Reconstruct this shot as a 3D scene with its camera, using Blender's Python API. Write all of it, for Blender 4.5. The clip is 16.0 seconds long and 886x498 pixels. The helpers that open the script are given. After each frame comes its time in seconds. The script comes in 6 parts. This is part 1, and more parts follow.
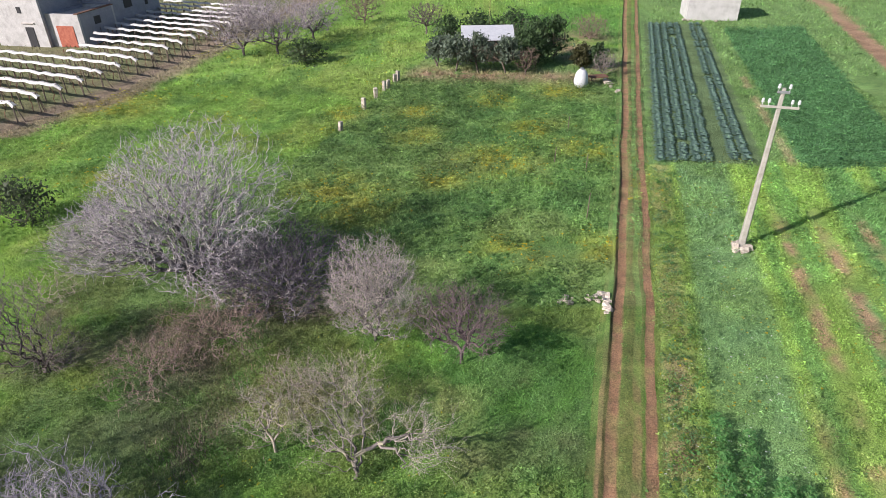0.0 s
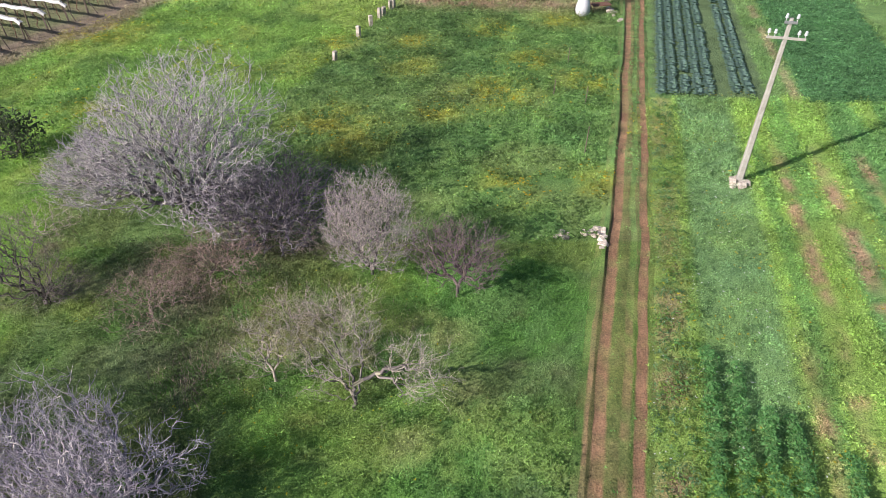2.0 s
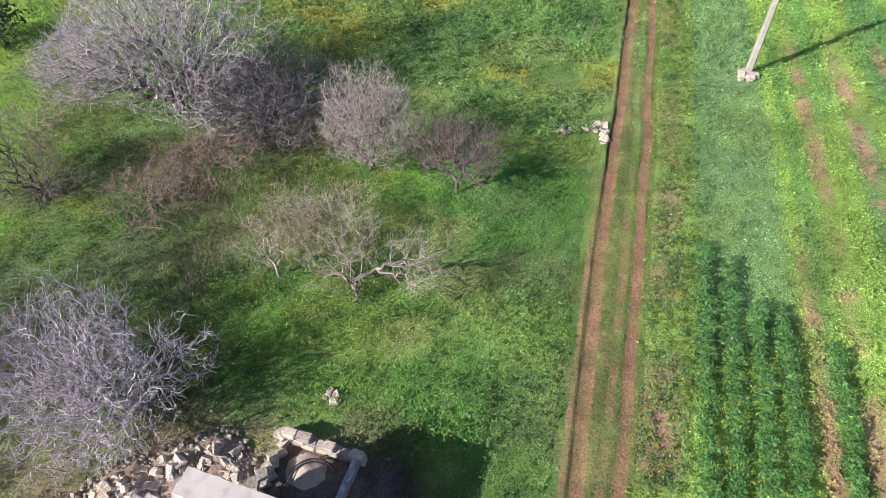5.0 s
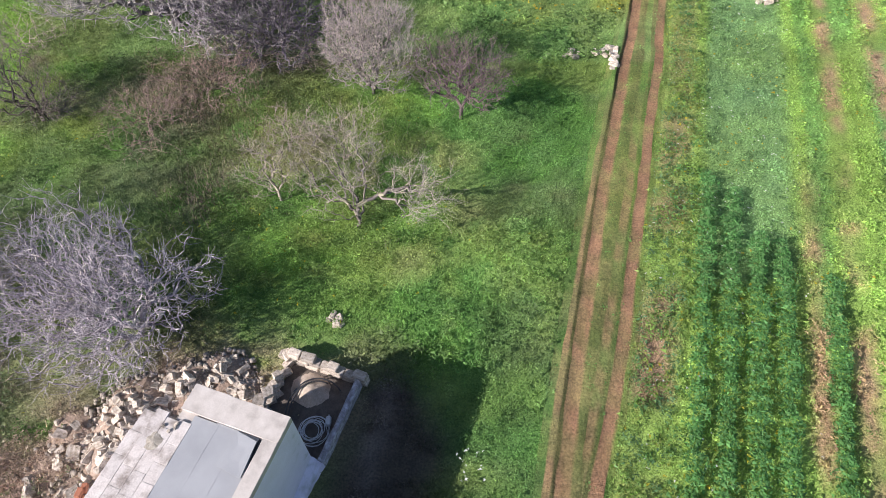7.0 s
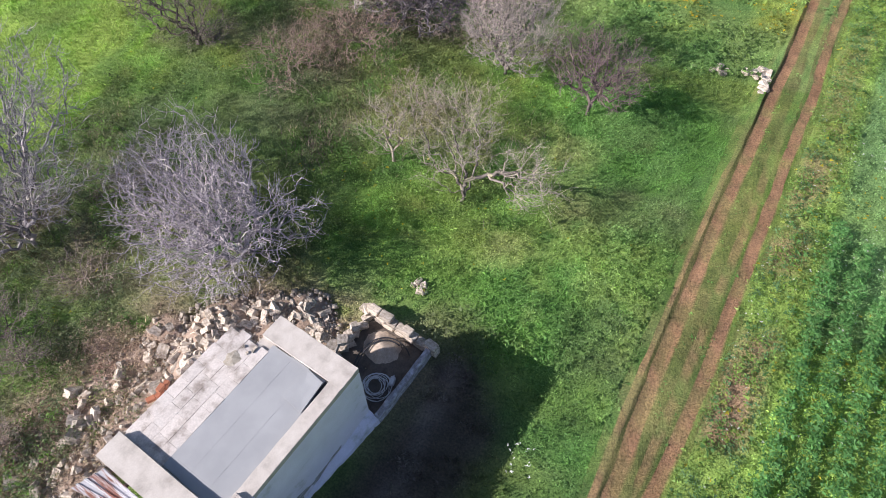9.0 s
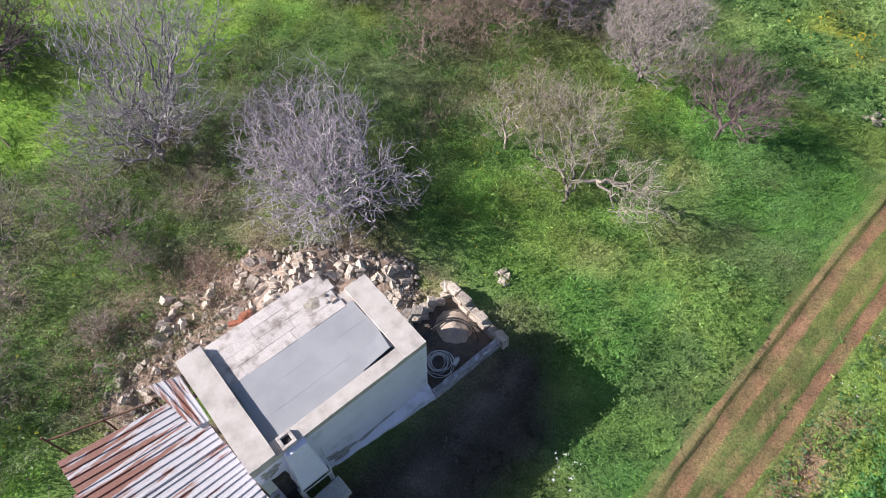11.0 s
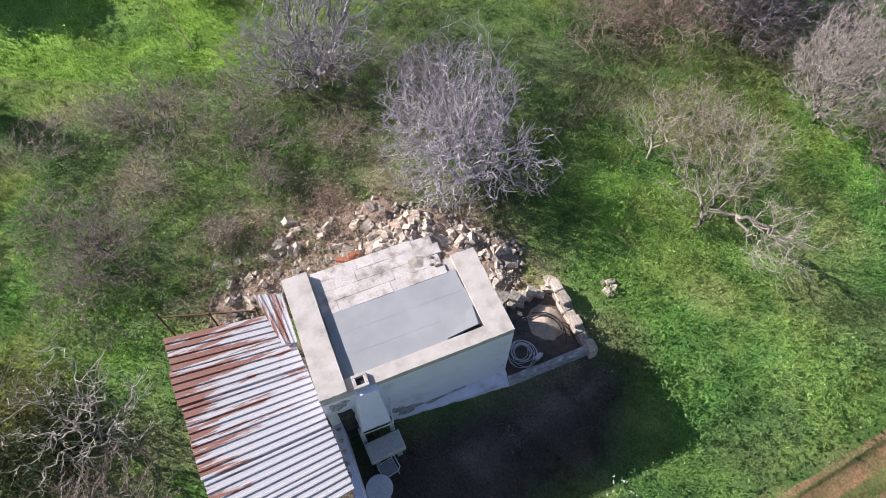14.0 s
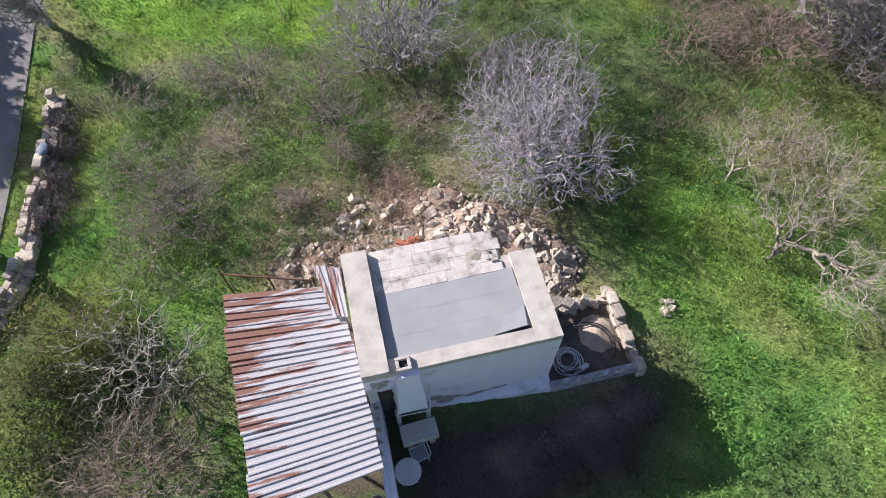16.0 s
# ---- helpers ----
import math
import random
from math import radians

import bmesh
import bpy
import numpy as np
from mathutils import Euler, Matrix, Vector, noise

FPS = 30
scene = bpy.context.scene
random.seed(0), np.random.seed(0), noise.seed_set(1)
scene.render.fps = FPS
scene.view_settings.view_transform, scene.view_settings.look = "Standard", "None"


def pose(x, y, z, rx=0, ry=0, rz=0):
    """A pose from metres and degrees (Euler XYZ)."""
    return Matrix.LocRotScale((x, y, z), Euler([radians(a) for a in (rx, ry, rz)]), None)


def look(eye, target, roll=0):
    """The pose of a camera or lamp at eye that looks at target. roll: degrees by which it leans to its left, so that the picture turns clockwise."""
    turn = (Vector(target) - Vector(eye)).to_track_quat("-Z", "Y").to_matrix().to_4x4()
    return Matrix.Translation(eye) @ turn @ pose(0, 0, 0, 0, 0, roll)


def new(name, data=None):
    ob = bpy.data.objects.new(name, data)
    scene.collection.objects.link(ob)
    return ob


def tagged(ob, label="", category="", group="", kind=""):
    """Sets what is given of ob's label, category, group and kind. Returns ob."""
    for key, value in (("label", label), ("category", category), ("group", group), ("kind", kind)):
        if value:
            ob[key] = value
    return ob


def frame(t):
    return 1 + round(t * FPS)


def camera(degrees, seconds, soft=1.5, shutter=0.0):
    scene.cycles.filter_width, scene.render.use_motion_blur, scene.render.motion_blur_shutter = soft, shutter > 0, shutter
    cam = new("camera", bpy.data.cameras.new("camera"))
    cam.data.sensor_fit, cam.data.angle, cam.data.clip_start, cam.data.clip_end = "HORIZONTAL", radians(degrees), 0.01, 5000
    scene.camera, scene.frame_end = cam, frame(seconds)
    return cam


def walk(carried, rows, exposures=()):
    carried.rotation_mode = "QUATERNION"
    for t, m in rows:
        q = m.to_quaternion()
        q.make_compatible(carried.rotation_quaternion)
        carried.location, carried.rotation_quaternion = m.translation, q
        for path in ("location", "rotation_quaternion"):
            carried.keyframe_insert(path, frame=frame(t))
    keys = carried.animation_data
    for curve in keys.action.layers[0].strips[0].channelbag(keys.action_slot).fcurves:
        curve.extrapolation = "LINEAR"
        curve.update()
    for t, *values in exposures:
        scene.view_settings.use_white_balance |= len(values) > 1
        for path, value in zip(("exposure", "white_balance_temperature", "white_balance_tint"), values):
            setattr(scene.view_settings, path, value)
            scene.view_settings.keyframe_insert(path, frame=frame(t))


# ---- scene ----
cam = camera(70.6, 16.0, soft=0.72)
# The camera hovers at one spot; rows of seconds, heading to the left, tilt and roll in degrees.
EYE = Vector((0.0, 0.0, 18.0))
PATH = [
    (0, 0.90, -31.32, -0.79),
    (0.5, 0.88, -32.83, -0.73),
    (1, 0.79, -34.31, -0.61),
    (1.5, 0.68, -35.84, -0.46),
    (2, 0.59, -37.33, -0.38),
    (2.5, 0.61, -38.92, -0.43),
    (3, 0.78, -40.24, -0.57),
    (3.5, 0.88, -41.77, -0.67),
    (4, 0.89, -43.41, -0.69),
    (6.5, 0.06, -51.92, 0.03),
    (7, 0.99, -53.48, 0.07),
    (7.5, 3.76, -54.47, 0.13),
    (8, 6.81, -54.83, 0.28),
    (8.5, 11.03, -54.97, 0.48),
    (9, 15.79, -55.16, 0.58),
    (9.5, 20.09, -55.48, 0.79),
    (12, 36.40, -57.29, 0.88),
    (12.5, 39.46, -57.67, 0.82),
    (13, 42.66, -58.01, 0.46),
    (13.5, 46.05, -58.30, 0.40),
    (14, 49.23, -58.52, 0.13),
    (14.5, 52.29, -58.72, -0.24),
    (15, 54.95, -58.89, -0.64),
    (15.5, 57.28, -59.03, -0.90),
    (16, 59.65, -59.17, -1.13),
]


def aim(yaw, pitch, roll):
    a, b = radians(yaw), radians(pitch)
    return look(EYE, EYE + 10 * Vector((-math.sin(a) * math.cos(b), math.cos(a) * math.cos(b), math.sin(b))), roll)


walk(cam, [(t, aim(yaw, pitch, roll)) for t, yaw, pitch, roll in PATH], [(0.0, 0.48, 6250, 17), (3.0, 0.58, 6250, 17), (6.5, 0.69, 6250, 17), (9.0, 0.67, 6250, 17), (12.0, 0.67, 6250, 17), (16.0, 0.67, 6250, 17)])

# ---- light ----
SUN_FROM = Vector((-0.865, -0.502, 0.0)).normalized()
SUN_UP = radians(29.8)
sun_dir = Vector((SUN_FROM.x * math.cos(SUN_UP), SUN_FROM.y * math.cos(SUN_UP), math.sin(SUN_UP)))
world = bpy.data.worlds.new("world")
scene.world = world
world.use_nodes = True
wn = world.node_tree.nodes
sky = wn.new("ShaderNodeTexSky")
sky.sky_type, sky.sun_disc = "NISHITA", False
sky.sun_elevation, sky.sun_rotation = SUN_UP, math.atan2(SUN_FROM.x, SUN_FROM.y)
wn["Background"].inputs["Strength"].default_value = 0.077
world.node_tree.links.new(sky.outputs["Color"], wn["Background"].inputs["Color"])
sun_data = bpy.data.lights.new("sun", "SUN")
sun_data.energy, sun_data.angle, sun_data.color = 5.2, radians(0.53), (1.0, 0.94, 0.86)
sun = new("sun", sun_data)
sun.matrix_world = look(sun_dir * 60, (0, 0, 0))

# ---- helpers of this scene ----
RNG = np.random.default_rng(7)


def link_mesh(name, me, mat, parent=None, label=""):
    ob = new(name, me)
    if mat is not None and not me.materials:
        me.materials.append(mat)
    if parent is not None:
        ob.parent = parent
    if label:
        ob["label"] = label
    return ob


def part(name, bm, mat, parent=None, label="", smooth=False):
    """Link a bmesh as one mesh object under a thing or part."""
    me = bpy.data.meshes.new(name)
    bm.to_mesh(me)
    bm.free()
    if smooth:
        me.polygons.foreach_set("use_smooth", np.ones(len(me.polygons), dtype=bool))
    return link_mesh(name, me, mat, parent, label)


def raw_mesh(name, verts, faces, colors=None):
    """A mesh from arrays: verts (n, 3), faces (m, k), colours (n, 3) as base tints."""
    me = bpy.data.meshes.new(name)
    verts, faces = np.asarray(verts, np.float32), np.asarray(faces, np.int32)
    k = faces.shape[1]
    me.vertices.add(len(verts))
    me.vertices.foreach_set("co", verts.ravel())
    me.loops.add(faces.size)
    me.loops.foreach_set("vertex_index", faces.ravel())
    me.polygons.add(len(faces))
    me.polygons.foreach_set("loop_start", np.arange(0, faces.size, k, dtype=np.int32))
    me.update(calc_edges=True)
    if colors is not None:
        att = me.color_attributes.new("tint", "FLOAT_COLOR", "POINT")
        att.data.foreach_set("color", np.c_[colors, np.ones(len(colors))].astype(np.float32).ravel())
    return me


def empty(name, m=None, label="", category="", group="", kind=""):
    ob = new(name)
    if m is not None:
        ob.matrix_world = m
    return tagged(ob, label, category, group, kind)


def box(bm, x0, x1, y0, y1, z0, z1, bevel=0.0, jitter=0.0, seed=0):
    vs = [bm.verts.new((x, y, z)) for x in (x0, x1) for y in (y0, y1) for z in (z0, z1)]
    if jitter:
        r = random.Random(seed)
        for v in vs:
            v.co += Vector((r.uniform(-1, 1), r.uniform(-1, 1), r.uniform(-1, 1))) * jitter
    fs = [bm.faces.new([vs[i] for i in q]) for q in ((0, 1, 3, 2), (4, 6, 7, 5), (0, 4, 5, 1), (2, 3, 7, 6), (0, 2, 6, 4), (1, 5, 7, 3))]
    if bevel:
        edges = list({e for f in fs for e in f.edges})
        bmesh.ops.bevel(bm, geom=edges, offset=bevel, segments=1, affect="EDGES")
    return vs


def cyl(bm, p, q, r0, r1=None, n=10):
    p, q = Vector(p), Vector(q)
    r1 = r0 if r1 is None else r1
    turn = (q - p).to_track_quat("Z", "Y").to_matrix()
    rings = []
    for c, r in ((p, r0), (q, r1)):
        rings.append([bm.verts.new(c + turn @ Vector((math.cos(a) * r, math.sin(a) * r, 0))) for a in [2 * math.pi * i / n for i in range(n)]])
    for i in range(n):
        bm.faces.new((rings[0][i], rings[0][(i + 1) % n], rings[1][(i + 1) % n], rings[1][i]))
    bm.faces.new(list(reversed(rings[0])))
    bm.faces.new(rings[1])


def ring_stack(bm, rings, n=20):
    """Lathe: rings of (radius, z) about the z axis, closed at both ends."""
    rows = [[bm.verts.new((math.cos(2 * math.pi * i / n) * r, math.sin(2 * math.pi * i / n) * r, z)) for i in range(n)] for r, z in rings]
    for a, b in zip(rows, rows[1:]):
        for i in range(n):
            bm.faces.new((a[i], a[(i + 1) % n], b[(i + 1) % n], b[i]))
    bm.faces.new(list(reversed(rows[0])))
    bm.faces.new(rows[-1])


def pipe(bm, pts, r, n=6):
    for a, b in zip(pts, pts[1:]):
        cyl(bm, a, b, r, r, n)


# ---- noise over the plan ----
def hash2(i, j, seed):
    h = np.sin(i * 127.1 + j * 311.7 + seed * 74.7) * 43758.5453
    return h - np.floor(h)


def vnoise(x, y, size, seed=0):
    """Smooth noise 0 to 1 with lumps of that size."""
    x, y = np.asarray(x, float) / size, np.asarray(y, float) / size
    i, j = np.floor(x), np.floor(y)
    u, v = x - i, y - j
    u, v = u * u * (3 - 2 * u), v * v * (3 - 2 * v)
    a, b = hash2(i, j, seed), hash2(i + 1, j, seed)
    c, d = hash2(i, j + 1, seed), hash2(i + 1, j + 1, seed)
    return (a * (1 - u) + b * u) * (1 - v) + (c * (1 - u) + d * u) * v


def fbm(x, y, size, seed=0):
    return (vnoise(x, y, size, seed) + 0.5 * vnoise(x, y, size / 2.1, seed + 1) + 0.25 * vnoise(x, y, size / 4.3, seed + 2)) / 1.75


def step(v, a, b):
    k = np.clip((v - a) / (b - a), 0, 1)
    return k * k * (3 - 2 * k)


def inside(x, y, poly):
    """Whether points lie in a polygon."""
    out = np.zeros(np.shape(x), bool)
    for (x0, y0), (x1, y1) in zip(poly, poly[1:] + poly[:1]):
        cross = (y0 > y) != (y1 > y)
        with np.errstate(divide="ignore", invalid="ignore"):
            out ^= cross & (x < (x1 - x0) * (y - y0) / (y1 - y0 if y1 != y0 else 1e-9) + x0)
    return out


# ---- plan ----
TRACK_Y = (-60, 4.85, 9.8, 14.5, 20.0, 25.25, 32.0, 51.7, 104.5, 600)
TRACK_L = (-12.0, 2.84, 3.98, 5.13, 6.55, 8.05, 9.75, 14.58, 27.2, 146)
TRACK_R = (-10.6, 4.40, 5.80, 7.05, 8.55, 9.85, 11.54, 16.24, 29.3, 148.5)


def track_l(y):
    return np.interp(y, TRACK_Y, TRACK_L)


def track_r(y):
    return np.interp(y, TRACK_Y, TRACK_R)


MEADOW = [(-37, 47), (-32, 57.5), (-29, 73), (-27, 84), (-14, 140), (60, 300), (40, 140), (-0.5, 80), (-2.4, 72), (-5.3, 62), (-9, 48.2), (-12, 39), (-17, 34), (-24, 33), (-45, 33)]
CLEARING = [(-20.8, 5.7), (-22.0, 3.4), (-23.6, 1.4), (-26, -1.0), (-30, -1.0), (-44, 8), (-45, 34), (-23, 34), (-19.5, 25), (-19.5, 14), (-20.5, 8)]
VINES = [(-37, 47), (-32, 57.5), (-29, 73), (-27, 84), (-14, 140), (-200, 240), (-300, 20), (-45, 33)]
CABBAGES = [(14.4, 41.6), (21.9, 40.4), (33.6, 86.0), (26.0, 88.0)]
CLOVER = [(24.4, 40), (35.0, 83.5), (45.3, 84), (39.7, 65), (34.7, 48), (33, 40)]
SCRUB = [(-21.6, 14), (-18.5, 14.4), (-15, 12.4), (-12.5, 10), (-13.2, 6.5), (-12.2, 3), (-11.3, -1), (-13, -4.8), (-18, -3.6), (-22.4, 0.6), (-21.8, 3.4), (-20.4, 5.8), (-19.8, 8), (-22, 11)]
LANE = [(-60, 9), (-28.2, -3.7), (-21.0, -6.0), (-16.4, -7.7), (-11, -11.5), (-3, -18), (10, -28)]
YELLOW = [(-7.7, 36.8, 2.6), (-2.8, 52.2, 1.6), (-2.8, 46.8, 1.8), (-0.5, 38.4, 1.4), (3.7, 41.7, 2.6), (4.2, 55, 1.8), (10.2, 43.7, 2.2), (10.1, 57.4, 2.0), (8.3, 29.5, 1.5), (3.1, 29, 1.6), (-5.6, 34.4, 2.2), (13.5, 36.5, 1.8), (-24, 38, 2), (-9, 52, 1.5), (-30, 54, 3), (6.5, 48, 2)]
BROWN = [(-17.6, 9.6, 2.4), (-19.2, 11.2, 1.8), (-17.4, 13.4, 1.8), (-15.4, 11.8, 1.6), (-14.4, 7.6, 1.2), (-12.7, 21.9, 2.4), (-10.7, 23.6, 2.4), (-11.1, 20, 1.8), (-8.9, 16.3, 1.2), (-19.7, 28.1, 2), (-19.4, 23.6, 1.6), (-2.2, 24.9, 1.4), (-13, 1.4, 1.4), (-16.1, 8.4, 1.5), (-19.7, 2.5, 2.5), (-9.8, 16, 1.3), (-9.4, 21.5, 1.6), (-11.8, 20.7, 1.6), (-14.3, -0.6, 1.4), (-8, -5.2, 2.2), (-17, 0, 2), (-6.5, 18.5, 1.6)]
LUSH = [(-15.5, 16.8, 1.2), (-18.5, 17.5, 1.5), (-3.6, 16.6, 1.6), (-6.4, 12.4, 2.0), (-7.2, 15.0, 1.4), (-15, 18.7, 1.3), (-1.5, 21.1, 2), (-5.8, 20, 1), (-6.9, 14.5, 2), (-2, 14.3, 2), (-13.9, 5.9, 1.5), (-14.6, 1.0, 1.2), (-13.2, -1.7, 1.4), (-12.2, -2.7, 1.3), (-17.9, -4.2, 1.0), (-15.8, -3.4, 1.2), (-16.7, -4.7, 0.9), (-16.8, 2.6, 0.9), (-17.4, 4.2, 0.9), (-23.5, 4.6, 3), (-6.2, 14.2, 2), (-6, 12.1, 2), (-26.1, 6.3, 4), (-22, 12, 4), (-4.6, 13.2, 1.6)]


def blobs(x, y, spots):
    out = np.zeros(np.shape(x))
    for a, b, r in spots:
        out = np.maximum(out, np.exp(-((x - a) ** 2 + (y - b) ** 2) / r**2))
    return out


def mix(c, other, k):
    return c + (np.asarray(other) - c) * np.clip(k, 0, 1)[..., None]


def tint(x, y):
    """Base colour of soil and growth over the plan, with some shade put in."""
    x, y = np.asarray(x, float), np.asarray(y, float)
    n1, n2, n3 = fbm(x, y, 7.0, 3), fbm(x, y, 2.2, 11), fbm(x, y, 0.8, 23)
    c = np.zeros((*np.shape(x), 3)) + np.array((0.08, 0.17, 0.036))
    c = mix(c, (0.128, 0.22, 0.04), step(n1 * 0.6 + n2 * 0.4, 0.45, 0.7))
    wob = 1.2 * (n2 - 0.5)
    # rough orchard ground
    rough = step(-(x - 4 - 0.16 * y), -1, 3) * step(-y, -27, -22)
    c = mix(c, (0.115, 0.135, 0.058), rough * step(n2, 0.42, 0.66) * 0.75)
    orchard = (x < track_l(y) - 0.6) * step(-y, -28, -23)
    m1, m2, m3 = fbm(x, y, 3.4, 201), fbm(x, y, 2.6, 207), fbm(x, y, 1.5, 213)
    c = mix(c, (0.078, 0.165, 0.042), orchard * step(m1 + 0.3 * n3, 0.62, 0.82) * 0.75)
    c = mix(c, (0.17, 0.222, 0.055), orchard * step(m2 + 0.3 * n3, 0.62, 0.84) * 0.75)
    west = 0.35 + 0.65 * step(-x, 4, 12)
    c = mix(c, (0.165, 0.142, 0.1), orchard * west * step(m3 + 0.4 * n3, 0.74, 1.0) * 0.6)
    scrub = inside(x + 2 * wob, y + 2 * wob, SCRUB) * (0.45 + 0.55 * n2)
    c = mix(c, (0.145, 0.235, 0.072), scrub * 0.8)
    c = mix(c, (0.17, 0.14, 0.105), scrub * step(fbm(x, y, 1.3, 401), 0.52, 0.7) * 0.7)
    c = mix(c, (0.07, 0.12, 0.045), scrub * step(fbm(x, y, 1.6, 409), 0.56, 0.7) * 0.4)
    # Dark green patches that also carry the pomegranate's shade east of it.
    c = mix(c, (0.078, 0.155, 0.042), blobs(x, y, [(2.2, 17.4, 3.0), (3.2, 14.2, 2.0), (3.4, 20.6, 2.4), (-9.6, 15.2, 1.8), (-12.4, 14.8, 1.8), (1.0, 22.5, 1.6)]) * step(n3 + 0.4 * n2, 0.45, 0.8) * 0.8)
    c = mix(c, (0.14, 0.228, 0.048), blobs(x, y, [(-2.6, 12.0, 2.0), (-4.6, 11.4, 1.6), (-0.4, 14.8, 2.0), (-4, 17, 2.4), (-1, 13.2, 2.2), (-6.6, 18.5, 1.6), (-3.6, 13.4, 1.6)]) * step(n3 + 0.4 * n2, 0.4, 0.75) * 0.7)
    c = mix(c, (0.1, 0.13, 0.055), blobs(x, y, [(-16.5, 19.5, 2.6), (-13.2, 16.4, 2.4), (-10.2, 18.2, 2.0), (-17.5, 15.5, 2.0), (-9.6, -4.6, 2.2), (-8.2, -6.4, 2.0)]) * step(fbm(x, y, 1.2, 503) + 0.3 * n3, 0.5, 0.75) * 0.85)
    c = mix(c, (0.132, 0.258, 0.048), blobs(x, y, LUSH) * step(n3 + n2, 0.7, 1.2))
    c = mix(c, (0.185, 0.152, 0.11), blobs(x, y, BROWN) * step(n3 + 0.5 * n2, 0.5, 0.9) * 0.7)
    # Near-black ground puts the shade under the big fig into the colour.
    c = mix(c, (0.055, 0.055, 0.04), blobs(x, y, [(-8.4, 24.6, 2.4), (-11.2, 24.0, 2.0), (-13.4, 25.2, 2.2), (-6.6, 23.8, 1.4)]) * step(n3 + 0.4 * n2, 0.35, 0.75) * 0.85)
    c = mix(c, (0.2, 0.2, 0.085), blobs(x, y, [(-3.0, 16.6, 1.6), (-0.6, 17.6, 1.6), (-1.4, 12.9, 1.2), (0.8, 15.0, 1.2), (-6.0, 17.6, 1.4)]) * step(n3 + 0.4 * n2, 0.45, 0.8) * 0.7)
    c = mix(c, (0.07, 0.15, 0.038), blobs(x, y, [(2.0, 7.4, 2.4), (1.4, 10.2, 2.0), (2.6, 4.8, 2.0)]) * 0.65)
    # Darkened grass stands in for tree shade in the orchard.
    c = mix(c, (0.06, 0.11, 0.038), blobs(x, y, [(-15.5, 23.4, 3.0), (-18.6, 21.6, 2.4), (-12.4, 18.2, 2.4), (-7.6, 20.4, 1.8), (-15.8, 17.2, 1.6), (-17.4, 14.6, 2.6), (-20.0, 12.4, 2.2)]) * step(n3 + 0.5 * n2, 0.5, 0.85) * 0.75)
    # fields
    mead = inside(x + wob, y + wob, MEADOW) | inside(x + 1.6 * wob, y + 1.6 * wob, CLEARING)
    c = mix(c, (0.14, 0.245, 0.05), mead * (0.75 + 0.5 * n2))
    c = mix(c, (0.146, 0.262, 0.042), inside(x, y, CLEARING) * step(n2, 0.25, 0.55))
    c = mix(c, (0.185, 0.26, 0.06), mead * step(fbm(x, y * 0.6, 3.0, 311), 0.5, 0.68) * 0.7)
    c = mix(c, (0.08, 0.165, 0.042), mead * step(fbm(x, y * 0.6, 2.2, 317), 0.56, 0.72) * 0.6)
    vin = inside(x + wob, y + wob, VINES)
    c = mix(c, (0.14, 0.13, 0.075), vin * (0.55 + 0.5 * n2))
    verge = np.minimum.reduce([np.abs((x - x0) * (y1 - y0) - (y - y0) * (x1 - x0)) / math.hypot(x1 - x0, y1 - y0) + 9 * np.maximum(0, np.maximum(y0 - y, y - y1)) for (x0, y0), (x1, y1) in zip(VINES[:4], VINES[1:5])])
    c = mix(c, (0.19, 0.155, 0.105), step(-verge - 1.5 * wob, -3.4, -1.4) * 0.85)
    right = x > track_r(y)
    mid = (~mead) & (~vin) & (~right) & (y > 24) & (y < 74)
    c = mix(c, (0.118, 0.198, 0.06), mid * 0.8)
    c = mix(c, (0.055, 0.12, 0.036), mid * step(fbm(x, y, 1.7, 301), 0.5, 0.68) * 0.6)
    c = mix(c, (0.15, 0.205, 0.065), mid * step(fbm(x, y, 4.5, 307), 0.5, 0.7) * 0.7)
    c = mix(c, (0.28, 0.275, 0.045), (mid | mead | right) * blobs(x, y, YELLOW) * step(n3 + n2, 0.75, 1.15) * 0.65)
    hedge = blobs(x, y, [(-2, 64, 2.4), (1, 63.6, 2.4), (4, 63.2, 2.4), (7, 62.8, 2.4), (10, 62.4, 2.4), (13, 62.2, 2.4), (15, 70, 3), (14, 74, 3), (16, 66, 2), (12.5, 78, 3.5), (17, 80, 3)])
    c = mix(c, (0.22, 0.15, 0.1), hedge * step(n3, 0.2, 0.5) * 0.9)
    # strips beside the track
    s = x - track_r(y) + 0.25 * (n2 - 0.5)
    near = right & (y < 41 + wob)
    c = mix(c, (0.16, 0.222, 0.052), near * 0.8)
    c = mix(c, (0.2, 0.132, 0.082), near * step(-np.abs(s - 0.95), -0.9, -0.4) * step(n2 + 0.4 * n3, 0.5, 0.85) * (1 - 0.5 * step(y, 12, 26)))
    pale = near * (y > 12) * step(s, 1.9, 2.3) * step(-s, -6.0, -5.2)
    c = mix(c, (0.098, 0.166, 0.066), pale * (0.5 + 0.6 * n2))
    lane_n = vnoise(s + 40, y / 14, 0.75, 63)
    rows_on = near * step(s, 5.4, 6.2) * (0.6 + 0.4 * n2)
    c = mix(c, (0.065, 0.15, 0.05), rows_on * step(-lane_n, -0.52, -0.3) * 0.9)
    c = mix(c, (0.155, 0.245, 0.055), rows_on * step(lane_n, 0.58, 0.8) * 0.7)
    bright = near * (y > 6) * step(s, 5.6, 6.2) * step(-s, -9.5, -8.5)
    c = mix(c, (0.165, 0.25, 0.045), bright * 0.45 * n2)
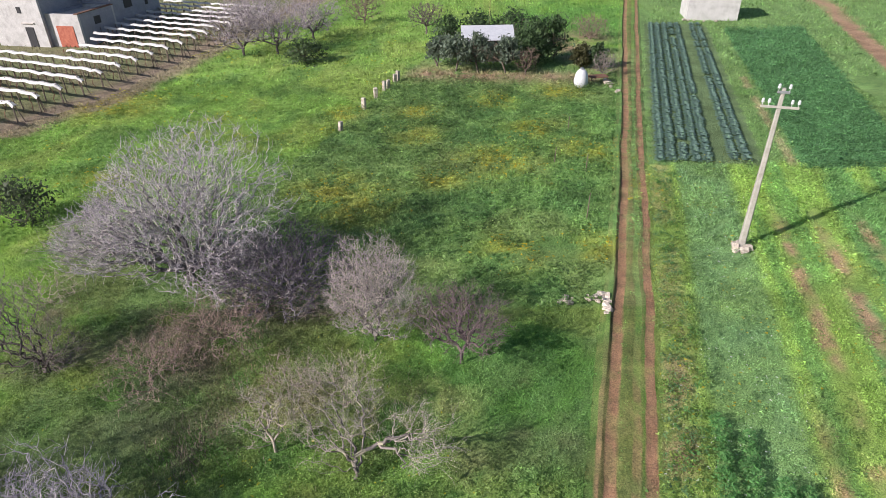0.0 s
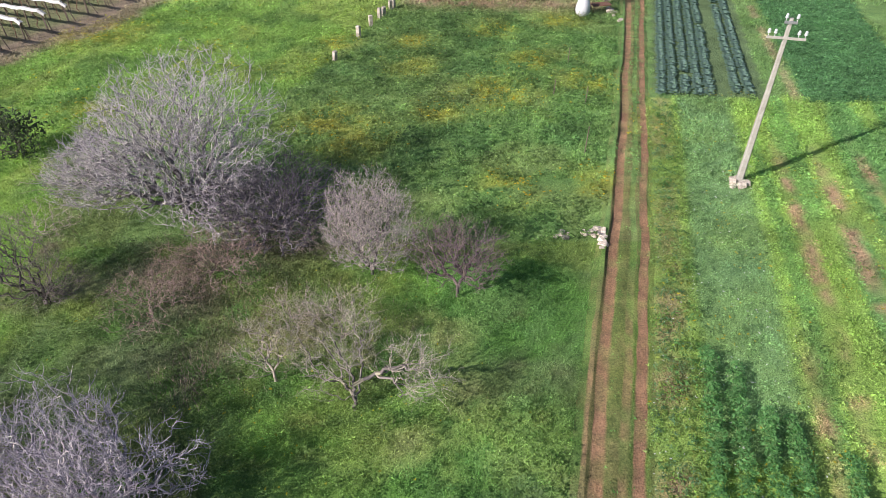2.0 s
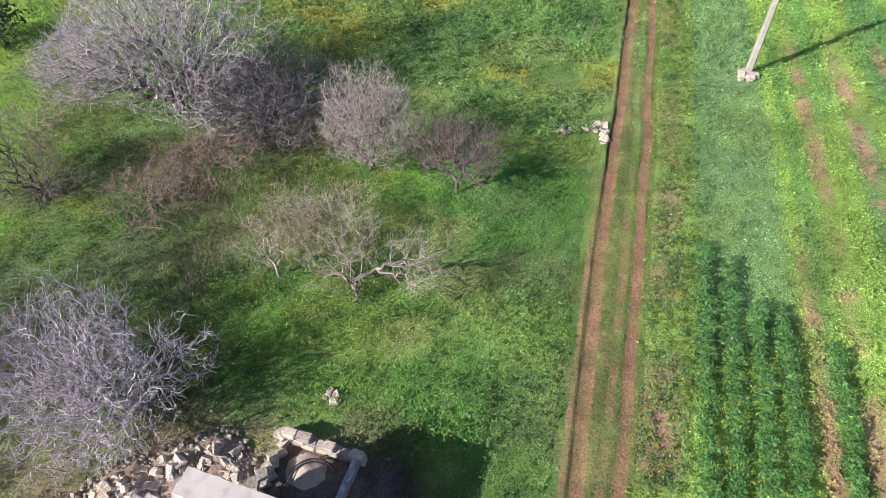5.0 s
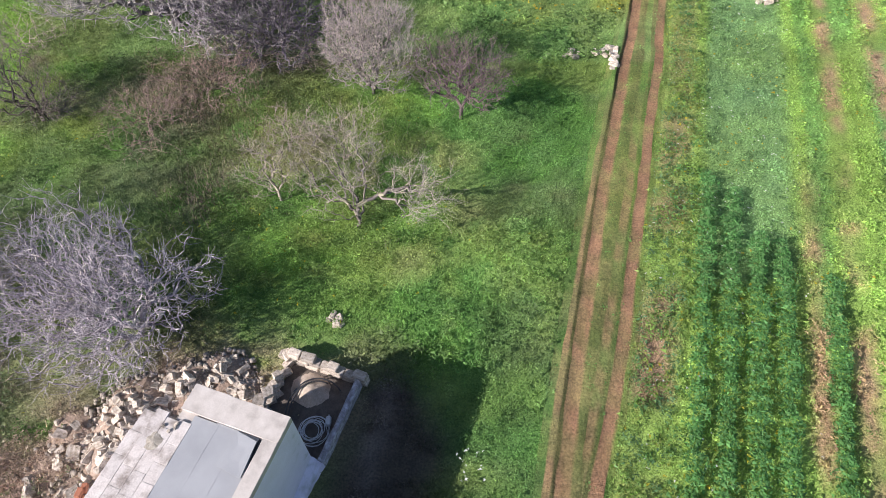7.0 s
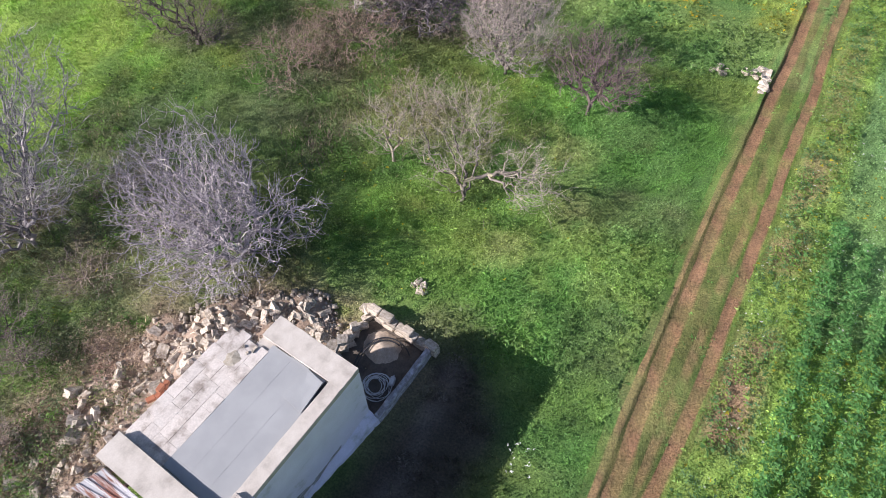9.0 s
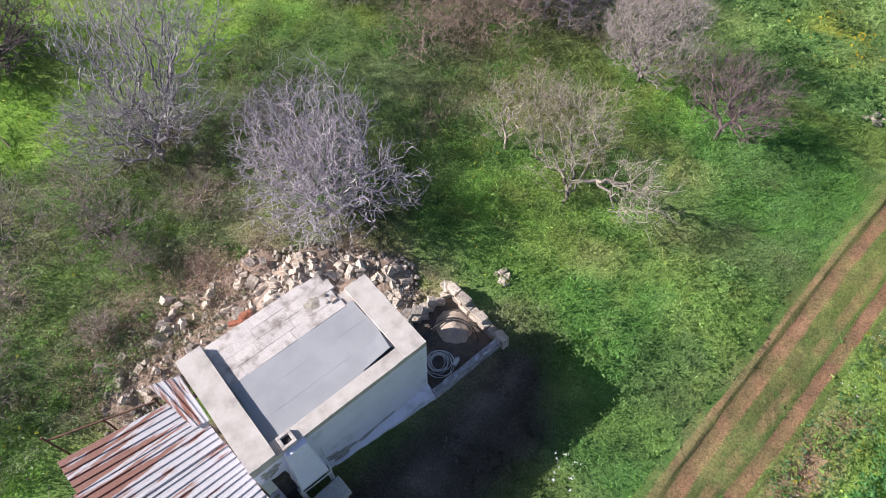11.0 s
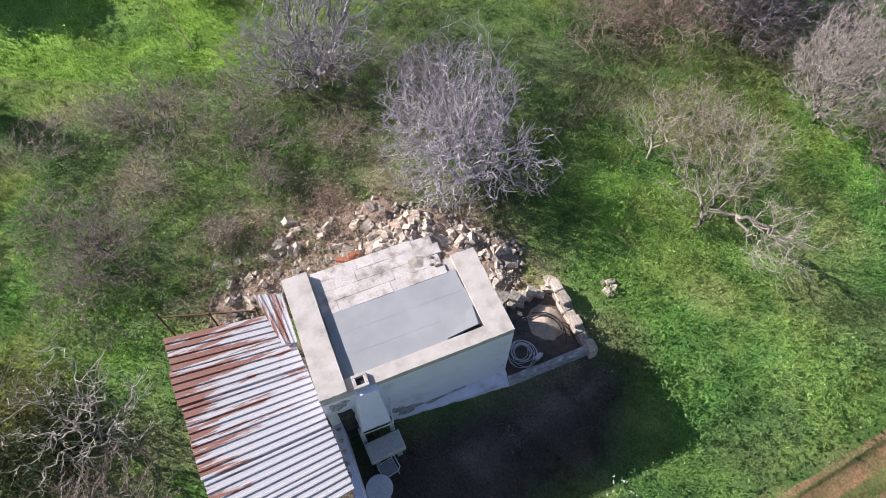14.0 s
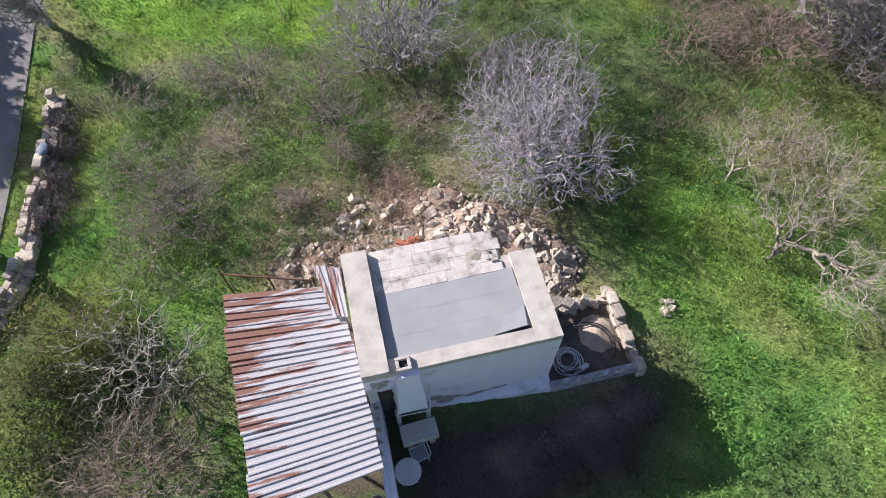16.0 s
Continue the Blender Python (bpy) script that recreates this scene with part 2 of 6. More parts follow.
    for line, width in ((7.6, 0.5), (9.9, 0.6), (12.3, 0.55), (15.0, 0.55), (18.0, 0.55), (6.2, 0.45)):
        gap = near * step(-np.abs(s - line), -width, -width * 0.3) * step(0.6 * n2 + 0.4 * n3, 0.36, 0.6)
        gap = gap * (step(-y, -36, -30) if line > 7 else step(-y, -20, -12))
        c = mix(c, (0.235, 0.142, 0.09), gap * 0.9)
    c = c * (1 + 0.28 * near)[..., None]
    c = mix(c, (0.125, 0.19, 0.068), right * (y > 41) * (0.55 + 0.4 * n2))
    cab = inside(x, y, CABBAGES)
    c = mix(c, (0.085, 0.12, 0.055), cab * 0.9)
    clo = inside(x + 0.4 * wob, y + 0.4 * wob, CLOVER)
    c = mix(c, (0.062, 0.14, 0.052), clo * 0.92)
    edge = np.abs((x - 23.75) * 0.974 - (y - 40) * 0.227)
    c = mix(c, (0.22, 0.2, 0.1), (y > 39) * (y < 62) * step(-edge, -0.4, -0.2) * step(n2, 0.3, 0.5))
    far_path = np.abs((x - 46.6) * 0.96 - (y - 68.1) * 0.285)
    c = mix(c, (0.26, 0.15, 0.1), (y > 55) * step(-far_path, -1.4, -0.8) * 0.9)
    # soil before the hut, with the hut's shade put into its colour
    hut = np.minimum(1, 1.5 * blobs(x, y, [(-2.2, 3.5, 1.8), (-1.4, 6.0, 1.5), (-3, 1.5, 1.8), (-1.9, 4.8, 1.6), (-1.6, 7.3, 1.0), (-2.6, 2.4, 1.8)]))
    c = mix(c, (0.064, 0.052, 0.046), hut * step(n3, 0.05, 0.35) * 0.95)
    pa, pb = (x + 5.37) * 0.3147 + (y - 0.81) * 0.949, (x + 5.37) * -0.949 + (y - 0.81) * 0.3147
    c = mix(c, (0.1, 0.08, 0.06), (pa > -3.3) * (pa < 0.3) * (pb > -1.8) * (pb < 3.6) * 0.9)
    streak = np.abs((x + 2.35) - (y - 4.2) * 0.13) * 0.9 + 0.5 * (n3 - 0.5)
    c = mix(c, (0.2, 0.175, 0.15), (y > 3.2) * (y < 8.2) * step(-streak, -0.36, -0.1) * (0.55 + 0.45 * step(n2, 0.35, 0.5)) * 0.6)
    band = blobs(x, y, [(-13.3, 2.2, 0.9), (-12.8, 0.2, 1.0), (-13.0, 1.2, 0.9), (-12.4, 1.0, 1.1), (-12.4, 2.2, 1.2), (-12.2, 3.4, 1.2), (-12.0, 4.6, 1.1), (-11.8, 5.7, 0.9)])
    c = mix(c, (0.27, 0.19, 0.145), band * step(n3, 0.3, 0.55))
    rub = blobs(x, y, [(-12, 2, 1.8), (-10.5, 6, 2.2), (-8.5, 8, 1.8), (-6.5, 8.2, 1.6), (-3.8, 7.2, 1.5)])
    c = mix(c, (0.24, 0.19, 0.14), np.maximum(rub, blobs(x, y, [(-12.7, 1.4, 1.0), (-12.7, 3.4, 1.2), (-12.7, 5.4, 1.0)])) * step(n3, 0.2, 0.55))
    far = step(np.hypot(x, y), 110, 260)
    c = mix(c, (0.075, 0.13, 0.035), far * 0.6)
    c = c * (0.66 + 0.68 * fbm(x, y, 1.5, 601))[..., None]
    east = step(x - 0.12 * y, -7, 0)[..., None]
    return c * (1.4 + 0.65 * n3)[..., None] * np.array((1.03, 0.965, 1.12)) * (1 + east * np.array((-0.02, 0.075, 0.02)))


def height(x, y):
    """Lie of the land."""
    return 0.05 * (fbm(x, y, 5, 41) - 0.5)


# ---- materials ----
def material(name, rough=0.8, metal=0.0):
    m = bpy.data.materials.new(name)
    m.use_nodes = True
    b = m.node_tree.nodes["Principled BSDF"]
    b.inputs["Roughness"].default_value, b.inputs["Metallic"].default_value = rough, metal
    return m, m.node_tree.nodes, m.node_tree.links, b


def node(nodes, kind, **values):
    n = nodes.new(kind)
    for key, v in values.items():
        n.inputs[key.replace("_", " ")].default_value = v
    return n


def ramp(nodes, links, source, stops):
    r = nodes.new("ShaderNodeValToRGB")
    e = r.color_ramp.elements
    e[0].position, e[0].color = stops[0][0], (*stops[0][1], 1)
    e[1].position, e[1].color = stops[-1][0], (*stops[-1][1], 1)
    for pos, col in stops[1:-1]:
        e.new(pos).color = (*col, 1)
    links.new(source, r.inputs[0])
    return r.outputs[0]


def mixed(nodes, links, fac, a, b, mode="MIX"):
    m = nodes.new("ShaderNodeMix")
    m.data_type, m.blend_type = "RGBA", mode
    for sock, v in ((m.inputs[0], fac), (m.inputs[6], a), (m.inputs[7], b)):
        if isinstance(v, (int, float)):
            sock.default_value = v
        elif isinstance(v, tuple):
            sock.default_value = (*v, 1)
        else:
            links.new(v, sock)
    return m.outputs[2]


def plain(name, stops, scale=4.0, fine=40.0, rough=0.8, metal=0.0, bump=0.3, depth=0.01, vary=0.0, speck=1.0):
    """Mottled surface: colour stops over coarse noise, fine grain, bump; vary: spread between pieces."""
    m, n, l, b = material(name, rough, metal)
    tc = n.new("ShaderNodeTexCoord")
    big = node(n, "ShaderNodeTexNoise", Scale=scale, Detail=5.0, Roughness=0.6)
    small = node(n, "ShaderNodeTexNoise", Scale=fine, Detail=4.0, Roughness=0.7)
    l.new(tc.outputs["Object"], big.inputs["Vector"])
    l.new(tc.outputs["Object"], small.inputs["Vector"])
    col = ramp(n, l, big.outputs[0], stops)
    grain = ramp(n, l, small.outputs[0], [(0.25, (1 - 0.28 * speck,) * 3), (0.75, (1 + 0.2 * speck,) * 3)])
    col = mixed(n, l, 1.0, col, grain, "MULTIPLY")
    if vary:
        info = n.new("ShaderNodeObjectInfo")
        shade = ramp(n, l, info.outputs["Random"], [(0.0, (1 - vary,) * 3), (1.0, (1 + vary, 1 + vary * 0.9, 1 + vary * 0.75))])
        col = mixed(n, l, 1.0, col, shade, "MULTIPLY")
    l.new(col, b.inputs["Base Color"])
    bp = node(n, "ShaderNodeBump", Strength=bump, Distance=depth)
    l.new(small.outputs[0], bp.inputs["Height"])
    l.new(bp.outputs[0], b.inputs["Normal"])
    return m


def growth(name, spread=0.35, rough=0.6, translucent=0.3):
    """Leaves and blades, tinted by the plan and varied from blade to blade."""
    m, n, l, b = material(name, rough)
    att = n.new("ShaderNodeAttribute")
    att.attribute_name = "tint"
    geo = n.new("ShaderNodeNewGeometry")
    lo, hi = 1 - spread, 1 + spread
    shade = ramp(n, l, geo.outputs["Random Per Island"], [(0.0, (lo, lo, lo)), (0.6, (1, 1, 1)), (1.0, (hi * 0.96, hi, hi * 0.8))])
    col = mixed(n, l, 1.0, att.outputs["Color"], shade, "MULTIPLY")
    l.new(col, b.inputs["Base Color"])
    b.inputs["Specular IOR Level"].default_value = 0.25
    if translucent:
        tr = n.new("ShaderNodeBsdfTranslucent")
        l.new(col, tr.inputs["Color"])
        ms = n.new("ShaderNodeMixShader")
        ms.inputs[0].default_value = translucent
        l.new(b.outputs[0], ms.inputs[1])
        l.new(tr.outputs[0], ms.inputs[2])
        l.new(ms.outputs[0], n["Material Output"].inputs["Surface"])
    return m


def ground_material():
    m, n, l, b = material("ground_soil_and_grass", 0.95)
    att = n.new("ShaderNodeAttribute")
    att.attribute_name = "tint"
    tc = n.new("ShaderNodeTexCoord")
    a = node(n, "ShaderNodeTexNoise", Scale=1.6, Detail=6.0, Roughness=0.7)
    f = node(n, "ShaderNodeTexNoise", Scale=14.0, Detail=6.0, Roughness=0.75)
    l.new(tc.outputs["Object"], a.inputs["Vector"])
    l.new(tc.outputs["Object"], f.inputs["Vector"])
    g1 = ramp(n, l, a.outputs[0], [(0.3, (0.75, 0.78, 0.8)), (0.7, (1.2, 1.18, 1.1))])
    g2 = ramp(n, l, f.outputs[0], [(0.32, (0.45, 0.48, 0.5)), (0.68, (1.35, 1.3, 1.2))])
    col = mixed(n, l, 1.0, mixed(n, l, 1.0, att.outputs["Color"], g1, "MULTIPLY"), g2, "MULTIPLY")
    l.new(col, b.inputs["Base Color"])
    b.inputs["Specular IOR Level"].default_value = 0.1
    bp = node(n, "ShaderNodeBump", Strength=0.9, Distance=0.12)
    l.new(f.outputs[0], bp.inputs["Height"])
    l.new(bp.outputs[0], b.inputs["Normal"])
    return m


def rusty_tin(along=(0.55, 5.5, 1.0), top=0.07, flank=0.1):
    m, n, l, b = material("galvanised_tin_with_rust", 0.5)
    tc = n.new("ShaderNodeTexCoord")
    sep = n.new("ShaderNodeSeparateXYZ")
    l.new(tc.outputs["Object"], sep.inputs[0])
    mp = n.new("ShaderNodeMapping")
    mp.inputs["Scale"].default_value = along
    l.new(tc.outputs["Object"], mp.inputs[0])
    streak = node(n, "ShaderNodeTexNoise", Scale=1.0, Detail=6.0, Roughness=0.65)
    l.new(mp.outputs[0], streak.inputs["Vector"])
    band = n.new("ShaderNodeMapRange")
    for key, v in (("From Min", -0.6), ("From Max", 2.6), ("To Min", -0.12 * top / 0.11), ("To Max", top)):
        band.inputs[key].default_value = v
    l.new(sep.outputs["Y"], band.inputs["Value"])
    side = n.new("ShaderNodeMapRange")
    for key, v in (("From Min", -3.5), ("From Max", -0.2), ("To Min", flank), ("To Max", -1.1 * flank)):
        side.inputs[key].default_value = v
    l.new(sep.outputs["X"], side.inputs["Value"])
    add = n.new("ShaderNodeMath")
    l.new(streak.outputs[0], add.inputs[0])
    l.new(band.outputs[0], add.inputs[1])
    add2 = n.new("ShaderNodeMath")
    l.new(add.outputs[0], add2.inputs[0])
    l.new(side.outputs[0], add2.inputs[1])
    fine = node(n, "ShaderNodeTexNoise", Scale=25.0, Detail=5.0, Roughness=0.7)
    l.new(tc.outputs["Object"], fine.inputs["Vector"])
    white = ramp(n, l, fine.outputs[0], [(0.3, (0.34, 0.34, 0.36)), (0.7, (0.46, 0.46, 0.485))])
    rust = ramp(n, l, fine.outputs[0], [(0.3, (0.11, 0.042, 0.03)), (0.7, (0.27, 0.115, 0.078))])
    k = ramp(n, l, add2.outputs[0], [(0.5, (0, 0, 0)), (0.57, (1, 1, 1))])
    l.new(mixed(n, l, k, white, rust), b.inputs["Base Color"])
    return m


GROUND = ground_material()
GRASS = growth("grass_blades", 0.15, translucent=0.4)
LEAVES = growth("leaves", 0.2, translucent=0.35)
FLOWERS = growth("petals", 0.2, translucent=0.2)
STEMS = growth("dry_stems", 0.5, 0.9, translucent=0.0)
BARK = {}


def bark(name, colour):
    if name not in BARK:
        lo = tuple(v * 0.6 for v in colour)
        BARK[name] = plain(name, [(0.35, lo), (0.65, colour)], 3.0, 30.0, 0.9, bump=0.5)
    return BARK[name]


PLASTER = plain("limewashed_plaster", [(0.3, (0.45, 0.46, 0.48)), (0.42, (0.725, 0.705, 0.83)), (0.7, (0.81, 0.785, 0.93))], 1.1, 30, 0.9, bump=0.4, speck=0.5)
BROWNWALL = plain("dark_brown_plaster", [(0.3, (0.03, 0.024, 0.024)), (0.5, (0.06, 0.048, 0.048)), (0.7, (0.13, 0.11, 0.11))], 3.0, 24, 0.95, bump=0.4)
OLDPLASTER = plain("bared_and_darkened_plaster", [(0.3, (0.2, 0.19, 0.2)), (0.5, (0.34, 0.325, 0.34)), (0.7, (0.6, 0.6, 0.66))], 6.0, 30, 0.95, bump=0.5)
COPING = plain("weathered_cement", [(0.3, (0.36, 0.325, 0.295)), (0.5, (0.5, 0.46, 0.42)), (0.7, (0.58, 0.54, 0.5))], 2.0, 35, 0.9, bump=0.4, speck=0.4)
FELT = plain("grey_roofing_felt", [(0.35, (0.29, 0.3, 0.315)), (0.65, (0.34, 0.35, 0.365))], 1.2, 60, 0.8, bump=0.15, speck=0.4)
STONE = plain("limestone", [(0.3, (0.26, 0.215, 0.17)), (0.5, (0.5, 0.44, 0.375)), (0.72, (0.68, 0.62, 0.555))], 3.5, 22, 0.9, bump=0.7, depth=0.02, vary=0.38)
SLAB = plain("limestone_roof_slabs", [(0.3, (0.25, 0.215, 0.19)), (0.42, (0.44, 0.395, 0.365)), (0.5, (0.56, 0.515, 0.485)), (0.7, (0.62, 0.58, 0.55))], 2.6, 25, 0.9, bump=0.5, vary=0.07, speck=0.9)
TILE = plain("red_clay", [(0.3, (0.35, 0.13, 0.07)), (0.7, (0.5, 0.2, 0.11))], 5, 30, 0.85)
TIN = rusty_tin()
TIN_SIDE = rusty_tin((5.0, 0.5, 1.0), -0.02, 0.0)
CONCRETE = plain("pale_concrete", [(0.3, (0.3, 0.28, 0.24)), (0.7, (0.43, 0.405, 0.355))], 3, 30, 0.85)
WHITE = plain("white_plastic", [(0.3, (0.5, 0.51, 0.53)), (0.7, (0.64, 0.64, 0.65))], 2, 20, 0.45, bump=0.05)
SHEET = plain("white_cover_sheet", [(0.3, (0.45, 0.43, 0.4)), (0.7, (0.62, 0.6, 0.57))], 2, 12, 0.6, bump=0.4)
WHITEWALL = plain("whitewash", [(0.3, (0.36, 0.345, 0.33)), (0.5, (0.48, 0.465, 0.45)), (0.7, (0.54, 0.525, 0.51))], 0.9, 14, 0.9)
# Grey puts shade into the farmhouse walls; it also colours the chair seat.
SHADE_AND_SEAT_GREY = plain("grey_shaded_walls_and_seat", [(0.3, (0.24, 0.245, 0.28)), (0.7, (0.34, 0.345, 0.38))], 0.8, 14, 0.9)
DARK = plain("dark_opening", [(0.3, (0.015, 0.015, 0.018)), (0.7, (0.03, 0.03, 0.035))], 2, 20, 0.6)
REDDOOR = plain("rusty_red_door", [(0.3, (0.3, 0.07, 0.04)), (0.7, (0.45, 0.14, 0.08))], 3, 25, 0.7)
WOOD = plain("weathered_wood", [(0.3, (0.1, 0.075, 0.055)), (0.7, (0.22, 0.17, 0.13))], 4, 40, 0.9)
BLACK = plain("black_rubber_hose", [(0.3, (0.02, 0.02, 0.022)), (0.7, (0.05, 0.05, 0.052))], 4, 30, 0.5)
HOSE = plain("pale_grey_hose", [(0.3, (0.5, 0.52, 0.54)), (0.7, (0.66, 0.68, 0.7))], 4, 30, 0.5)
STEEL = plain("dull_steel", [(0.3, (0.3, 0.3, 0.32)), (0.7, (0.45, 0.45, 0.47))], 5, 30, 0.45, metal=0.6)
RUST = plain("rusted_iron", [(0.3, (0.1, 0.05, 0.03)), (0.7, (0.22, 0.11, 0.07))], 5, 30, 0.85)
ASPHALT = plain("worn_asphalt", [(0.3, (0.17, 0.16, 0.165)), (0.7, (0.25, 0.235, 0.235))], 0.7, 30, 0.9)
SOILHEAP = plain("brown_soil_with_dry_grass", [(0.3, (0.2, 0.148, 0.11)), (0.5, (0.34, 0.25, 0.19)), (0.7, (0.46, 0.36, 0.285))], 2.0, 16, 0.95, bump=0.9, depth=0.04)
MOSS = plain("dry_moss", [(0.3, (0.3, 0.265, 0.21)), (0.7, (0.48, 0.435, 0.37))], 9, 60, 0.95, bump=0.9, depth=0.02)
YARDSOIL = plain("shade_darkened_yard_earth", [(0.3, (0.07, 0.058, 0.05)), (0.7, (0.17, 0.14, 0.115))], 2.5, 22, 0.95, bump=0.8, depth=0.03)
SAND = plain("pale_building_sand", [(0.3, (0.36, 0.29, 0.225)), (0.7, (0.6, 0.5, 0.41))], 2.5, 22, 0.95, bump=0.8, depth=0.03)

# ---- ground, track and lane ----
def spaced(lo, hi, fine, far):
    mid = np.arange(lo, hi + fine, fine)
    out = np.geomspace(fine * 1.3, far, 34)
    return np.r_[(lo - np.cumsum(np.diff(np.r_[0, out])))[::-1], mid, hi + fine + np.cumsum(np.diff(np.r_[0, out]))]


def grid_faces(nx, ny):
    i, j = np.meshgrid(np.arange(nx - 1), np.arange(ny - 1), indexing="ij")
    a = (i * ny + j).ravel()
    return np.c_[a, a + ny, a + ny + 1, a + 1]


gx, gy = spaced(-40, 46, 0.45, 2600), spaced(-12, 76, 0.45, 2600)
GX, GY = (v.ravel() for v in np.meshgrid(gx, gy, indexing="ij"))
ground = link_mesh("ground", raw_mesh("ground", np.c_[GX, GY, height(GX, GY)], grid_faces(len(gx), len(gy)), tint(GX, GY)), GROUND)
tagged(ground, "uneven green winter grassland with dry and weedy patches", "ground", kind="structure")

ty = np.r_[np.arange(-14, 60, 0.25), np.arange(60, 240, 1.0)]
wave = lambda seed, size, amount: amount * (vnoise(ty, ty * 0 + seed, size, seed) - 0.5)  # noqa: E731
tl, tr = track_l(ty), track_r(ty)
far_bank = step(ty, 17, 24)
SOIL = np.array((0.365, 0.215, 0.136))
rows = []
for base, off, z, kind in (
    (tl, -0.55, 0.0, 0), (tl, -0.3, 0.1, 0), (tl, -0.24, 0.12, 4), (tl, -0.1, 0.13, 4), (tl, -0.04, 0.11, 2), (tl, 0.03, 0.0, 2), (tl, 0.1, -0.02, 1), (tl, 0.3, -0.03, 1), (tl, 0.48, -0.01, 1), (tl, 0.56, 0.02, 0), (tl, 0.76, 0.035, 0),
    (tr, -0.95, 0.035, 0), (tr, -0.84, 0.02, 3), (tr, -0.62, 0.015, 3), (tr, -0.54, 0.015, 0), (tr, -0.45, 0.005, 0), (tr, -0.37, -0.01, 1), (tr, -0.16, -0.03, 1), (tr, -0.02, 0.0, 1), (tr, 0.06, -0.02, 0), (tr, 0.26, -0.07, 0), (tr, 0.7, 0.0, 0),
):
    k = len(rows)
    xx = base + off + wave(k + 3, 1.3, 0.1) + wave(k + 31, 0.5, 0.05) + wave(7 if base is tl else 8, 4.0, 0.2)
    zz = z * (np.where(off < 0, 0.4 + 0.3 * far_bank, 1.0) if base is tl else 1.0) + wave(k + 60, 0.6, 0.014)
    if len(rows) in (0, 21):
        zz = zz * 0 - (0.05 if not rows else 0.14)
    green = tint(xx, ty)
    dirt = SOIL * (0.75 + 0.4 * vnoise(xx, ty, 0.9, 5) + 0.3 * vnoise(xx, ty, 0.25, 6))[:, None] * 0.9
    worn = step(fbm(xx, ty, 0.7, 9), 0.4, 0.7)[:, None]
    fb = far_bank[:, None]
    # Rows of kind 2 carry the bank's shade as a darker colour.
    dark = (dirt * 0.4 + green * 0.4) * (1 - 0.15 * fb)
    lane_mid = 0.25 * (1 - step(np.abs(xx - (tl + tr) / 2), 0.25, 0.7))[:, None]
    c = {0: green * (0.72 - lane_mid) + dirt * (0.2 * worn + lane_mid), 1: dirt * (1 - worn * 0.25) + green * worn * 0.25, 2: dark, 3: (dirt * (0.75 - 0.4 * worn) + green * (0.25 + 0.4 * worn)) * (1 - fb * 0.8) + green * fb * 0.8, 4: green * fb + (dirt * (0.6 - 0.3 * worn) + np.array((0.13, 0.11, 0.055)) + green * 0.3 * worn) * (1 - fb)}[kind]
    if rows:
        xx = np.maximum(xx, rows[-1][0][:, 0] + 0.025)
    rows.append((np.c_[xx, ty, zz + 0.075 + height(xx, ty)], c))
tv = np.concatenate([r[0] for r in rows])
tcol = np.concatenate([r[1] for r in rows])
track = link_mesh("dirt_track", raw_mesh("dirt_track", tv, grid_faces(len(rows), len(ty))[:, ::-1], tcol), GROUND)
tagged(track, "reddish dirt farm track with two wheel ruts", "road", kind="structure")


def ribbon(name, line, width, z, mat):
    pts = [Vector((*p, z)) for p in line]
    bm = bmesh.new()
    prev = None
    for i, p in enumerate(pts):
        d = (pts[min(i + 1, len(pts) - 1)] - pts[max(i - 1, 0)]).normalized()
        s = Vector((-d.y, d.x, 0)) * width / 2
        now = [bm.verts.new(p + s), bm.verts.new(p - s), bm.verts.new(p - s - Vector((0, 0, 0.2))), bm.verts.new(p + s - Vector((0, 0, 0.2)))]
        if prev:
            for k in range(4):
                bm.faces.new((prev[k], prev[(k + 1) % 4], now[(k + 1) % 4], now[k]))
        prev = now
    return part(name, bm, mat)


lane = ribbon("lane", [(x - 0.7, y - 2.0) for x, y in LANE], 4.4, 0.06, ASPHALT)
tagged(lane, "worn grey asphalt country lane", "road", kind="structure")

# ---- grass and weeds ----
HUT = pose(-5.37, 0.81, 0, 0, 0, 71.65)


def hut_local(x, y):
    c, s = math.cos(radians(71.65)), math.sin(radians(71.65))
    dx, dy = x + 5.37, y - 0.81
    return c * dx + s * dy, -s * dx + c * dy


